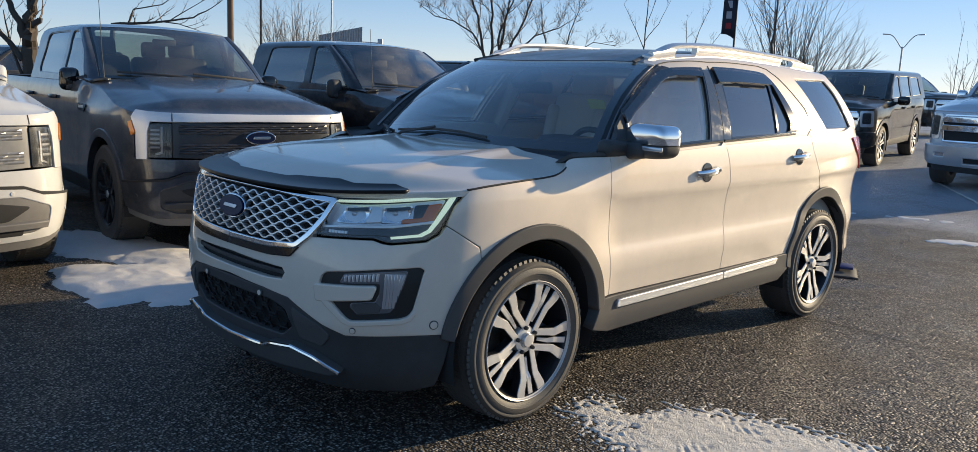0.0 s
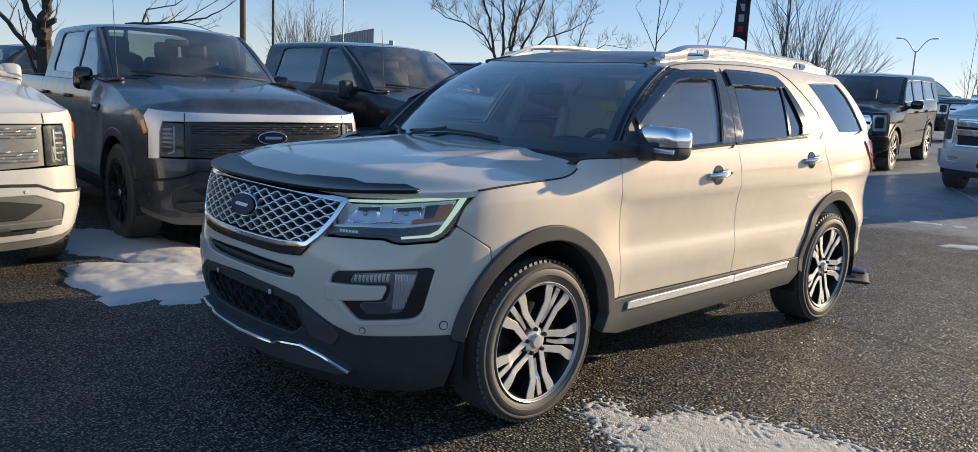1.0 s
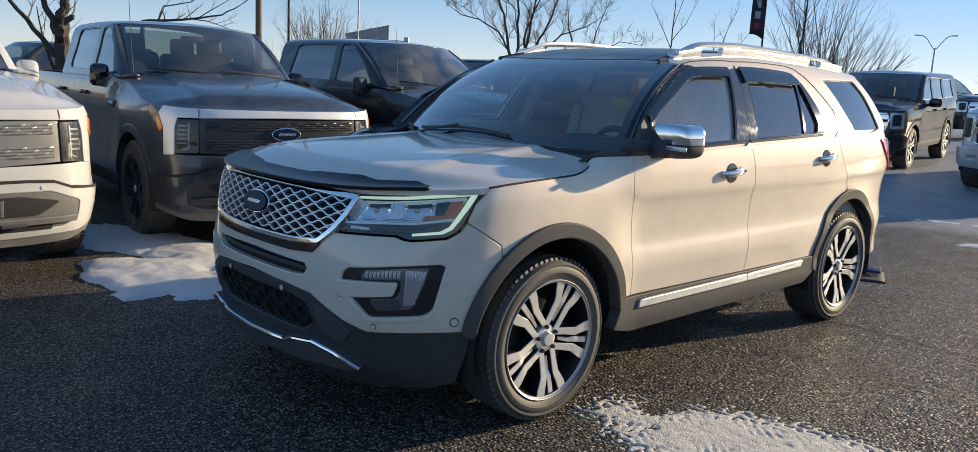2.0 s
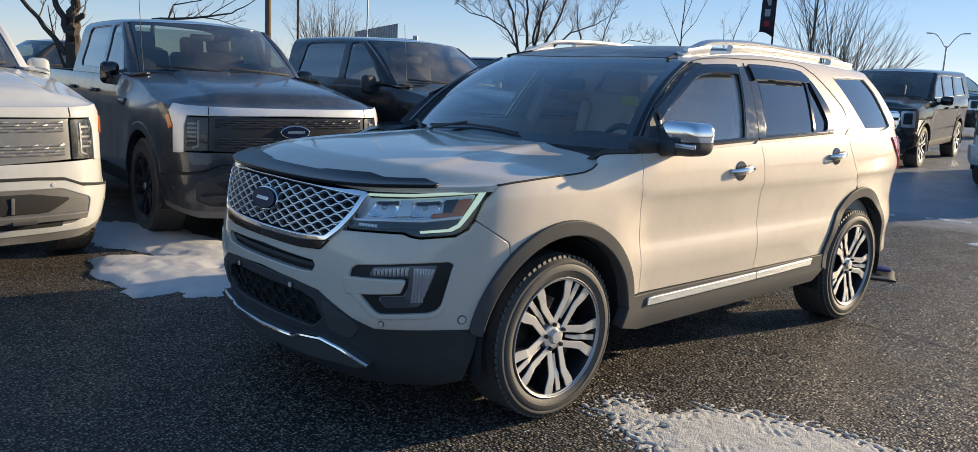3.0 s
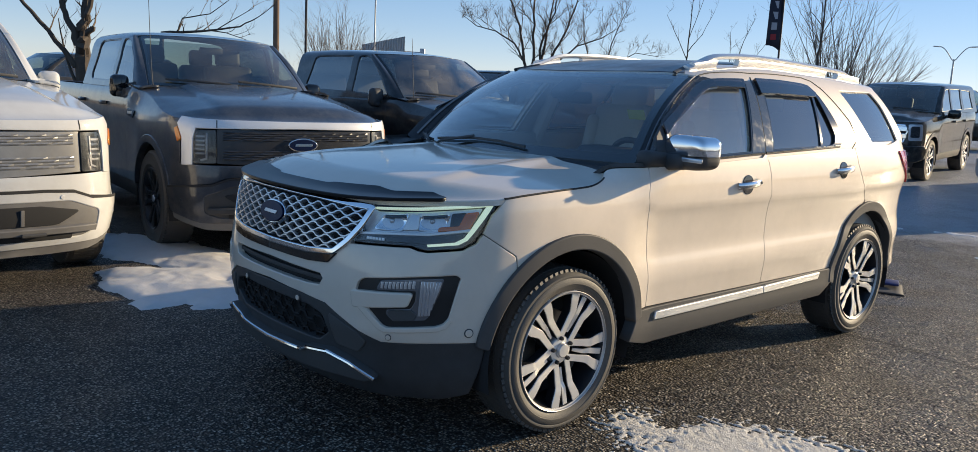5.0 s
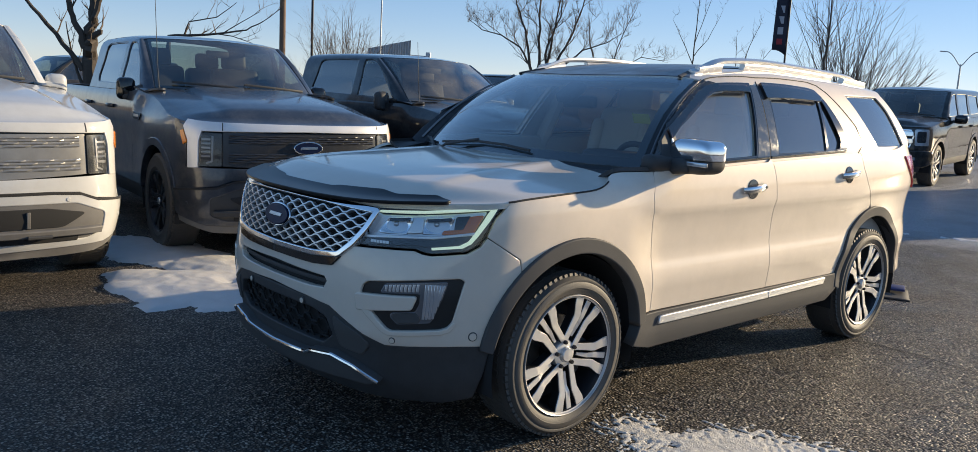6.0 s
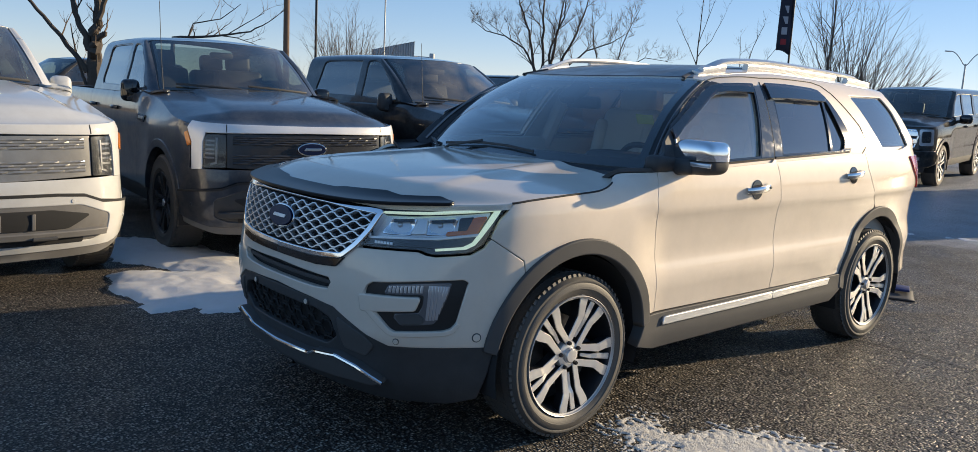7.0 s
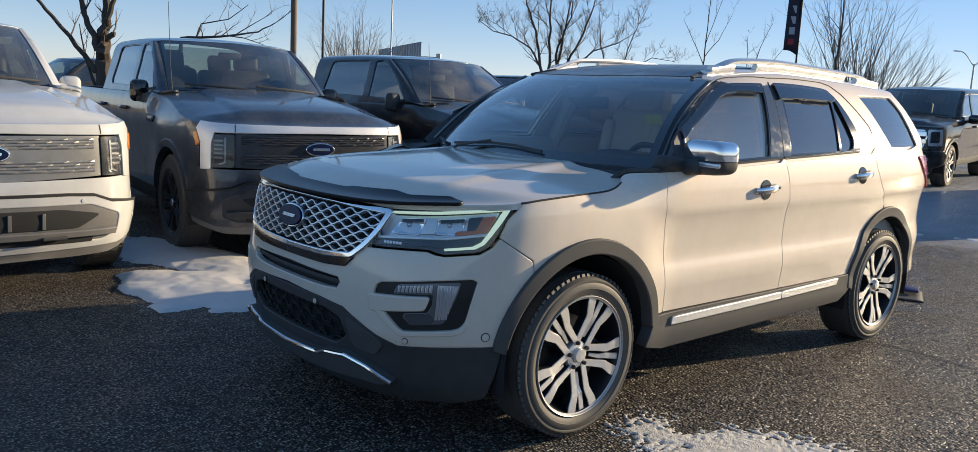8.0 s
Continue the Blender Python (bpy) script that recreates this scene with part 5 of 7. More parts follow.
    # ---- door handles ----
    for xh, zh in ((-1.315, 1.072), (-2.405, 1.122)):
        for s in (1, -1):
            uc = U(xh)
            # gloss black disc on the door paints the shade inside the handle's recess
            recess_shade = [(uc + 0.052 * math.cos(2 * math.pi * k / 24), zh - 0.006 + 0.050 * math.sin(2 * math.pi * k / 24)) for k in range(24)]
            S = sheet(ccw(recess_shade), body, (), 0.02, 0.008, 0.002, 0.0035)
            S = S if s > 0 else mirrored(S)
            handle = mesh_from("door_handle", S[0], S[1], M_GLOSSBLACK, car, "chrome pull handle on a black disc painted as recess shade", normals=S[2])
            P = body(np.linspace(U(xh + 0.10), U(xh - 0.10), 12), zh + np.linspace(-0.010, 0.008, 12))
            b = np.sin(np.linspace(0.0, math.pi, 12)) ** 0.5
            path = [(p[0], (p[1] + 0.004 + 0.030 * k) * s, p[2]) for p, k in zip(P, b)]
            bm_part("handle_bar", ribbon(path, [(0, 0, 1)] * 12, 0.034, 0.024), M_CHROME, handle)
            if xh > -2:
                q = path[10]
                bm_part("lock_cap", bm_box((0.02, 0.008, 0.014), pose(q[0] + 0.012, q[1] + 0.018 * s, q[2]), 0.003), M_CLAD, handle)

    # ---- inner shell: closes the body, seats, dashboard ----
    bm_part("floor_pan", bm_box((4.2, 1.5, 0.12), pose(-1.75, 0, 0.36), 0.03), M_DARK, car)
    bm_part("firewall", bm_box((0.06, 1.66, 0.75), pose(-0.42, 0, 0.74), 0.02), M_DARK, car)
    bm_part("engine_bay", bm_box((0.80, 0.96, 0.55), pose(0.36, 0, 0.66), 0.05), M_DARK, car)
    for s in (1, -1):
        bm_part("door_trim", bm_box((2.6, 0.06, 0.72), pose(-2.0, s * 0.86, 0.86), 0.03), M_LINER, car)
        for xc in (0.0, XR):
            bm = bmesh.new()
            n = 28
            r0, w0, w1 = 0.45, 0.55, 0.955
            rows = []
            for i in range(n + 1):
                a = math.pi * (-0.08 + 1.16 * i / n)
                rows.append([bm.verts.new((xc + r0 * math.cos(a), s * w, max(0.2, HZ + r0 * math.sin(a)))) for w in (w0, w1)])
            for i in range(n):
                bm.faces.new((rows[i][0], rows[i][1], rows[i + 1][1], rows[i + 1][0]))
            bm.faces.new([r[0] for r in rows])
            bm_part("wheel_well", bm, M_DARK, car)
    bm = bm_box((0.62, 1.52, 0.30), pose(-0.78, 0, 1.02), 0.09, 4)
    bm_part("dashboard", bm, M_TRIM, car)
    bm_part("instrument_hood", bm_box((0.22, 0.42, 0.10), pose(-0.92, 0.40, 1.17), 0.04, 3), M_TRIM, car)
    bm = bmesh.new()
    ring = [(0.185 * math.cos(2 * math.pi * k / 32), 0.185 * math.sin(2 * math.pi * k / 32), 0) for k in range(33)]
    tube(ring, 0.017, 8, bm, cap=False)
    bmesh.ops.transform(bm, matrix=pose(-1.12, 0.40, 1.09, 0, -65, 0), verts=bm.verts)
    wheel_ = bm_part("steering_wheel", bm, M_TRIM, car)
    bm_part("wheel_hub", bm_box((0.05, 0.30, 0.12), pose(-1.11, 0.40, 1.085, 0, 25, 0), 0.03), M_TRIM, wheel_)
    for x0, hgt in ((-1.62, 0.0), (-2.55, 0.02)):
        for y0 in (0.40, -0.40):
            st = bm_part("seat", bm_box((0.52, 0.50, 0.18), pose(x0, y0, 0.78, 0, -6, 0), 0.07, 3), M_LEATHER, car, "light beige leather seat")
            bm = bm_box((0.17, 0.50, 0.66), pose(x0 - 0.30, y0, 1.12, 0, -14, 0), 0.07, 4)
            bm_part("seat_back", bm, M_LEATHER, st)
            bm_part("headrest", bm_box((0.12, 0.27, 0.19), pose(x0 - 0.38, y0, 1.50, 0, -10, 0), 0.055, 4), M_LEATHER, st)
            for d in (-0.06, 0.06):
                bm_part("headrest_post", tube([(x0 - 0.36, y0 + d, 1.36), (x0 - 0.38, y0 + d, 1.47)], 0.007, 6), M_SATIN, st)
            for d in (-0.21, 0.21):
                bm_part("seat_bolster", bm_box((0.17, 0.09, 0.56), pose(x0 - 0.24, y0 + d, 1.08, 0, -14, 0), 0.04, 3), M_LEATHER, st)
    bm_part("headliner", bm_box((2.2, 1.2, 0.03), pose(-2.45, 0, 1.62), 0.01), M_LINER, car)
    bm_part("interior_mirror", bm_box((0.05, 0.25, 0.07), pose(-1.00, 0.0, 1.475, 0, 8, 0), 0.02, 3), M_TRIM, car)
    bm_part("sensor_pod", bm_box((0.16, 0.12, 0.06), pose(-0.92, 0.0, 1.525, 0, 32, 0), 0.02, 3), M_TRIM, car)
    for s in (1, -1):
        bm_part("sun_visor", bm_box((0.17, 0.40, 0.02), pose(-1.22, s * 0.40, 1.585, 0, 14, 0), 0.008), M_LINER, car)
        for x0, x1 in ((-1.56, -1.63), (-2.56, -2.44)):
            bm_part("inner_pillar", tube([(x0, s * 0.875, 1.15), (x1, s * 0.71, 1.60)], 0.05, 8), M_LINER, car)
    bm_part("price_card", bm_box((0.004, 0.10, 0.06), pose(-0.99, 0.47, 1.40, 0, 35, 12), 0.0), M_YELLOW, car, "yellow card hanging inside the windscreen")
    P = green(np.array([1.42]), np.array([GV(-1.42, 1.285)]))[0]
    bm_part("window_sticker", bm_box((0.035, 0.003, 0.045), pose(P[0], P[1] - 0.022, P[2] + 0.01, 20, 0, 0), 0.0), M_PAPER, car)

    # ---- wheels ----
    build_wheel(car, "rim_a")
    return car


def build_wheel(car, kind, R=0.370, rim_r=0.27, width=0.245, spokes=10, mat_face=None, mat_back=None, y_out=0.965, places=None, dark=False):
    """A wheel about its own centre, face to +y: tyre, rim, spokes, nuts, disc."""
    face, back = mat_face or M_ALLOY, mat_back or M_ALLOYDARK
    places = places or ((0.0, 1, -28), (-2.865, 1, -27), (0.0, -1, 0), (-2.865, -1, 0))
    built = None
    for xc, s, spin in places:
        m = pose(xc, s * (y_out - width / 2), R, 0, spin, 0 if s > 0 else 180)
        if built is None:
            hub = new("wheel")
            hub.parent = car
            hub.empty_display_size = 0.1
            built = hub
            w = width / 2
            rr = rim_r
            prof = [(rr - 0.012, -w + 0.02), (rr + 0.01, -w + 0.004), (rr + 0.05, -w - 0.004), (R - 0.035, -w + 0.004), (R - 0.012, -w + 0.018), (R - 0.003, -w + 0.045), (R, -0.02), (R, 0.02),
                    (R - 0.003, w - 0.045), (R - 0.012, w - 0.018), (R - 0.022, w - 0.004), (R - 0.026, w + 0.002), (R - 0.034, w + 0.003), (R - 0.038, w + 0.001),
                    (rr + 0.055, w + 0.006), (rr + 0.035, w + 0.007), (rr + 0.033, w + 0.004), (rr + 0.012, w - 0.002), (rr + 0.004, w - 0.012), (rr - 0.012, w - 0.02)]
            tyre = bm_part("tyre", lathe(prof, 96), M_RUBBER, hub)
            # tread blocks
            bm = bmesh.new()
            for i in range(72):
                a = 2 * math.pi * i / 72
                for yy, wd, ph, tw in ((w - 0.035, 0.040, 0.0, 0.16), (w - 0.085, 0.04, 0.5, -0.2), (0.0, 0.045, 0.25, 0.2), (-w + 0.085, 0.04, 0.5, -0.2), (-w + 0.035, 0.04, 0.0, 0.16)):
                    aa = a + ph * 2 * math.pi / 72
                    rr_ = R - (0.012 if abs(yy) > w - 0.05 else 0.006)
                    b = bmesh.ops.create_cube(bm, size=1, matrix=Matrix.Rotation(-aa, 4, "Y") @ pose(rr_, yy, 0, math.degrees(tw), 0, (-14 if yy > 0.06 else 14 if yy < -0.06 else 0)) @ Matrix.Diagonal((0.013, wd, 0.022, 1)))
            bm_part("tread", bm, M_RUBBER, tyre, smooth=False)
            # rim barrel with a lip
            bar = [(rr + 0.004, w - 0.010), (rr + 0.003, w + 0.000), (rr + 0.001, w + 0.002), (rr - 0.002, w + 0.000), (rr - 0.004, w - 0.006), (rr - 0.010, w - 0.008), (rr - 0.03, w - 0.06), (rr - 0.035, -w + 0.03), (rr - 0.01, -w + 0.01)]
            rim = bm_part("rim", lathe(bar[:6], 72), M_RIMLIP if not mat_face else face, hub)
            bm_part("barrel", lathe(bar[5:], 64), back, rim)
            bm_part("back_plate", lathe([(0.0001, -0.02), (rr - 0.06, -0.02), (rr - 0.03, -0.03)], 48), M_DARK, hub)
            bm_part("brake_disc", lathe([(0.07, 0.0), (0.165, 0.0), (0.168, -0.004), (0.168, -0.02)], 48), M_DISC, hub)
            cal = bm_box((0.10, 0.05, 0.17), pose(-0.15, 0.012, 0.03), 0.02)
            bm_part("brake_caliper", cal, M_CLAD, hub)
            # twin spokes: five broad pairs with a slim blade between
            yf = w - 0.006
            for k in range(5):
                base = 2 * math.pi * k / 5 + math.pi / 2

                def spoke(pts, ups_w, t, nm, mat):
                    bm = bmesh.new()
                    path = []
                    for r_, off, dy in pts:
                        path.append((r_ * math.cos(base) - off * math.sin(base), yf + dy, r_ * math.sin(base) + off * math.cos(base)))
                    rings = []
                    for i, (r_, off, dy) in enumerate(pts):
                        wd = ups_w[i] / 2
                        th = t
                        c = []
                        for o2, d2 in ((-wd, -0.003), (-wd + 0.002, 0.0), (wd - 0.002, 0.0), (wd, -0.003), (wd * 0.86, -th), (-wd * 0.86, -th)):
                            o3 = off + o2
                            c.append(bm.verts.new((r_ * math.cos(base) - o3 * math.sin(base), yf + dy + d2, r_ * math.sin(base) + o3 * math.cos(base))))
                        rings.append(c)
                    for a, b in zip(rings, rings[1:]):
                        for j in range(6):
                            bm.faces.new((a[j], a[(j + 1) % 6], b[(j + 1) % 6], b[j]))
                    bm.faces.new(rings[0])
                    bm.faces.new(rings[-1][::-1])
                    bmesh.ops.recalc_face_normals(bm, faces=bm.faces)
                    bm_part(nm, bm, mat, rim, smooth=False)
                for sg in (1, -1):
                    run = [(0.046, 0.034 * sg, -0.022), (0.105, 0.036 * sg, -0.016), (0.165, 0.038 * sg, -0.009), (0.182, 0.043 * sg, -0.006), (0.220, 0.060 * sg, -0.004), (rr - 0.006, 0.072 * sg, -0.003)]
                    wid = [0.032, 0.032, 0.037, 0.043, 0.049, 0.052]
                    spoke(run, wid, 0.006, "spoke", face)
                    spoke([(a, o, d - 0.0045) for a, o, d in run], [k * 1.02 for k in wid], 0.045, "spoke_pocket", back)
                run = [(0.085, 0.0, -0.030), (0.15, 0.005, -0.022), (0.18, 0.0, -0.014), (rr - 0.008, 0.0, -0.008)]
                wid = [0.016, 0.023, 0.027, 0.030]
                spoke(run, wid, 0.005, "slim_spoke", face)
                spoke([(a, o, d - 0.0045) for a, o, d in run], [k * 1.02 for k in wid], 0.03, "spoke_pocket", back)
            bm_part("hub_face", lathe([(0.0001, yf - 0.012), (0.034, yf - 0.012), (0.036, yf - 0.022), (0.060, yf - 0.026), (0.066, yf - 0.036), (0.067, yf - 0.06)], 40), face, rim)
            cap = bm_part("hub_cap", lathe([(0.0001, yf - 0.002), (0.028, yf - 0.004), (0.032, yf - 0.010), (0.032, yf - 0.03)], 32), M_SATIN, rim)
            for k in range(5):
                a = 2 * math.pi * (k + 0.5) / 5 + math.pi / 2
                bm_part("lug_nut", lathe([(0.0001, yf - 0.006), (0.007, yf - 0.007), (0.0095, yf - 0.012), (0.0095, yf - 0.035)], 12, pose(0.057 * math.cos(a), 0, 0.057 * math.sin(a))), M_ALLOYDARK, rim)
            hub.matrix_basis = m
        else:
            c = copy_thing(built, m)
    return built


suv()
# ---- other vehicles ----
M_BAR = material("silver_light_bar", (0.80, 0.80, 0.80), 0.35, 0.2, var=0.06, coat=0.5)
M_GRILLEGREY = material("grille_facets_grey", (0.30, 0.295, 0.285), 0.35, 0.4, var=0.25, scale=10)
M_GRILLEDARK = material("grille_facets_dark", (0.055, 0.056, 0.060), 0.25, 0.3, var=0.3, scale=10)
M_LAMPDARK = material("dark_lamp_unit", (0.035, 0.037, 0.040), 0.25, spec=0.3, rvar=0.1)
M_VALANCE = material("grey_valance", (0.16, 0.155, 0.15), 0.6, var=0.25, scale=12)


def vehicle(name, label, category, m, P):
    """A pickup or a large SUV, nose to +x, front axle at its origin."""
    car = empty(name, label, category, m, "parked pickup trucks" if P["bed"] else "parked dark SUVs")
    paint = P["paint"]
    plan = plan_curve(P["plan"])
    U = plan.u_of_x
    R, wb = P["R"], P["wb"]
    z0, z1 = P["hood_front"], P["hood_rear"]
    bz = P["belt"]
    f_in = curve_fn([0.25, 0.40, 0.55, 0.70, 0.78, 0.95, z0 - 0.04, z0 + 0.02, z0 + 0.10], [0.10, 0.03, 0.0, 0.0, 0.02, 0.03, 0.045, 0.07, 0.16])
    s_in = curve_fn([0.3, 0.45, 0.6, 0.8, 1.0, 1.1, bz - 0.08, bz, bz + 0.05], [0.07, 0.02, 0.015, 0.022, 0.008, 0.0, 0.012, 0.035, 0.06])
    g_in = curve_fn([0.3, 0.6, 0.9, z0 - 0.06, z0 + 0.03, z0 + 0.10, z1, z1 + 0.05], [0.05, 0.0, 0.0, 0.01, 0.03, 0.06, 0.12, 0.17])

    def body(u, z):
        x, y, nx, ny = plan(u)
        a = np.abs(u)
        w = step(a, 0.8, 1.25)
        d = step(-x, 0.35, 0.75) * step(a, 1.0, 1.5)
        ins = f_in(z) * (1 - w) + (g_in(z) * (1 - d) + s_in(z) * d) * w
        return np.stack([x - nx * ins, y - ny * ins, np.asarray(z, float) + 0 * x], -1)

    def arch(xc, r, lo, n=18):
        a0 = math.asin((lo - R) / r)
        return [(U(xc + r * math.cos(a0 + (math.pi - 2 * a0) * i / n)), R + r * math.sin(a0 + (math.pi - 2 * a0) * i / n)) for i in range(n + 1)]
    lo = 0.50
    ar = R + 0.10
    a_f, a_r = arch(0.0, ar, lo), arch(-wb, ar, lo)
    xd1, xd2, xd3 = P["doors"]
    xe = P["end"]
    u_c = U(P["corner"])
    zedge = curve_fn([0, u_c, U(-0.2), U(-0.75)], [z0, z0, z0 + (z1 - z0) * 0.62, z1 - 0.01])
    fz = P["lamp_z"]
    # sides
    fender = [(u_c - 0.03, z0), (u_c - 0.03, fz), (u_c + 0.04, fz - 0.03), (U(ar - 0.01), lo + 0.12)] + [p for p in a_f if p[0] > U(ar - 0.01)]
    fender += [(U(xd1), lo), (U(xd1), z1 - 0.02)] + [(U(x), float(zedge(U(x)))) for x in (-0.7, -0.5, -0.3, -0.1, 0.1, 0.3) if U(x) > u_c + 0.05]
    panel("fender", fender, body, paint, car, gap=0.006, both=True, res=0.07)
    panel("front_door", [(U(xd1), lo), (U(xd1), z1 - 0.02), (U(xd1 - 0.05), bz), (U(xd2), bz), (U(xd2), lo)], body, paint, car, gap=0.006, both=True, res=0.08)
    rd = [(U(xd2), lo), (U(xd2), bz), (U(xd3), bz), (U(xd3), lo)]
    if -wb + ar > xd3:
        top = [p for p in a_r if p[0] < U(xd3)]
        rd = [(U(xd2), lo), (U(xd2), bz), (U(xd3), bz)] + sorted(top, key=lambda p: -p[0])
    panel("rear_door", rd, body, paint, car, gap=0.006, both=True, res=0.08)
    qt = [(U(xd3), bz)] + ([(U(xd3), lo)] if -wb + ar <= xd3 else []) + [p for p in a_r if p[0] > U(xd3)] + [(U(xe + 0.05), lo + 0.1), (U(xe + 0.05), bz)]
    panel("bed_side" if P["bed"] else "quarter_panel", qt, body, paint, car, gap=0.006, both=True, res=0.08)
    panel("sill", [(U(-ar + 0.02), lo), (U(-ar + 0.02), 0.36), (U(-wb + ar - 0.02), 0.36), (U(-wb + ar - 0.02), lo)], body, P.get("sill", M_PLASTIC), car, res=0.15, lift=-0.006, both=True)
    panel("tail", [(U(xe + 0.06), 0.45), (plan.length, 0.45), (plan.length, bz), (U(xe + 0.06), bz)], body, paint, car, res=0.2, both=True)
    for xc in (0.0, -wb):
        o_, i_ = arch(xc, ar + 0.03, lo), arch(xc, ar - 0.03, lo)
        panel("wheel_arch_trim", o_ + i_[::-1], body, P.get("arch", paint), car, lift=0.012, res=0.06, depth=0.06, edge=0.006, both=True)
    for xh in (xd2 + 0.18, xd3 + 0.22):
        A = body(np.linspace(U(xh + 0.11), U(xh - 0.11), 8), bz - 0.16 + 0 * np.zeros(8))
        b = np.sin(np.linspace(0, math.pi, 8)) ** 0.5
        for s in (1, -1):
            bm_part("door_handle", ribbon([(p[0], (p[1] + 0.004 + 0.035 * k) * s, p[2]) for p, k in zip(A, b)], [(0, 0, 1)] * 8, 0.035, 0.022), P.get("handle", paint), car)

    # bonnet
    def bonnet(q, s):
        q, s = np.asarray(q, float), np.asarray(s, float)
        aq = np.abs(q)
        front = body(aq * u_c, z0 + 0.0 * aq)
        xr = P["cowl"] + 0.10 - 0.06 * aq**2
        us_ = u_c + (U(-0.62) - u_c) * s
        edge = body(us_, zedge(us_))
        e0 = body(np.array([u_c]), np.array([z0]))[0]
        lin = np.stack([e0[0] * (1 - s) + -0.62 * s, e0[1] * (1 - s) + 0.86 * s], -1)
        wq = aq**6
        x = front[..., 0] * (1 - s) + xr * s + (edge[..., 0] - lin[..., 0]) * wq * (1 - s)
        y = front[..., 1] * (1 - s) + 0.86 * aq * s + (edge[..., 1] - lin[..., 1]) * wq
        zc = z0 + 0.075 * step(s, 0, 0.16) + (z1 - z0 - 0.055) * s + 0.02 * np.sin(math.pi * s)
        ze = edge[..., 2]
        z = ze + (zc - ze) * (1 - aq**3.2)
        z = z + 0.022 * step(s, 0.05, 0.3) * step(0.66 - aq, 0, 0.10)
        return np.stack([x, y * np.sign(np.where(q == 0, 1, q)), z], -1)
    panel("bonnet", [(-0.99, 0.0), (-0.5, 0), (0, 0), (0.5, 0), (0.99, 0.0), (0.99, 0.5), (0.99, 0.99), (0, 0.99), (-0.99, 0.99), (-0.99, 0.5)], bonnet, paint, car, res=0.05, depth=0.03, edge=0.008)

    # greenhouse
    rz, by = P["roof"], P["belt_y"]
    sec = np.array([(by, bz - 0.02), (by - 0.01, bz + 0.02), (by - 0.045, bz + 0.16), (by - 0.085, bz + 0.30), (by - 0.125, rz - 0.12), (by - 0.165, rz - 0.05), (by - 0.24, rz - 0.015), (0.4, rz + 0.01), (0, rz + 0.025)])
    vs = np.r_[0, np.cumsum(np.hypot(*np.diff(sec, axis=0).T))]
    vy, vz = curve_fn(vs, sec[:, 0]), curve_fn(vs, sec[:, 1])
    VM = vs[-1]
    xt, xb = P["ws_top"], P["cab_end"]
    hx = curve_fn([xb - 0.3, xb, xt - 0.9, xt - 0.3, xt, xt + 0.3], [0.96, 0.98, 1.0, 0.975, 0.915, 0.88])

    def green(a, v):
        x, v = -np.asarray(a, float), np.asarray(v, float)
        vv = np.where(v > VM, 2 * VM - v, v)
        return np.stack([x, vy(vv) * np.where(v > VM, -1, 1), bz + (vz(vv) - bz) * hx(x)], -1)

    def GV(x, z):
        zz = bz + (z - bz) / float(hx(x))
        return float(np.interp(zz, vz(np.linspace(0, VM, 300)), np.linspace(0, VM, 300)))

    def g(pts):
        return [(-x, GV(x, z)) for x, z in pts]
    wins = [rounded(ccw(g(w)), 0.03) for w in P["windows"]]
    vc = GV(xt - 0.5, rz - 0.035)
    xa = xd1 - 0.05
    side = g([(xa, bz), (xd2, bz), (xd3, bz), (xb - 0.06, bz), (xb - 0.03, bz + 0.12)]) + [(-xb, vc), (-(xt - 0.5), vc), (-(xt - 0.12), vc)]
    side += g([(xt - 0.08, bz + (rz - bz) * 0.80), (xa + (xt - xa) * 0.62, bz + (rz - bz) * 0.52), (xa + (xt - xa) * 0.25, bz + (rz - bz) * 0.2)])
    panel("cab_side", side, green, paint, car, holes=wins, res=0.06, depth=0.03, edge=0.006, both=True)
    for k, w in enumerate(wins):
        for ob in panel("side_window", shrink(ccw(w), 0.002), green, P["side_glass"][min(k, len(P["side_glass"]) - 1)], car, lift=-0.012, res=0.08, depth=0.005, both=True):
            ob.visible_shadow = False
        panel("window_seal", w, green, P.get("trim", M_GLOSSBLACK), car, holes=[shrink(ccw(w), 0.022)], lift=-0.006, res=0.05, depth=0.012, edge=0.003, both=True)
    vv = np.linspace(vc, 2 * VM - vc, 17)

    def xfront(v):
        t = abs(v - VM) / (VM - vc)
        return -(xt + 0.10) + 0.22 * t**2.2
    roof = [(-xb, vc), (-(xt - 0.5), vc), (xfront(vc), vc)] + [(xfront(v), v) for v in vv[1:-1]] + [(xfront(vc), 2 * VM - vc), (-(xt - 0.5), 2 * VM - vc), (-xb, 2 * VM - vc)]
    panel("roof", roof, green, P.get("roof_mat", paint), car, res=0.09, depth=0.02)
    # back wall of the cab
    E = green(np.array([-xb + 0.04, -xb + 0.03, -xb + 0.01, -xb]), np.array([0.0, 0.14, 0.3, vc]))
    vts, fcs = [], []
    for p in E:
        for k in range(5):
            t = k / 4
            vts.append((p[0] - 0.05 * (1 - (2 * t - 1) ** 2), p[1] * (1 - 2 * t), p[2]))
    for i in range(3):
        for k in range(4):
            fcs.append((i * 5 + k, i * 5 + k + 1, i * 5 + 6 + k, i * 5 + 5 + k))
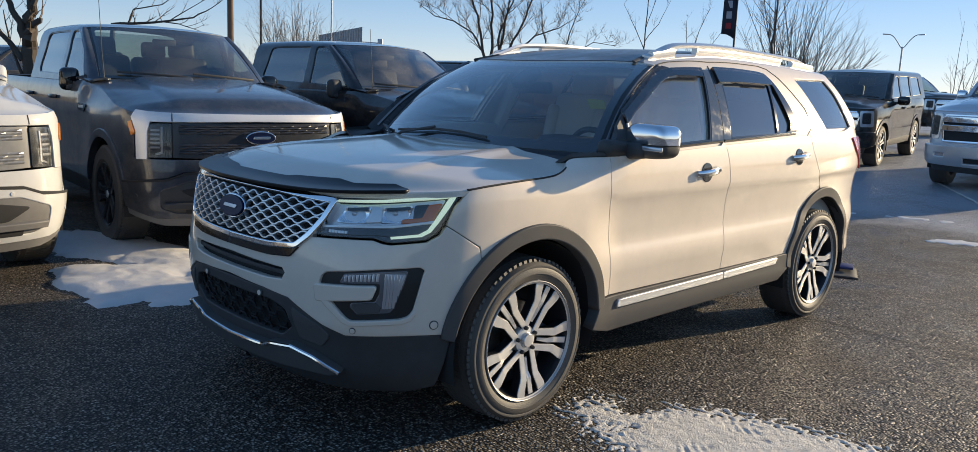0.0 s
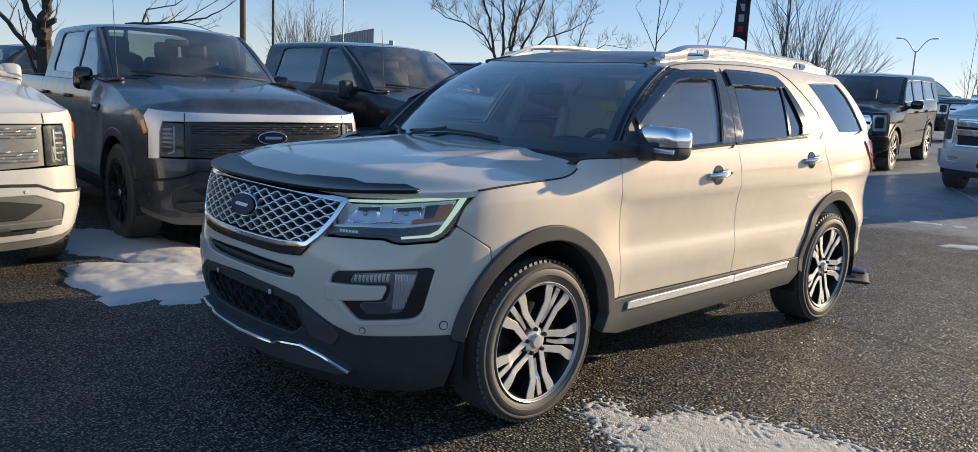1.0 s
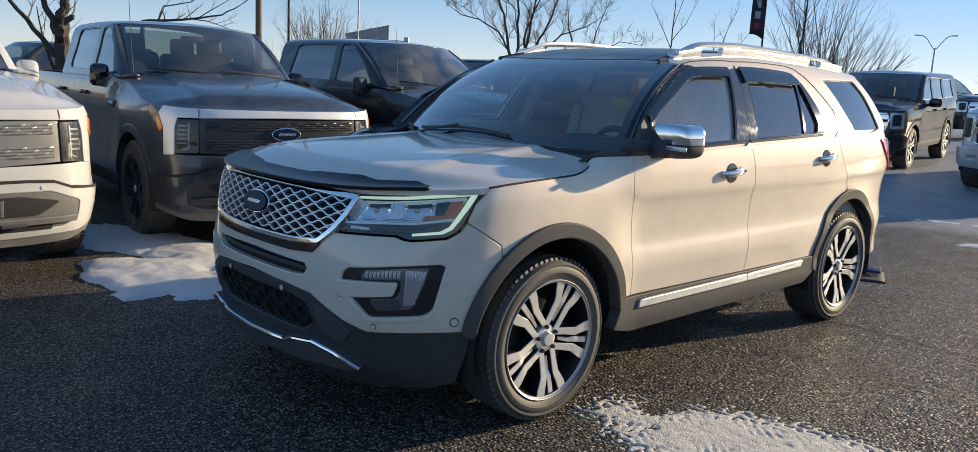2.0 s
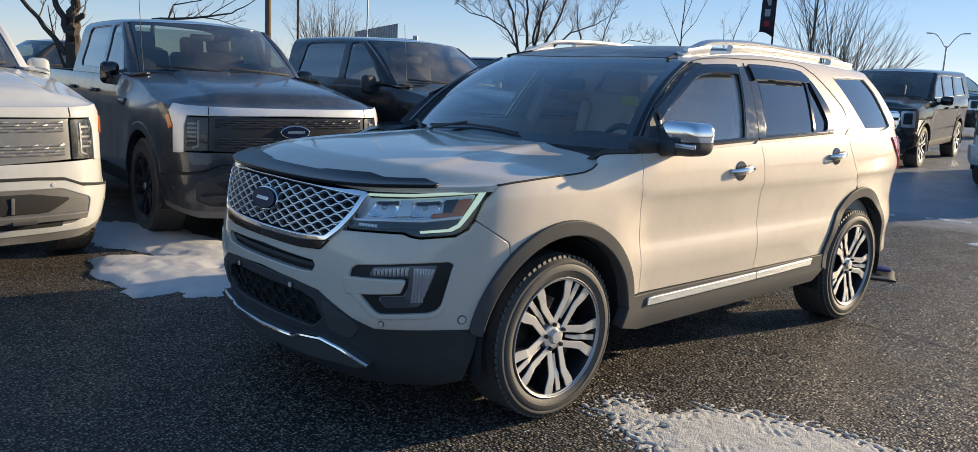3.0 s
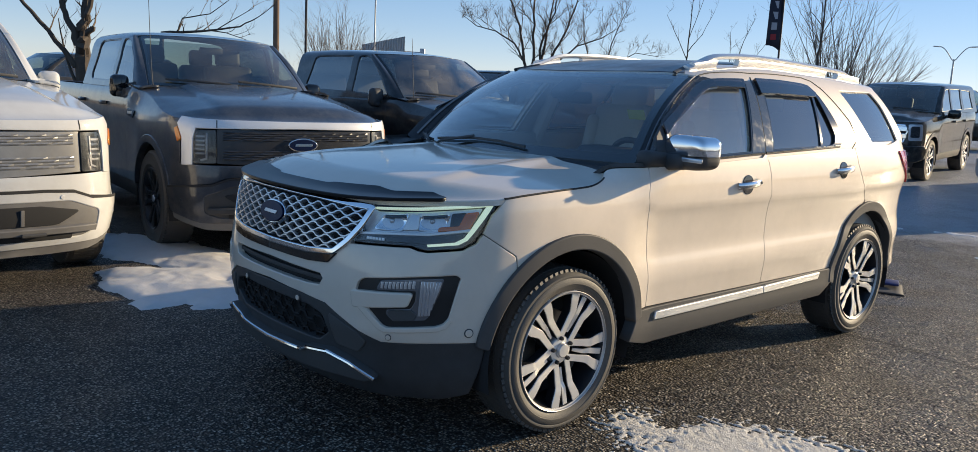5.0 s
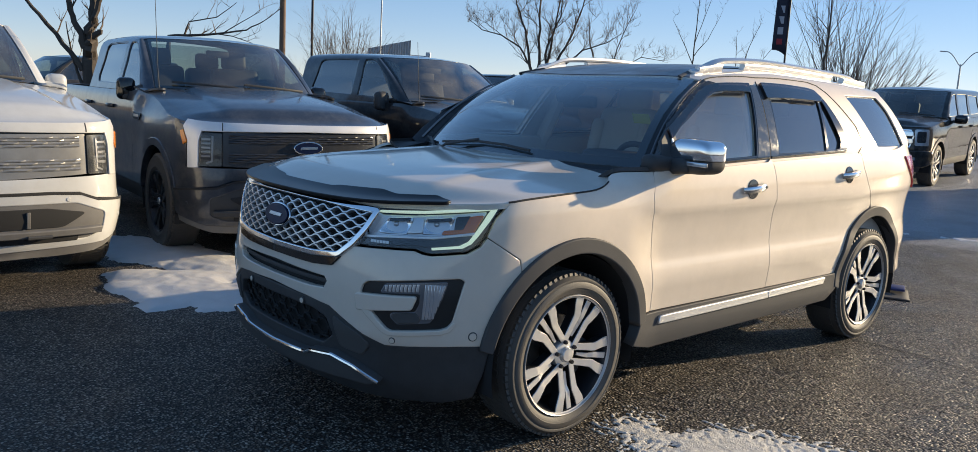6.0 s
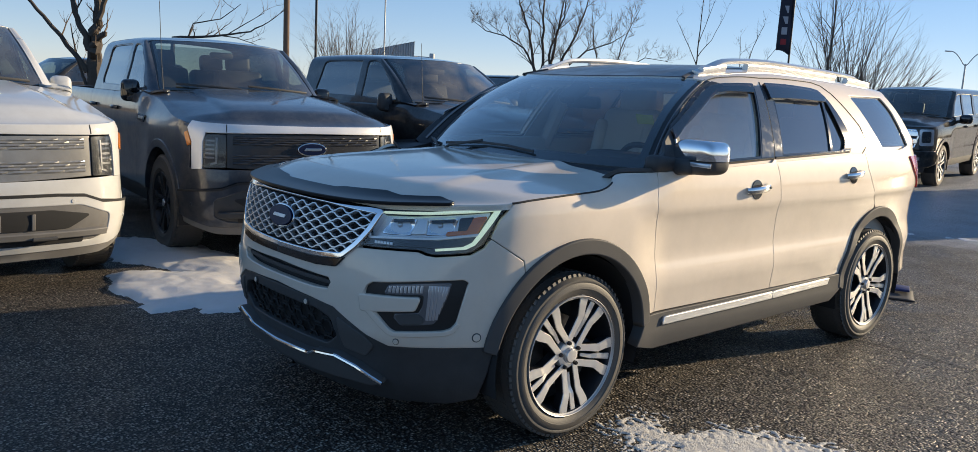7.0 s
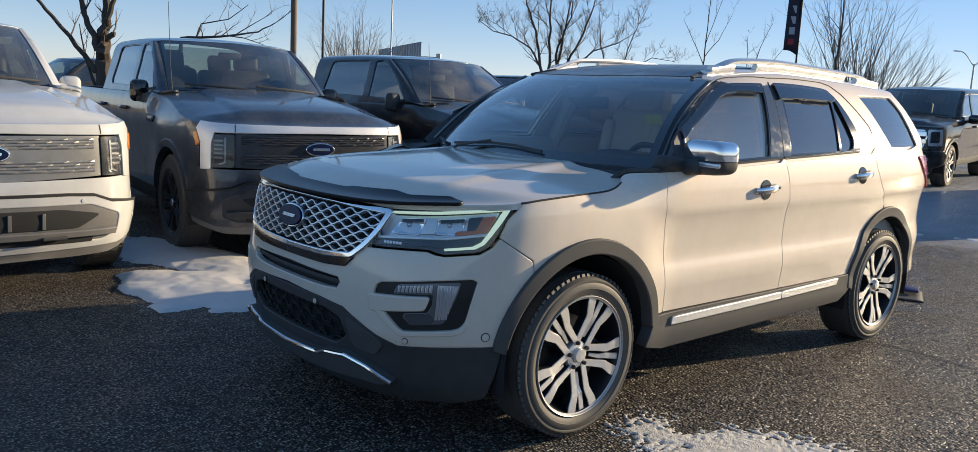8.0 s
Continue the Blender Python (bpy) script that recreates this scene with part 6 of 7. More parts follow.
    mesh_from("rear_glass", vts, fcs, M_TRUCKGLASS if P["bed"] else M_TINT, car).visible_shadow = False

    # windscreen
    def screen(q, s):
        q, s = np.atleast_1d(np.asarray(q, float)), np.atleast_1d(np.asarray(s, float))
        aq = np.abs(q)
        b = np.stack([P["cowl"] - 0.14 * aq**2.4, (by - P.get("screen_in", 0.10)) * q, z1 + 0.005 - 0.01 * aq**2], -1)
        v = VM - aq * (VM - vc)
        t = green(np.array([xfront(float(k)) for k in v]), v)
        t[:, 1] *= np.sign(np.where(q == 0, 1, q))
        Q = b * (1 - s)[:, None] + t * s[:, None]
        bow = np.sin(math.pi * np.clip(s, 0, 1))
        Q[:, 2] += 0.02 * bow
        Q[:, 0] += 0.014 * bow
        return Q
    panel("windscreen", [(-0.97, 0.02), (0.97, 0.02), (0.955, 0.5), (0.95, 0.985), (-0.95, 0.985), (-0.955, 0.5)], screen, P["screen"], car, res=0.08, depth=0.006).visible_shadow = False
    panel("screen_band", [(-1.0, 0.0), (1.0, 0.0), (0.985, 0.5), (0.985, 0.997), (-0.985, 0.997), (-0.985, 0.5)], screen, M_GLOSSBLACK, car,
          holes=[rounded([(-0.95, 0.07), (0.95, 0.07), (0.935, 0.5), (0.925, 0.95), (-0.925, 0.95), (-0.935, 0.5)], 0.04)], res=0.08, lift=-0.008, depth=0.006)

    def pillar(t, s):
        t, s = np.atleast_1d(t), np.atleast_1d(s)
        i_ = screen(0.99 + 0 * s, s)
        xs_ = curve_fn([0, 0.25, 0.62, 1.0], [xa, xa + (xt - xa) * 0.25, xa + (xt - xa) * 0.62, xt - 0.12])(s)
        zs_ = curve_fn([0, 0.25, 0.62, 1.0], [bz - 0.02, bz + (rz - bz) * 0.2, bz + (rz - bz) * 0.52, bz + (rz - bz) * 0.84])(s)
        o_ = green(-xs_, np.array([GV(float(x), float(z)) for x, z in zip(xs_, zs_)]))
        Q = i_ * (1 - t)[:, None] + o_ * t[:, None]
        return Q + np.sin(math.pi * np.clip(t, 0, 1))[:, None] * np.array((0.012, 0.012, 0.012))
    panel("windscreen_pillar", [(0.0, -0.05), (1.0, -0.05), (1.0, 0.5), (1.0, 1.0), (0.0, 1.0), (0.0, 0.5)], lambda a, b: pillar(a, b), paint, car, res=0.15, depth=0.02, edge=0.003, both=True)

    def cowl(q, s):
        q, s = np.atleast_1d(np.asarray(q, float)), np.atleast_1d(np.asarray(s, float))
        a = bonnet(q, 0.985 + 0 * q) + np.array((0.02, 0, -0.03))
        b = screen(q, 0.0 * q)
        return a * (1 - s)[:, None] + b * s[:, None]
    panel("cowl", [(-0.985, 0.0), (0.985, 0.0), (0.985, 1.0), (-0.985, 1.0)], cowl, M_PLASTIC, car, res=0.08, depth=0.02)

    def shoulder(t, s):
        t, s = np.atleast_1d(t), np.atleast_1d(s)
        x = -0.55 + (xd1 - 0.06 + 0.55) * s
        u = np.array([U(float(k)) for k in x])
        o_ = body(u, zedge(u))
        i_ = np.stack([x, by - 0.14 + 0 * s, z1 - 0.01 + 0.01 * s], -1)
        return o_ * (1 - t)[:, None] + i_ * t[:, None] + np.sin(math.pi * np.clip(t, 0, 1))[:, None] * np.array((0, 0, 0.012))
    panel("fender_shoulder", [(0, 0.0), (0, 1.0), (1.0, 1.0), (1.0, 0.0)], lambda a, b: shoulder(a, b), paint, car, res=0.2, depth=0.02, both=True)
    for q0, q1 in ((0.85, 0.05), (-0.05, -0.8)):
        qs = np.linspace(q0, q1, 10)
        W = screen(qs, 0.03 + 0.06 * np.linspace(0, 1, 10)) + np.array((0.012, 0, 0.02))
        bm_part("wiper", ribbon([tuple(p) for p in W], [(0, 0, 1)] * 10, 0.022, 0.012), M_PLASTIC, car)
    # mirrors
    mz = bz + 0.02
    for s in (1, -1):
        if P["bed"]:
            mb = bm_box((0.12, 0.17, 0.21), pose(xd1 - 0.20, s * (by + 0.085), mz, 0, 0, -6 * s), 0.05, 3)
        else:
            mb = bm_box((0.14, 0.24, 0.18), pose(xd1 - 0.16, s * (by + 0.20), mz - 0.02, 0, 0, -6 * s), 0.06, 3)
        mir = bm_part("door_mirror", mb, P.get("mirror", M_GLOSSBLACK), car)
        bm_part("mirror_arm", bm_box((0.09, 0.16, 0.06), pose(xd1 - 0.18, s * (by + 0.05), mz - 0.07), 0.02), M_PLASTIC, mir)
        bm_part("mirror_glass", bm_box((0.006, 0.13, 0.15 if P["bed"] else 0.12), pose(xd1 - (0.263 if P["bed"] else 0.233), s * (by + (0.085 if P["bed"] else 0.20)), mz, 0, 0, -6 * s), 0.004), M_CHROME, mir)
    # inside
    bm_part("chassis", bm_box((abs(xe) + 0.4, 1.3, 0.2), pose((xe + 0.5) / 2, 0, 0.46), 0.04), M_DARK, car)
    bm_part("engine_bay", bm_box((0.95, 1.0, 0.55), pose(0.28, 0, 0.72), 0.05), M_DARK, car)
    bm_part("firewall", bm_box((0.06, 1.7, 0.75), pose(P["cowl"] - 0.05, 0, z1 - 0.47), 0.02), M_DARK, car)
    bm_part("dashboard", bm_box((0.45, 1.56, 0.26), pose(P["cowl"] - 0.32, 0, z1 - 0.14), 0.08, 3), M_TRIM, car)
    bm = bmesh.new()
    tube([(0.185 * math.cos(2 * math.pi * k / 24), 0.185 * math.sin(2 * math.pi * k / 24), 0) for k in range(25)], 0.017, 6, bm, cap=False)
    bmesh.ops.transform(bm, matrix=pose(P["cowl"] - 0.62, 0.42, z1 - 0.06, 0, -65, 0), verts=bm.verts)
    bm_part("steering_wheel", bm, M_TRIM, car)
    for x0 in (P["cowl"] - 1.05, P["cowl"] - 2.0):
        for y0 in (0.42, -0.42):
            st = bm_part("seat", bm_box((0.52, 0.54, 0.18), pose(x0, y0, bz - 0.42), 0.06, 2), M_TRIM, car)
            bm_part("seat_back", bm_box((0.17, 0.54, 0.68), pose(x0 - 0.30, y0, bz - 0.06, 0, -14, 0), 0.06, 3), M_TRIM, st)
            bm_part("headrest", bm_box((0.12, 0.28, 0.20), pose(x0 - 0.39, y0, bz + 0.36, 0, -10, 0), 0.05, 3), M_TRIM, st)
    bm_part("interior_mirror", bm_box((0.05, 0.24, 0.07), pose(xt + 0.02, 0, rz - 0.17), 0.02), M_TRIM, car)
    for s in (1, -1):
        bm_part("door_trim", bm_box((abs(xb) - 0.9, 0.05, 0.6), pose((xb - 0.85) / 2, s * (by - 0.11), bz - 0.33), 0.02), M_TRIM, car)
        for xc in (0.0, -wb):
            bm = bmesh.new()
            rows = []
            for i in range(21):
                a = math.pi * (-0.08 + 1.16 * i / 20)
                rows.append([bm.verts.new((xc + (ar - 0.01) * math.cos(a), s * w, max(0.25, R + (ar - 0.01) * math.sin(a)))) for w in (0.6, 0.985)])
            for i in range(20):
                bm.faces.new((rows[i][0], rows[i][1], rows[i + 1][1], rows[i + 1][0]))
            bm.faces.new([r[0] for r in rows])
            bm_part("wheel_well", bm, M_DARK, car)
    if P["bed"]:
        bm_part("bed_floor", bm_box((abs(xe - xb) - 0.1, 1.7, 0.08), pose((xe + xb) / 2, 0, 0.75), 0.02), M_PLASTIC, car)
        bm_part("bed_head", bm_box((0.06, 1.8, 0.65), pose(xb - 0.12, 0, bz - 0.34), 0.02), paint, car)
    build_wheel(car, "", R=R, rim_r=P.get("rim", 0.255), width=0.27, mat_face=P["rim_mat"], y_out=P["plan"][P.get("widest", 5)][1] - 0.015, places=((0.0, 1, 10), (-wb, 1, 33), (0.0, -1, 20), (-wb, -1, 0)))
    P["face"](car, body, u_c, U, P)
    return car


def electric_face(car, body, uc, U, P):
    """Flush nose: a light bar that turns down at both ends, dark lamps, faceted blank grille."""
    paint, z0 = P["paint"], P["hood_front"]
    e = uc - 0.02
    zt, zb = z0 - 0.008, z0 - 0.365
    full = lambda pts: [(-a, b) for a, b in pts[:0:-1]] + pts
    bar = full([(0, zt), (e - 0.34, zt + 0.004), (e - 0.12, zt + 0.012), (e - 0.01, zt + 0.022), (e + 0.018, zt - 0.03), (e - 0.035, zt - 0.14), (e - 0.04, zb + 0.0), (e - 0.14, zb + 0.005), (e - 0.14, zt - 0.14), (e - 0.165, zt - 0.058), (0, zt - 0.048)])
    panel("light_bar", bar, body, P["bar"], car, res=0.05, lift=0.010, depth=0.04, edge=0.006, label="pale light bar that frames the nose")
    grl = full([(0, zt - 0.066), (e - 0.345, zt - 0.066), (e - 0.345, zb + 0.02), (0, zb - 0.01)])
    blank = panel("grille_panel", grl, body, P["facet"], car, res=0.06, lift=-0.012, depth=0.02, edge=0.004, label="closed faceted grille panel")
    for z_lo, z_hi in ((zt - 0.155, zt - 0.082), (zb + 0.045, zb + 0.125)):
        for s in (1, -1):
            bm = bmesh.new()
            us = np.arange(0.0, e - 0.36, 0.035)
            rows = 4
            for j in range(rows):
                lv = [z_lo + (z_hi - z_lo) * (j + k) / rows for k in (0.0, 0.45, 1.0)]
                ring = []
                for i, u in enumerate(us):
                    w_ = ((u / 0.175 + 0.37 * j) % 1.0)
                    hs = (0.0, 0.011 * (w_ / 0.75 if w_ < 0.75 else (1 - w_) / 0.25), 0.002)
                    uu = np.array([u] * 3) * s
                    Q = body(uu, np.array(lv))
                    N = surf_normals(body, uu, np.array(lv))
                    ring.append([bm.verts.new(tuple(q + n_ * (h_ - 0.008))) for q, n_, h_ in zip(Q, N, hs)])
                for r0, r1 in zip(ring, ring[1:]):
                    for k in range(2):
                        vv = (r0[k], r1[k], r1[k + 1], r0[k + 1])
                        bm.faces.new(vv if s > 0 else vv[::-1])
            bm_part("grille_texture", bm, P["facet"], blank, smooth=False)
    for s in (1, -1):
        poly = [(e - 0.335, zt - 0.075), (e - 0.175, zt - 0.075), (e - 0.148, zt - 0.14), (e - 0.148, zb + 0.015), (e - 0.335, zb + 0.02)]
        lamp = panel("headlamp", [(s * a, b) for a, b in rounded(poly, 0.012)], body, M_LAMPDARK, car, res=0.05, lift=-0.004, depth=0.02, label="dark vertical headlamp")
        for k in range(5):
            zz = zt - 0.125 - 0.034 * k
            panel("lamp_vane", [(s * a, b) for a, b in [(e - 0.240, zz - 0.006), (e - 0.168, zz - 0.006), (e - 0.168, zz + 0.005), (e - 0.240, zz + 0.005)]], body, M_FOGHOUSE if k % 2 else M_SATINDARK, lamp, res=0.03, lift=-0.002, depth=0.008, edge=0.004)
        panel("lens", [(s * a, b) for a, b in shrink(ccw(rounded(poly, 0.012)), 0.004)], body, M_LENS, lamp, res=0.05, lift=0.006, depth=0.008, edge=0.003).visible_shadow = False
        panel("lamp_strip", [(s * a, b) for a, b in [(e - 0.262, zt - 0.10), (e - 0.252, zt - 0.10), (e - 0.252, zb + 0.06), (e - 0.21, zb + 0.045), (e - 0.21, zb + 0.037), (e - 0.262, zb + 0.052)]], body, M_SATINDARK, lamp, res=0.03, lift=0.002, depth=0.008)
        panel("side_marker", [(s * a, b) for a, b in [(e + 0.012, zt - 0.060), (e + 0.044, zt - 0.072), (e + 0.004, zt - 0.175), (e - 0.026, zt - 0.150)]], body, M_ORANGE, lamp, res=0.03, lift=0.016, depth=0.02, label="amber side marker")
    ell = [(0.125 * math.cos(2 * math.pi * k / 36), zt - 0.185 + 0.052 * math.sin(2 * math.pi * k / 36)) for k in range(36)]
    bd = panel("badge", ell, body, M_CHROME, car, lift=0.012, res=0.04, depth=0.03, edge=0.006, label="blue oval badge with chrome rim")
    panel("badge_field", shrink(ccw(ell), 0.014), body, M_BLUE, bd, lift=0.018, res=0.04, depth=0.006, edge=0.003)
    panel("badge_mark", rounded([(-0.075, zt - 0.195), (0.075, zt - 0.195), (0.082, zt - 0.175), (-0.068, zt - 0.175)], 0.008), body, M_CHROME, bd, lift=0.021, res=0.04, depth=0.003, edge=0.002)
    for s in (1, -1):
        panel("bar_seam", [(s * a, b) for a, b in [(e - 0.345, zt + 0.004), (e - 0.338, zt + 0.004), (e - 0.338, zt - 0.055), (e - 0.345, zt - 0.055)]], body, M_DARK, car, res=0.03, lift=0.0115, depth=0.006, edge=0.001)
        ub = U(-0.60)
        plate = panel("fender_badge", [(s * a, b) for a, b in rounded([(ub - 0.10, 1.150), (ub + 0.11, 1.165), (ub + 0.11, 1.105), (ub - 0.07, 1.090)], 0.012)], body, M_GLOSSBLACK, car, res=0.04, lift=0.008, depth=0.012, edge=0.003, label="black fender badge with bright print")
        for k in range(5):
            a0 = ub - 0.05 + 0.028 * k
            panel("badge_bar", [(s * a, b) for a, b in [(a0, 1.118), (a0 + 0.018, 1.119), (a0 + 0.018, 1.143), (a0, 1.142)]], body, M_SATIN, plate, res=0.03, lift=0.011, depth=0.003, edge=0.001)
    # nose panel under the grille
    nose = full([(0, zb - 0.015), (e - 0.15, zb - 0.0), (e, zb), (e + 0.02, zb + 0.05), (uc + 0.04, P["lamp_z"] - 0.03), (U(P["R"] + 0.09), 0.62), (U(P["R"] + 0.09) - 0.02, 0.60), (e - 0.30, 0.645), (e - 0.42, 0.69), (e - 0.60, 0.70), (0, 0.70)])
    panel("nose_panel", nose, body, paint, car, res=0.07, lift=0.0, depth=0.03, edge=0.006)
    bmp = full([(0, 0.68), (e - 0.60, 0.68), (e - 0.43, 0.668), (e - 0.30, 0.62), (U(P["R"] + 0.10) - 0.02, 0.59), (U(P["R"] + 0.10), 0.40), (e - 0.2, 0.33), (0, 0.31)])
    seam = [(0, 0.694), (e - 0.60, 0.694), (e - 0.425, 0.683), (e - 0.30, 0.636), (U(P["R"] + 0.10) - 0.02, 0.604)]
    panel("bumper_gap", [(-a, b) for a, b in seam[:0:-1]] + seam + [(a, b - 0.014) for a, b in seam[::-1]] + [(-a, b - 0.014) for a, b in seam[1:]], body, M_DARK, car, res=0.07, lift=0.029, depth=0.01, edge=0.002)
    ins = rounded([(0.60, 0.625), (0.82, 0.545), (0.82, 0.40), (0.70, 0.36), (-0.70, 0.36), (-0.82, 0.40), (-0.82, 0.545), (-0.60, 0.625)], 0.03)
    bumper = panel("front_bumper", bmp, body, paint, car, holes=[ins], res=0.07, lift=0.026, depth=0.08, edge=0.012)
    panel("bumper_insert", shrink(ccw(ins), -0.01), body, P["insert"], car, res=0.08, lift=0.02, depth=0.03)
    panel("insert_opening", rounded([(0.42, 0.585), (0.66, 0.545), (0.52, 0.465), (-0.52, 0.465), (-0.66, 0.545), (-0.42, 0.585)], 0.02), body, M_DARK, car, res=0.1, lift=0.026, depth=0.01)
    for u0 in (-0.30, -0.10, 0.10, 0.30):
        panel("insert_bar", [(u0 - 0.008, 0.568), (u0 + 0.008, 0.568), (u0 + 0.008, 0.47), (u0 - 0.008, 0.47)], body, P["insert"], car, res=0.1, lift=0.036, depth=0.012, edge=0.003)
    panel("insert_shade", rounded([(0.62, 0.405), (0.62, 0.365), (-0.62, 0.365), (-0.62, 0.405)], 0.01), body, M_DARK, car, res=0.1, lift=0.03, depth=0.01)
    panel("insert_ledge", [(0.78, 0.445), (0.78, 0.415), (-0.78, 0.415), (-0.78, 0.445)], body, P["insert"], car, res=0.1, lift=0.055, depth=0.04, edge=0.01)
    for s in (1, -1):
        Q = body(np.array([0.30 * s, 0.44 * s]), np.array([0.40, 0.40])) + np.array((0.07, 0, 0))
        bm_part("tow_hook", tube([tuple(Q[0] - np.array((0.08, 0, 0))), tuple(Q[0]), tuple(Q[1]), tuple(Q[1] - np.array((0.08, 0, 0)))], 0.014, 8), M_PLASTIC, bumper)
        for u0, zz in ((0.55, 0.642), (e - 0.05, 0.50)):
            ring = [(s * (u0 + 0.011 * math.cos(2 * math.pi * k / 14)), zz + 0.011 * math.sin(2 * math.pi * k / 14)) for k in range(14)]
            panel("parking_sensor", ring, body, paint, bumper, res=0.03, lift=0.030, depth=0.01, edge=0.003)
    panel("valance", full([(0, 0.34), (e - 0.2, 0.35), (U(P["R"] + 0.12), 0.42), (U(P["R"] + 0.12), 0.34), (e - 0.25, 0.26), (0, 0.24)]), body, M_VALANCE, car, res=0.1, lift=0.02, depth=0.04)


def barred_face(car, body, uc, U, P):
    """Chrome twin-bar grille and a chrome bumper."""
    paint, z0 = P["paint"], P["hood_front"]
    e = uc - 0.02
    full = lambda pts: [(-a, b) for a, b in pts[:0:-1]] + pts
    panel("nose_panel", full([(0, z0 - 0.005), (e, z0 - 0.005), (uc + 0.04, P["lamp_z"] - 0.03), (U(P["R"] + 0.09), 0.66), (e - 0.2, 0.70), (0, 0.70)]), body, paint, car, res=0.08, depth=0.03)
    gp = full([(0, z0 - 0.05), (e - 0.36, z0 - 0.06), (e - 0.30, z0 - 0.18), (e - 0.36, 0.76), (0, 0.755)])
    panel("grille_panel", gp, body, M_DARK, car, res=0.08, lift=0.012, depth=0.03, edge=0.008)
    for zz in (z0 - 0.135, z0 - 0.27):
        panel("grille_bar", rounded(full([(0, zz + 0.045), (e - 0.33, zz + 0.040), (e - 0.32, zz - 0.035), (0, zz - 0.04)]), 0.02), body, P["bar"], car, res=0.08, lift=0.05, depth=0.05, edge=0.012, label="broad chrome grille bar")
    panel("grille_surround", gp, body, P["bar"], car, holes=[shrink(ccw(gp), 0.035)], res=0.06, lift=0.03, depth=0.04, edge=0.008)
    for s in (1, -1):
        panel("headlamp", [(s * a, b) for a, b in rounded([(e - 0.29, z0 - 0.05), (e + 0.02, z0 - 0.05), (e + 0.03, 0.80), (e - 0.27, 0.80)], 0.03)], body, M_CLEARRIB, car, res=0.06, lift=0.012, depth=0.03, label="clear rectangular headlamp")
        panel("lamp_core", [(s * a, b) for a, b in rounded([(e - 0.24, z0 - 0.09), (e - 0.05, z0 - 0.09), (e - 0.05, 0.86), (e - 0.24, 0.86)], 0.03)], body, M_LAMPDARK, car, res=0.06, lift=0.016, depth=0.01)
    ins = rounded([(0.36, 0.54), (0.36, 0.44), (-0.36, 0.44), (-0.36, 0.54)], 0.02)
    fg = [rounded([(s * 0.62, 0.60), (s * 0.80, 0.60), (s * 0.80, 0.52), (s * 0.62, 0.52)], 0.02) for s in (1, -1)]
    panel("front_bumper", full([(0, 0.70), (e + 0.02, 0.69), (U(P["R"] + 0.12), 0.62), (U(P["R"] + 0.12), 0.48), (e - 0.1, 0.42), (0, 0.40)]), body, P["bumper"], car, holes=[ccw(ins)] + [ccw(f) for f in fg], res=0.08, lift=0.06, depth=0.09, edge=0.015)
    panel("bumper_back", full([(0, 0.66), (e - 0.05, 0.64), (e - 0.1, 0.44), (0, 0.42)]), body, M_DARK, car, res=0.15, lift=0.03, depth=0.01)
    for f in fg:
        panel("fog_lamp", shrink(ccw(f), 0.02), body, M_CLEARRIB, car, res=0.05, lift=0.04, depth=0.02)
    panel("valance", full([(0, 0.42), (e - 0.1, 0.44), (e - 0.1, 0.30), (0, 0.28)]), body, M_PLASTIC, car, res=0.15, lift=0.01, depth=0.04)


PICKUP = dict(bed=True, widest=6, wb=3.69, R=0.42, rim=0.265, hood_front=1.150, hood_rear=1.38, belt=1.345, belt_y=0.905, roof=1.925, cowl=-0.66, ws_top=-1.42, cab_end=-3.10, end=-4.95,
              corner=0.62, lamp_z=0.80, doors=(-0.86, -1.80, -2.85), handle=None,
              plan=[(0.95, 0), (0.947, 0.2), (0.928, 0.42), (0.865, 0.72), (0.735, 0.90), (0.51, 0.985), (0, 1.005), (-1, 1.005), (-3, 1.005), (-4.7, 1.0), (-4.93, 0.93), (-4.96, 0.7), (-4.96, 0)],
              windows=[[(-0.98, 1.385), (-1.735, 1.395), (-1.755, 1.835), (-1.62, 1.845), (-1.46, 1.80), (-1.22, 1.60)],
                       [(-1.855, 1.397), (-2.76, 1.405), (-2.82, 1.46), (-2.74, 1.81), (-2.66, 1.835), (-1.865, 1.840)]])


def variant(**kw):
    d = dict(PICKUP)
    d.update(kw)
    if d.get("handle") is None:
        d.pop("handle", None)
    return d


grey = vehicle("pickup_truck", "dark grey electric pickup truck with silver light bar and black wheels", "truck", pose(-0.945, -3.86, 0, 0, 0, 85.2),
               variant(paint=M_GREY, bar=M_BAR, facet=M_GRILLEDARK, insert=M_PLASTIC, face=electric_face, screen=M_TRUCKGLASS, side_glass=[M_TRUCKGLASS, M_TINT], rim_mat=M_ALLOYDARK, arch=M_GREY))
bm_part("whip_antenna", tube([(-0.60, -0.80, 1.34), (-0.66, -0.80, 1.60), (-0.72, -0.80, 2.20)], [0.006, 0.004, 0.003], 6), M_PLASTIC, grey)
white = vehicle("pickup_truck", "white electric pickup truck with grey faceted grille", "truck", pose(1.635, -3.60, 0, 0, 0, 90),
                variant(paint=M_WHITE, bar=M_WHITE, facet=M_GRILLEGREY, insert=M_VALANCE, face=electric_face, screen=M_TRUCKGLASS, side_glass=[M_TRUCKGLASS, M_TINT], rim_mat=M_ALLOYDARK, mirror=M_WHITE))
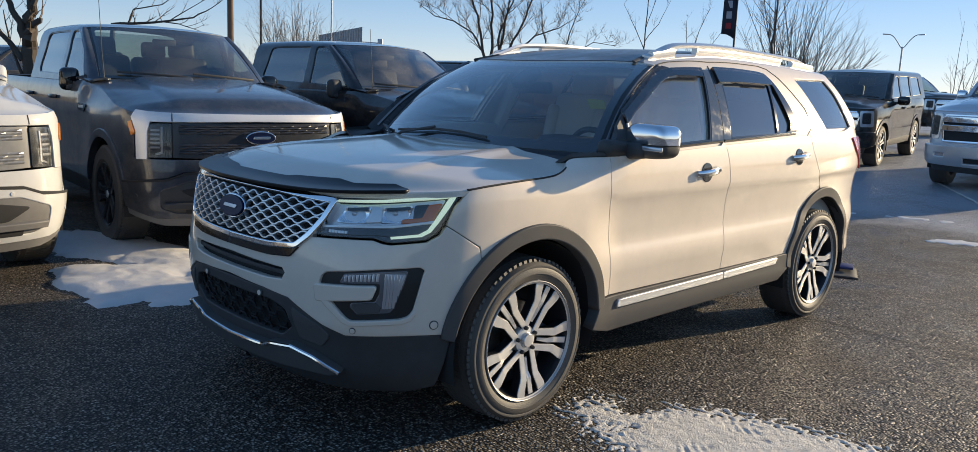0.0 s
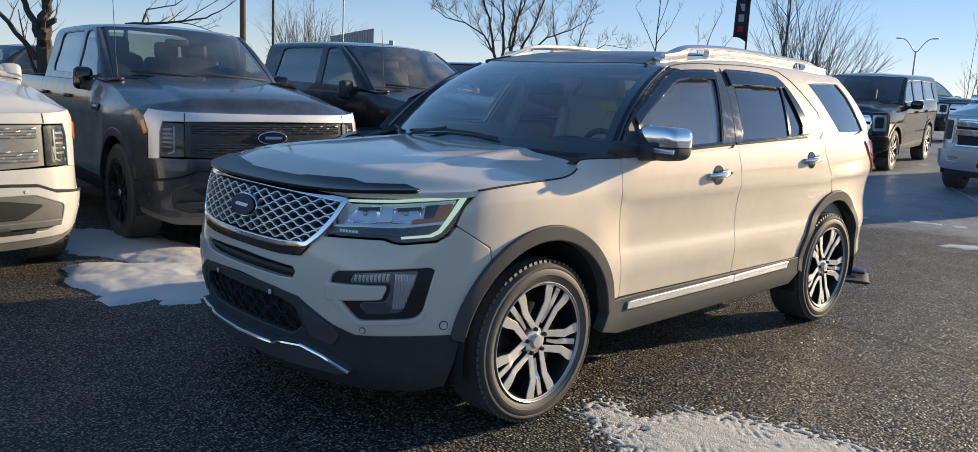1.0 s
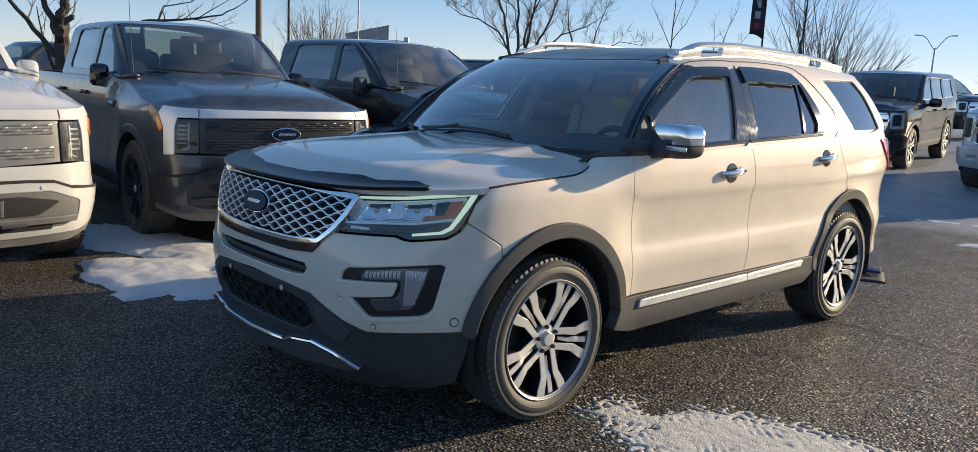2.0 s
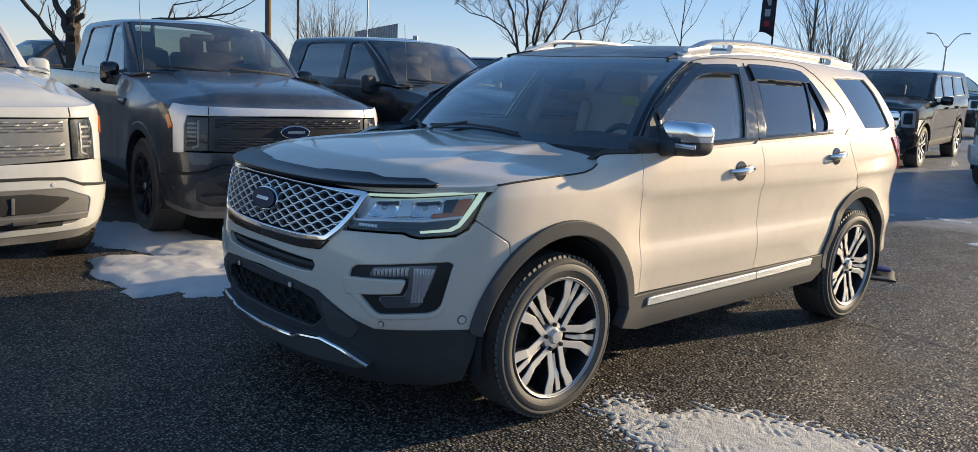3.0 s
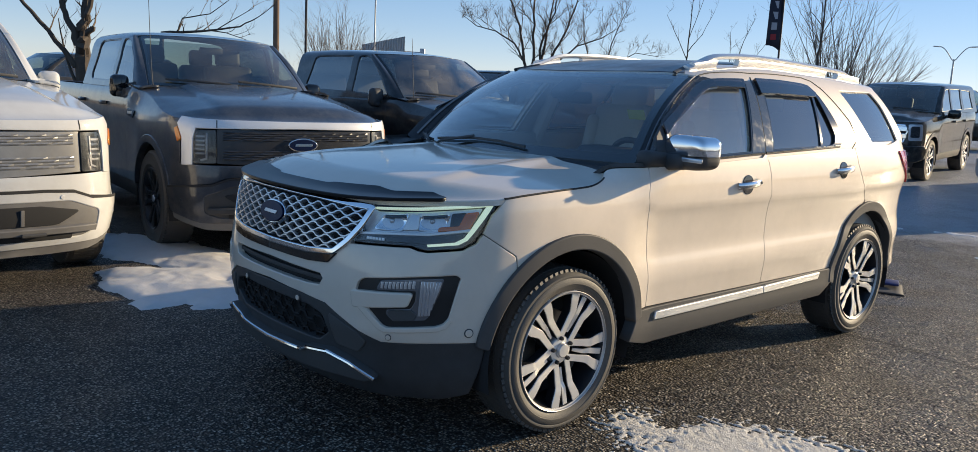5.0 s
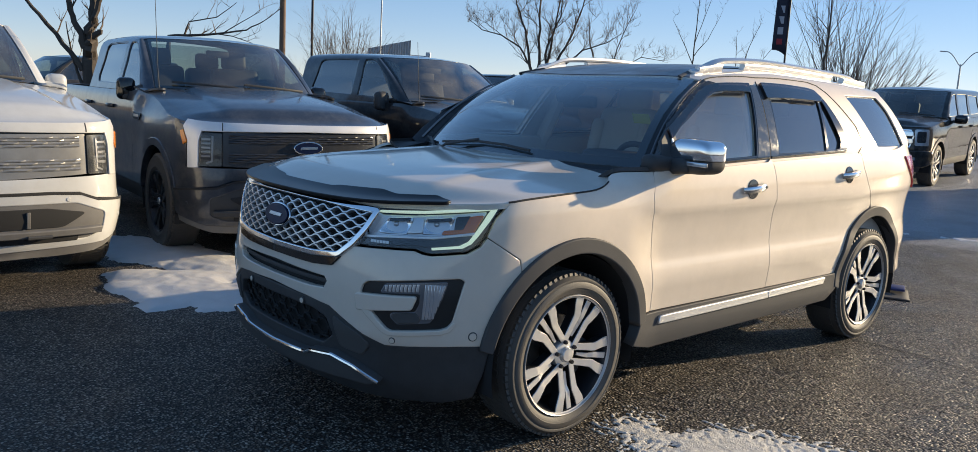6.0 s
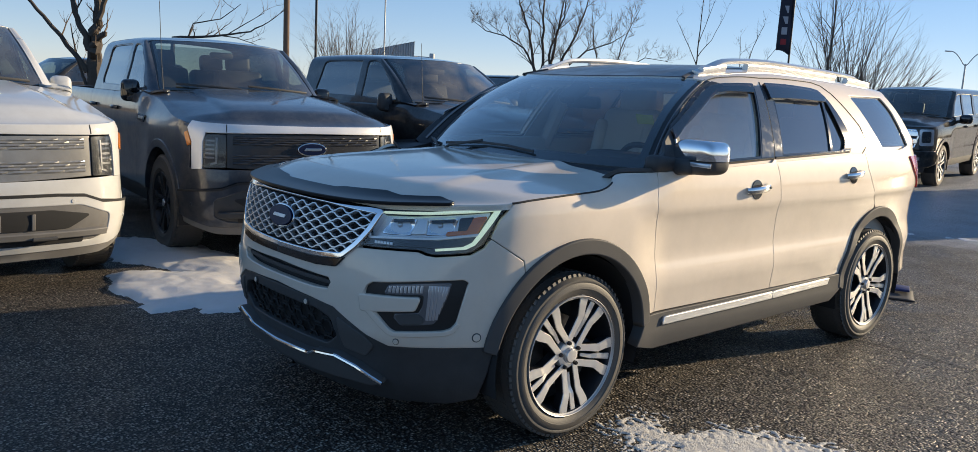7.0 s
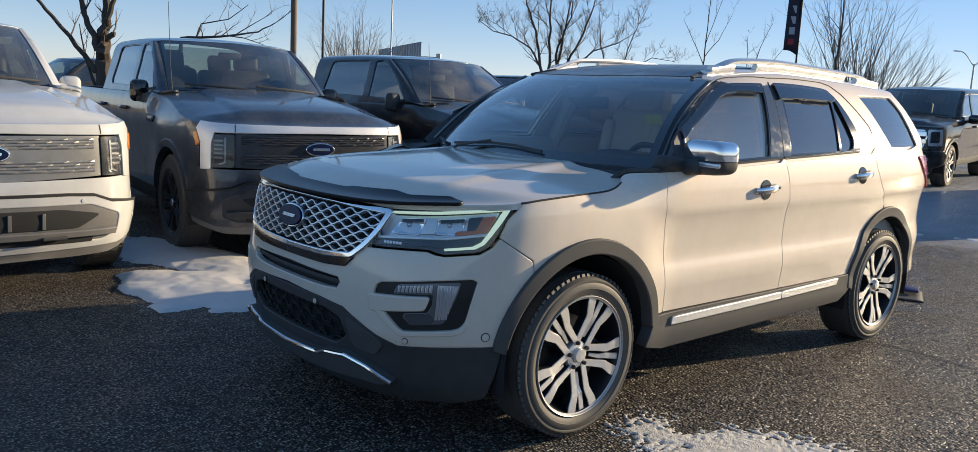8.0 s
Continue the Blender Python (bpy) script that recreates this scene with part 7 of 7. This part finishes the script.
bm_part("whip_antenna", tube([(-0.60, -0.80, 1.34), (-0.72, -0.80, 2.20)], [0.006, 0.003], 6), M_PLASTIC, white)
bm_part("screen_sticker", bm_box((0.003, 0.10, 0.07), pose(-1.31, 0.55, 1.74, 0, 35, 0), 0.0), M_PAPER, white)
black = vehicle("pickup_truck", "dusty black crew-cab pickup truck parked in the row", "truck", pose(-3.74, -3.60, 0, 0, 0, 91),
                variant(roof=1.915, hood_rear=1.36, belt=1.335, paint=M_BLACKPAINT, bar=M_PLASTIC, bumper=M_PLASTIC, insert=M_PLASTIC, face=barred_face, screen=M_FROST, side_glass=[M_TRUCKGLASS, M_TINT], rim_mat=M_ALLOYDARK, mirror=M_PLASTIC))
bm_part("whip_antenna", tube([(-0.60, -0.80, 1.32), (-0.67, -0.80, 2.02)], [0.004, 0.0025], 6), M_CLAD, black)
silver = vehicle("pickup_truck", "silver heavy-duty pickup truck with broad chrome grille bars", "truck", pose(-12.8, -0.42, 0.145, 0, 1.5, 2),
                 variant(hood_front=1.25, hood_rear=1.46, belt=1.43, roof=1.99, lamp_z=0.85, windows=[[(x, z + 0.095) for x, z in w] for w in PICKUP["windows"]], paint=M_SILVERPAINT, bar=M_CHROME, bumper=M_SATIN, insert=M_PLASTIC, face=barred_face, screen=M_TRUCKGLASS, side_glass=[M_TRUCKGLASS, M_TINT], rim_mat=M_ALLOY, mirror=M_CHROME))
BIGSUV = variant(bed=False, widest=5, wb=3.07, R=0.40, rim=0.28, hood_front=1.15, hood_rear=1.30, belt=1.28, belt_y=0.93, roof=1.88, cowl=-0.55, ws_top=-1.35, cab_end=-4.05, end=-4.2, corner=0.62, lamp_z=0.82,
                 doors=(-0.74, -1.72, -2.72), paint=M_NAVY, bar=M_CHROME, bumper=M_NAVY, insert=M_PLASTIC, face=barred_face, screen=M_TRUCKGLASS, side_glass=[M_TRUCKGLASS, M_TINT], rim_mat=M_ALLOY, trim=M_PLASTIC,
                 plan=[(0.93, 0), (0.92, 0.4), (0.87, 0.70), (0.75, 0.88), (0.5, 0.97), (0, 1.0), (-1, 1.01), (-3, 1.005), (-3.9, 0.96), (-4.15, 0.88), (-4.22, 0.7), (-4.23, 0)],
                 windows=[[(-0.88, 1.32), (-1.66, 1.33), (-1.70, 1.77), (-1.55, 1.78), (-1.38, 1.74), (-1.12, 1.54)], [(-1.78, 1.33), (-2.62, 1.335), (-2.66, 1.77), (-1.80, 1.78)], [(-2.82, 1.34), (-3.72, 1.35), (-3.62, 1.74), (-2.80, 1.76)]])
dark_suv = vehicle("suv", "glossy black full-size SUV with bright alloy wheels", "car", pose(-14.4, -3.98, 0.192, 0, 1.7, 7.8), dict(BIGSUV, side_glass=[M_TINT]))
row_suv = vehicle("suv", "dark full-size SUV parked in the row beyond the pickups", "car", pose(-6.55, -3.75, 0, 0, 0, 92), dict(BIGSUV, roof=1.80, screen=M_FROST))
far_suv = vehicle("suv", "dark SUV parked far off", "car", pose(-25.5, -5.6, 0.48, 0, 0, 60), dict(BIGSUV, rim_mat=M_ALLOYDARK))
back_suv = vehicle("suv", "dark SUV parked behind the row of pickups", "car", pose(-1.3, -17.7, 0, 0, 0, 12), dict(BIGSUV, rim_mat=M_ALLOYDARK))
# ---- trees, poles, banner, far things ----
M_BARK = material("grey_brown_bark", (0.075, 0.058, 0.045), 0.85, var=0.4, scale=9, bump=0.4, bscale=30)
M_TWIG = material("reddish_twigs", (0.10, 0.070, 0.050), 0.85, var=0.3, scale=3)
M_POLEWOOD = material("weathered_pole", (0.16, 0.10, 0.065), 0.8, var=0.3, scale=3, bump=0.2, bscale=20)
M_POLEDARK = material("dark_pole_metal", (0.03, 0.03, 0.032), 0.5, 0.5, var=0.2)
M_GALV = material("galvanised_pole", (0.42, 0.43, 0.44), 0.45, 0.6, var=0.15)
M_BANNER = material("navy_banner_cloth", (0.012, 0.014, 0.03), 0.7, var=0.25, scale=4)
M_BANNERRED = material("red_banner_print", (0.30, 0.02, 0.025), 0.7, var=0.1)
M_BANNERWHITE = material("pale_banner_print", (0.35, 0.35, 0.38), 0.7, var=0.1)
M_CORRUGATED = material("corrugated_steel", (0.50, 0.50, 0.50), 0.5, 0.5, var=0.2, scale=2)
M_MAT = material("grey_rubber_mat", (0.028, 0.028, 0.031), 0.7, var=0.3, scale=20)
M_BLUECLOTH = material("blue_dotted_pad", (0.02, 0.035, 0.14), 0.7, var=0.4, scale=60)


def drawn_tree(name, label, x, y, limbs, seed, twigs=0.7, per=5, reach=0.55, levels=2, thick=0.72):
    """A leafless tree whose main limbs follow (side, height, radius) points; twigs grow from them at random."""
    rnd = random.Random(seed)
    thing = empty(name, label, "tree", pose(x, y, ground_height(x, y), 0, 0, 133), "bare trees")
    trunk, crown = bmesh.new(), bmesh.new()

    def twig(p, d, length, r, level):
        path, rad, e = [p.copy()], [r], d.copy()
        for i in range(5):
            e = (e + Vector((rnd.gauss(0, 0.16), rnd.gauss(0, 0.16), rnd.gauss(0.07, 0.14)))).normalized()
            path.append(path[-1] + e * length / 5)
            rad.append(r * (1 - 0.16 * (i + 1)))
        tube(path, rad, 3, crown, cap=False)
        if level:
            for k in range(per):
                j = rnd.randint(1, 4)
                side = Vector((rnd.gauss(0, 0.6), rnd.gauss(0, 0.5), rnd.gauss(0.35, 0.4)))
                twig(path[j], (e * 0.7 + side).normalized(), length * rnd.uniform(0.35, 0.65), max(0.0035, rad[j] * 0.6), level - 1)
    for limb in limbs:
        dep = rnd.uniform(-0.25, 0.25)
        pts = [Vector((sx, dep * i / len(limb), z)) for i, (sx, z, r) in enumerate(limb)]
        fine, rad = [pts[0]], [limb[0][2]]
        for i in range(len(pts) - 1):
            for k in (1, 2, 3):
                q = pts[i].lerp(pts[i + 1], k / 3)
                wob = limb[i][2] * 0.35
                fine.append(q + Vector((rnd.gauss(0, wob), rnd.gauss(0, wob), 0)))
                rad.append(limb[i][2] + (limb[i + 1][2] - limb[i][2]) * k / 3 * rnd.uniform(0.9, 1.1))
        tube(fine, [k * thick for k in rad], 8, trunk)
        for i in range(len(fine) // 3, len(fine)):
            if rnd.random() < twigs and fine[i].z > 1.4:
                d = (fine[i] - fine[i - 1]).normalized()
                side = Vector((rnd.gauss(0, 0.6), rnd.gauss(0, 0.5), abs(rnd.gauss(0.5, 0.4))))
                twig(fine[i], (d * 0.6 + side).normalized(), reach * rnd.uniform(0.6, 1.4), max(0.006, min(0.02, rad[i] * 0.45)), levels)
    bm_part("trunk", trunk, M_BARK, thing)
    bm_part("crown", crown, M_TWIG, thing)
    return thing


# grey tree with a fan of stems and one long low bough
drawn_tree("tree", "bare multi-stemmed deciduous tree behind the lot", -18.32, -18.14,
           [[(0.0, 0, 0.10), (-0.1, 1.6, 0.08), (-0.25, 2.6, 0.065), (-0.5, 3.5, 0.05), (-0.8, 4.4, 0.035), (-1.0, 5.4, 0.015)],
            [(0.0, 0, 0.10), (0.05, 2.0, 0.08), (0.05, 3.2, 0.06), (0.0, 4.3, 0.045), (0.1, 5.8, 0.015)],
            [(0.1, 0, 0.10), (0.2, 1.6, 0.08), (0.4, 2.8, 0.06), (0.55, 3.6, 0.045), (0.7, 4.6, 0.03), (1.0, 5.8, 0.012)],
            [(0.1, 0, 0.10), (0.5, 1.8, 0.08), (0.85, 2.7, 0.06), (1.2, 3.5, 0.045), (1.5, 4.4, 0.03), (1.7, 5.4, 0.012)],
            [(0.2, 0, 0.09), (0.3, 2.0, 0.07), (0.35, 3.0, 0.05), (0.75, 4.0, 0.035), (0.8, 5.4, 0.012)],
            [(-0.05, 0, 0.08), (-0.2, 2.2, 0.055), (-0.6, 2.9, 0.04), (-1.3, 3.3, 0.03), (-2.0, 3.45, 0.022), (-2.5, 3.8, 0.01)],
            [(0.15, 0, 0.08), (0.9, 2.3, 0.05), (1.6, 2.9, 0.035), (2.4, 3.2, 0.02), (3.0, 3.6, 0.01)]], 3, twigs=1.0, per=7, reach=0.85)
drawn_tree("tree", "bare spreading tree with fine twigs", -20.7, -17.3,
           [[(0.0, 0, 0.06), (0.1, 1.8, 0.045), (0.5, 2.7, 0.03), (0.8, 3.6, 0.02), (1.2, 4.5, 0.01)],
            [(0.0, 0, 0.05), (-0.1, 2.2, 0.035), (-0.4, 3.2, 0.022), (-0.5, 4.2, 0.01)],
            [(0.0, 0, 0.05), (0.6, 2.2, 0.03), (1.5, 2.75, 0.018), (2.3, 2.65, 0.01)]], 11, twigs=1.0, per=6, reach=0.75)
drawn_tree("tree", "slender leafless young tree", -25.09, -16.35,
           [[(0.0, 0, 0.05), (0.0, 2.4, 0.04), (0.0, 3.6, 0.03), (0.05, 4.8, 0.02), (0.1, 6.4, 0.008)],
            [(0.0, 2.6, 0.025), (-0.5, 3.6, 0.015), (-0.9, 4.3, 0.008)],
            [(0.0, 2.9, 0.025), (0.5, 3.6, 0.015), (0.9, 4.5, 0.008)],
            [(0.0, 3.4, 0.02), (0.3, 4.4, 0.014), (0.6, 5.4, 0.008)]], 5, twigs=0.6, per=3, reach=0.6)
drawn_tree("tree", "small leafless shrub tree", -31.1, -18.15,
           [[(0.0, 0, 0.05), (0.1, 2.6, 0.03), (0.4, 3.8, 0.02), (0.8, 4.8, 0.01)], [(0.0, 0, 0.04), (-0.1, 3.0, 0.022), (-0.2, 4.2, 0.01)],
            [(0.0, 0, 0.04), (0.9, 3.0, 0.02), (1.5, 3.9, 0.01)]], 8, twigs=0.7, per=3, reach=0.7)
drawn_tree("tree", "bare tree with one upright stem and drooping side boughs", -21.37, -9.03,
           [[(0.0, 0, 0.055), (0.0, 2.6, 0.045), (0.02, 3.8, 0.035), (0.05, 5.6, 0.012)], [(0.0, 3.0, 0.022), (-0.3, 3.4, 0.014), (-0.65, 3.9, 0.008)],
            [(0.0, 3.5, 0.02), (-0.35, 3.9, 0.012), (-0.6, 4.5, 0.007)], [(0.0, 3.2, 0.02), (0.35, 3.9, 0.012), (0.6, 4.8, 0.007)]], 27, twigs=0.6, per=3, reach=0.5)


def shrub(name, label, x, y, count, height, fan, lean, seed, r=0.022, twigs=8):
    """A thicket of slim stems that fan out of one root, dense low down and open at the rim."""
    rnd = random.Random(seed)
    thing = empty(name, label, "shrub", pose(x, y, ground_height(x, y), 0, 0, 133), "bare trees")
    stems, crown = bmesh.new(), bmesh.new()
    for k in range(count):
        a = rnd.gauss(lean, fan)
        h = height * rnd.uniform(0.45, 1.0) * (1.1 - 0.25 * abs(a))
        d = Vector((math.sin(a), rnd.gauss(0, 0.35), math.cos(a))).normalized()
        p = Vector((rnd.gauss(0, 0.25), rnd.gauss(0, 0.25), -0.05))
        path, rad = [p.copy()], [r * rnd.uniform(0.7, 1.3)]
        for i in range(8):
            d = (d + Vector((rnd.gauss(0, 0.07), rnd.gauss(0, 0.07), rnd.gauss(0.03, 0.05)))).normalized()
            path.append(path[-1] + d * h / 8)
            rad.append(rad[0] * (1 - 0.1 * (i + 1)))
        tube(path, rad, 4, stems, cap=False)
        for j in range(twigs):
            i = rnd.randint(2, 7)
            q = path[i].lerp(path[i + 1], rnd.random())
            e = (d + Vector((rnd.gauss(0, 0.5), rnd.gauss(0, 0.5), rnd.gauss(0.1, 0.35)))).normalized()
            ln = h * rnd.uniform(0.12, 0.3)
            f = (e + Vector((rnd.gauss(0, 0.2), 0, 0.15))).normalized()
            tube([q, q + e * ln * 0.5, q + e * ln * 0.5 + f * ln * 0.5], [rad[i] * 0.55, rad[i] * 0.42, rad[i] * 0.25], 3, crown, cap=False)
            g = (e + Vector((rnd.gauss(0, 0.6), rnd.gauss(0, 0.4), 0.2))).normalized()
            tube([q + e * ln * 0.5, q + e * ln * 0.5 + g * ln * 0.45], [rad[i] * 0.4, rad[i] * 0.22], 3, crown, cap=False)
    bm_part("trunk", stems, M_BARK, thing)
    bm_part("crown", crown, M_TWIG, thing)
    return thing


shrub("shrub", "dense leafless shrub with many slim stems fanning out", -23.44, -9.36, 110, 4.3, 0.50, 0.40, 21, r=0.021, twigs=8)
shrub("shrub", "tall leafless shrub with upright stems", -23.6, -9.7, 20, 6.0, 0.20, 0.02, 22, r=0.022, twigs=9)
shrub("shrub", "round leafless shrub beyond the pickups", -15.0, -25.74, 140, 4.1, 0.42, 0.0, 41, r=0.021)
shrub("shrub", "slim leafless shrub in the distance", -40.5, -9.4, 8, 5.4, 0.30, 0.0, 31, r=0.022, twigs=5)
drawn_tree("tree", "dark-trunked bare tree with cut limbs", -1.95, -13.04,
           [[(0.0, 0, 0.17), (0.0, 1.0, 0.15), (-0.02, 1.7, 0.135), (0.0, 2.05, 0.11), (0.04, 2.4, 0.085), (0.08, 2.9, 0.065), (0.12, 3.6, 0.03)],
            [(-0.02, 1.95, 0.075), (-0.14, 2.3, 0.055), (-0.27, 2.6, 0.045), (-0.45, 3.2, 0.02)],
            [(0.02, 2.0, 0.07), (0.15, 2.15, 0.055), (0.27, 2.28, 0.05)],
            [(-0.08, 1.55, 0.055), (-0.40, 2.0, 0.042), (-0.85, 2.5, 0.034), (-1.15, 2.85, 0.028), (-1.6, 3.2, 0.015)],
            [(0.0, 2.2, 0.065), (0.14, 2.5, 0.05), (0.30, 2.9, 0.04), (0.45, 3.5, 0.02)],
            [(-0.1, 1.3, 0.03), (-0.28, 1.8, 0.018), (-0.40, 2.4, 0.008)], [(0.08, 1.3, 0.02), (0.12, 1.9, 0.012), (0.10, 2.6, 0.006)]], 52, twigs=0.35, per=3, reach=0.45, levels=1, thick=1.0)
drawn_tree("tree", "low bare tree with long sideways boughs", -2.93, -11.67,
           [[(-0.1, 0, 0.09), (-0.05, 1.5, 0.07), (0.0, 2.22, 0.05), (0.4, 2.24, 0.032), (0.9, 2.29, 0.025), (1.4, 2.38, 0.018), (1.75, 2.55, 0.011), (2.05, 2.78, 0.006)],
            [(0.28, 2.24, 0.022), (0.36, 2.48, 0.016), (0.85, 2.58, 0.012), (1.2, 2.85, 0.007)],
            [(0.9, 2.29, 0.016), (1.2, 2.26, 0.011), (1.6, 2.15, 0.006)],
            [(1.0, 2.31, 0.014), (1.3, 2.52, 0.010), (1.6, 2.72, 0.006)]], 63, twigs=0.6, per=4, reach=0.38, levels=1)


def pole(name, label, x, y, h, r, mat, cat="pole"):
    ob = bm_part(name, tube([(0, 0, -0.05), (0, 0, h * 0.5), (0, 0, h)], [r, r * 0.9, r * 0.75], 12), mat)
    ob.matrix_basis = pose(x, y, 0)
    return tagged(ob, label, cat)


pole("utility_pole", "brown weathered wooden utility pole", -12.1, -25.2, 10.5, 0.12, M_POLEWOOD)
pole("light_pole", "slim dark metal light pole", -16.0, -30.0, 10.0, 0.06, M_POLEDARK)
pole("mast", "thin pale metal mast", -17.0, -26.1, 8.0, 0.035, M_GALV)


def street_lamp(x, y):
    lamp = empty("street_lamp", "grey twin-arm street lamp far off", "lamp", pose(x, y, 0, 0, 0, 20))
    bm_part("post", tube([(0, 0, -0.05), (0, 0, 2.2), (0, 0, 4.4)], [0.07, 0.055, 0.04], 10), M_GALV, lamp)
    for s in (1, -1):
        arm = bm_part("arm", tube([(0, 0, 4.3)] + [(0, s * (0.05 + 0.70 * t), 4.3 + 0.75 * math.sin(t * math.pi / 2)) for t in np.linspace(0.1, 1, 8)], 0.024, 8), M_GALV, lamp)
        bm_part("lantern", bm_box((0.14, 0.32, 0.06), pose(0, s * 0.88, 5.05, 3 * s, 0, 0), 0.03), M_GALV, arm)
    return lamp


street_lamp(-45.4, -13.9)


def banner(x, y):
    """Feather banner on a leaning pole; its lettering is plain bars."""
    th = empty("banner", "tall navy advertising banner with red and pale print on a pole", "banner", pose(x, y, 0, 0, 0, 30))
    bm_part("pole", tube([(0, 0, 0), (0.02, 0.0, 3.0), (0.06, 0, 7.0)], [0.035, 0.028, 0.015], 8), M_POLEDARK, th)
    v, f = [], []
    n = 14
    for i in range(n + 1):
        t = i / n
        z = 3.05 + 3.6 * t
        wdt = 0.36 * (1 - 0.25 * t**2)
        for k in range(5):
            s = k / 4
            v.append((0.03 + 0.04 * t - 0.0 * s, wdt * s * -1 - 0.02, z - 0.16 * (1 - s) * 0 + 0.05 * math.sin(6 * t + 3 * s) + 0.13 * s * (1 - t)))
    v = [(p[0] + 0.05 * math.sin(p[2] * 2.4 + p[1] * 5), p[1], p[2]) for p in v]
    for i in range(n):
        for k in range(4):
            f.append((i * 5 + k, i * 5 + k + 1, i * 5 + 6 + k, i * 5 + 5 + k))
    cloth = mesh_from("cloth", v, f, M_BANNER, th)
    md = cloth.modifiers.new("thick", "SOLIDIFY")
    md.thickness = 0.006
    for z0, mat, w in ((3.42, M_BANNERRED, 0.16), (3.72, M_BANNERWHITE, 0.20), (4.02, M_BANNERWHITE, 0.2), (4.32, M_BANNERWHITE, 0.2)):
        bm_part("print_bar", bm_box((0.012, 0.15, w), pose(0.045 + 0.05 * math.sin(z0 * 2.4 - 1.0), -0.20, z0, 0, 0, 0), 0.0), mat, th)
    return th


banner(-19.55, -9.3)


def roof_screen(x, y):
    """Corrugated screen and beam on a far building's roof."""
    th = empty("roof_screen", "ribbed grey metal roof screen of a far building", "building", pose(x, y, 0, 0, 0, 133))
    bm = bmesh.new()
    n = 34
    vs = []
    for i in range(n + 1):
        t = i / n
        xx = -1.0 + 2.0 * t
        yy = 0.03 if i % 2 else -0.03
        top = 3.35 + 0.45 * t
        vs.append((bm.verts.new((xx, yy, 2.6)), bm.verts.new((xx, yy, top)), bm.verts.new((xx, yy + 0.05, 2.6)), bm.verts.new((xx, yy + 0.05, top))))
    for a, b in zip(vs, vs[1:]):
        bm.faces.new((a[0], b[0], b[1], a[1]))
        bm.faces.new((a[2], a[3], b[3], b[2]))
        bm.faces.new((a[1], b[1], b[3], a[3]))
    bm_part("screen", bm, M_CORRUGATED, th, smooth=False)
    bm_part("beam", bm_box((1.7, 0.25, 0.16), pose(0.95, 0.4, 3.08, 0, 2, 0), 0.03), M_GALV, th)
    bm_part("beam_end", bm_box((0.22, 0.3, 0.5), pose(1.78, 0.4, 3.05), 0.03), M_GALV, th)
    bm_part("wall", bm_box((3.0, 3.0, 2.7), pose(0, 1.6, 1.3), 0.05), M_CORRUGATED, th)
    return th


roof_screen(-19.7, -29.4)


def floor_mat(x, y):
    th = empty("floor_mat", "grey rubber mat with a blue dotted pad, lying on the asphalt", "mat", pose(x, y, 0, 0, 0, 25))
    v, f = [], []
    for i in range(9):
        for k in range(5):
            s, t = i / 8, k / 4
            v.append((-0.17 + 0.34 * s, -0.12 + 0.24 * t, 0.012 + 0.05 * max(0, 0.5 - s) ** 1.2 * (0.4 + t)))
    for i in range(8):
        for k in range(4):
            f.append((i * 5 + k, i * 5 + 5 + k, i * 5 + 6 + k, i * 5 + k + 1))
    ob = mesh_from("mat", v, f, M_MAT, th)
    md = ob.modifiers.new("thick", "SOLIDIFY")
    md.thickness = 0.012
    bm_part("pad", bm_box((0.11, 0.18, 0.02), pose(-0.11, 0.0, 0.052, 0, 10, 0), 0.006), M_BLUECLOTH, th)
    return th


floor_mat(-4.45, 0.52)


def treeline():
    """Made-up far brown woods that hide the horizon's glare, uneven at the top."""
    v, f = [], []
    n = 420
    for i in range(n + 1):
        a = 2 * math.pi * i / n
        r = 95 + 6 * noise.noise(Vector((i * 0.13, 0, 0)))
        hgt = 1.3 + 0.9 * noise.fractal(Vector((i * 0.21, 3, 0)), 1.0, 2.0, 5) + 0.8 * noise.noise(Vector((i * 0.9, 7, 0)))
        v += [(r * math.cos(a), r * math.sin(a), -0.2), (r * math.cos(a), r * math.sin(a), max(0.9, hgt)), ((r + 5) * math.cos(a), (r + 5) * math.sin(a), max(0.9, hgt) + 0.4)]
        if i:
            k = 3 * i
            f += [(k - 3, k, k + 1, k - 2), (k - 2, k + 1, k + 2, k - 1)]
    ob = mesh_from("backdrop", v, f, M_BARK, smooth=False)
    tagged(ob, "made-up brown treeline added to cover the horizon's glare", "treeline", kind="structure")


treeline()
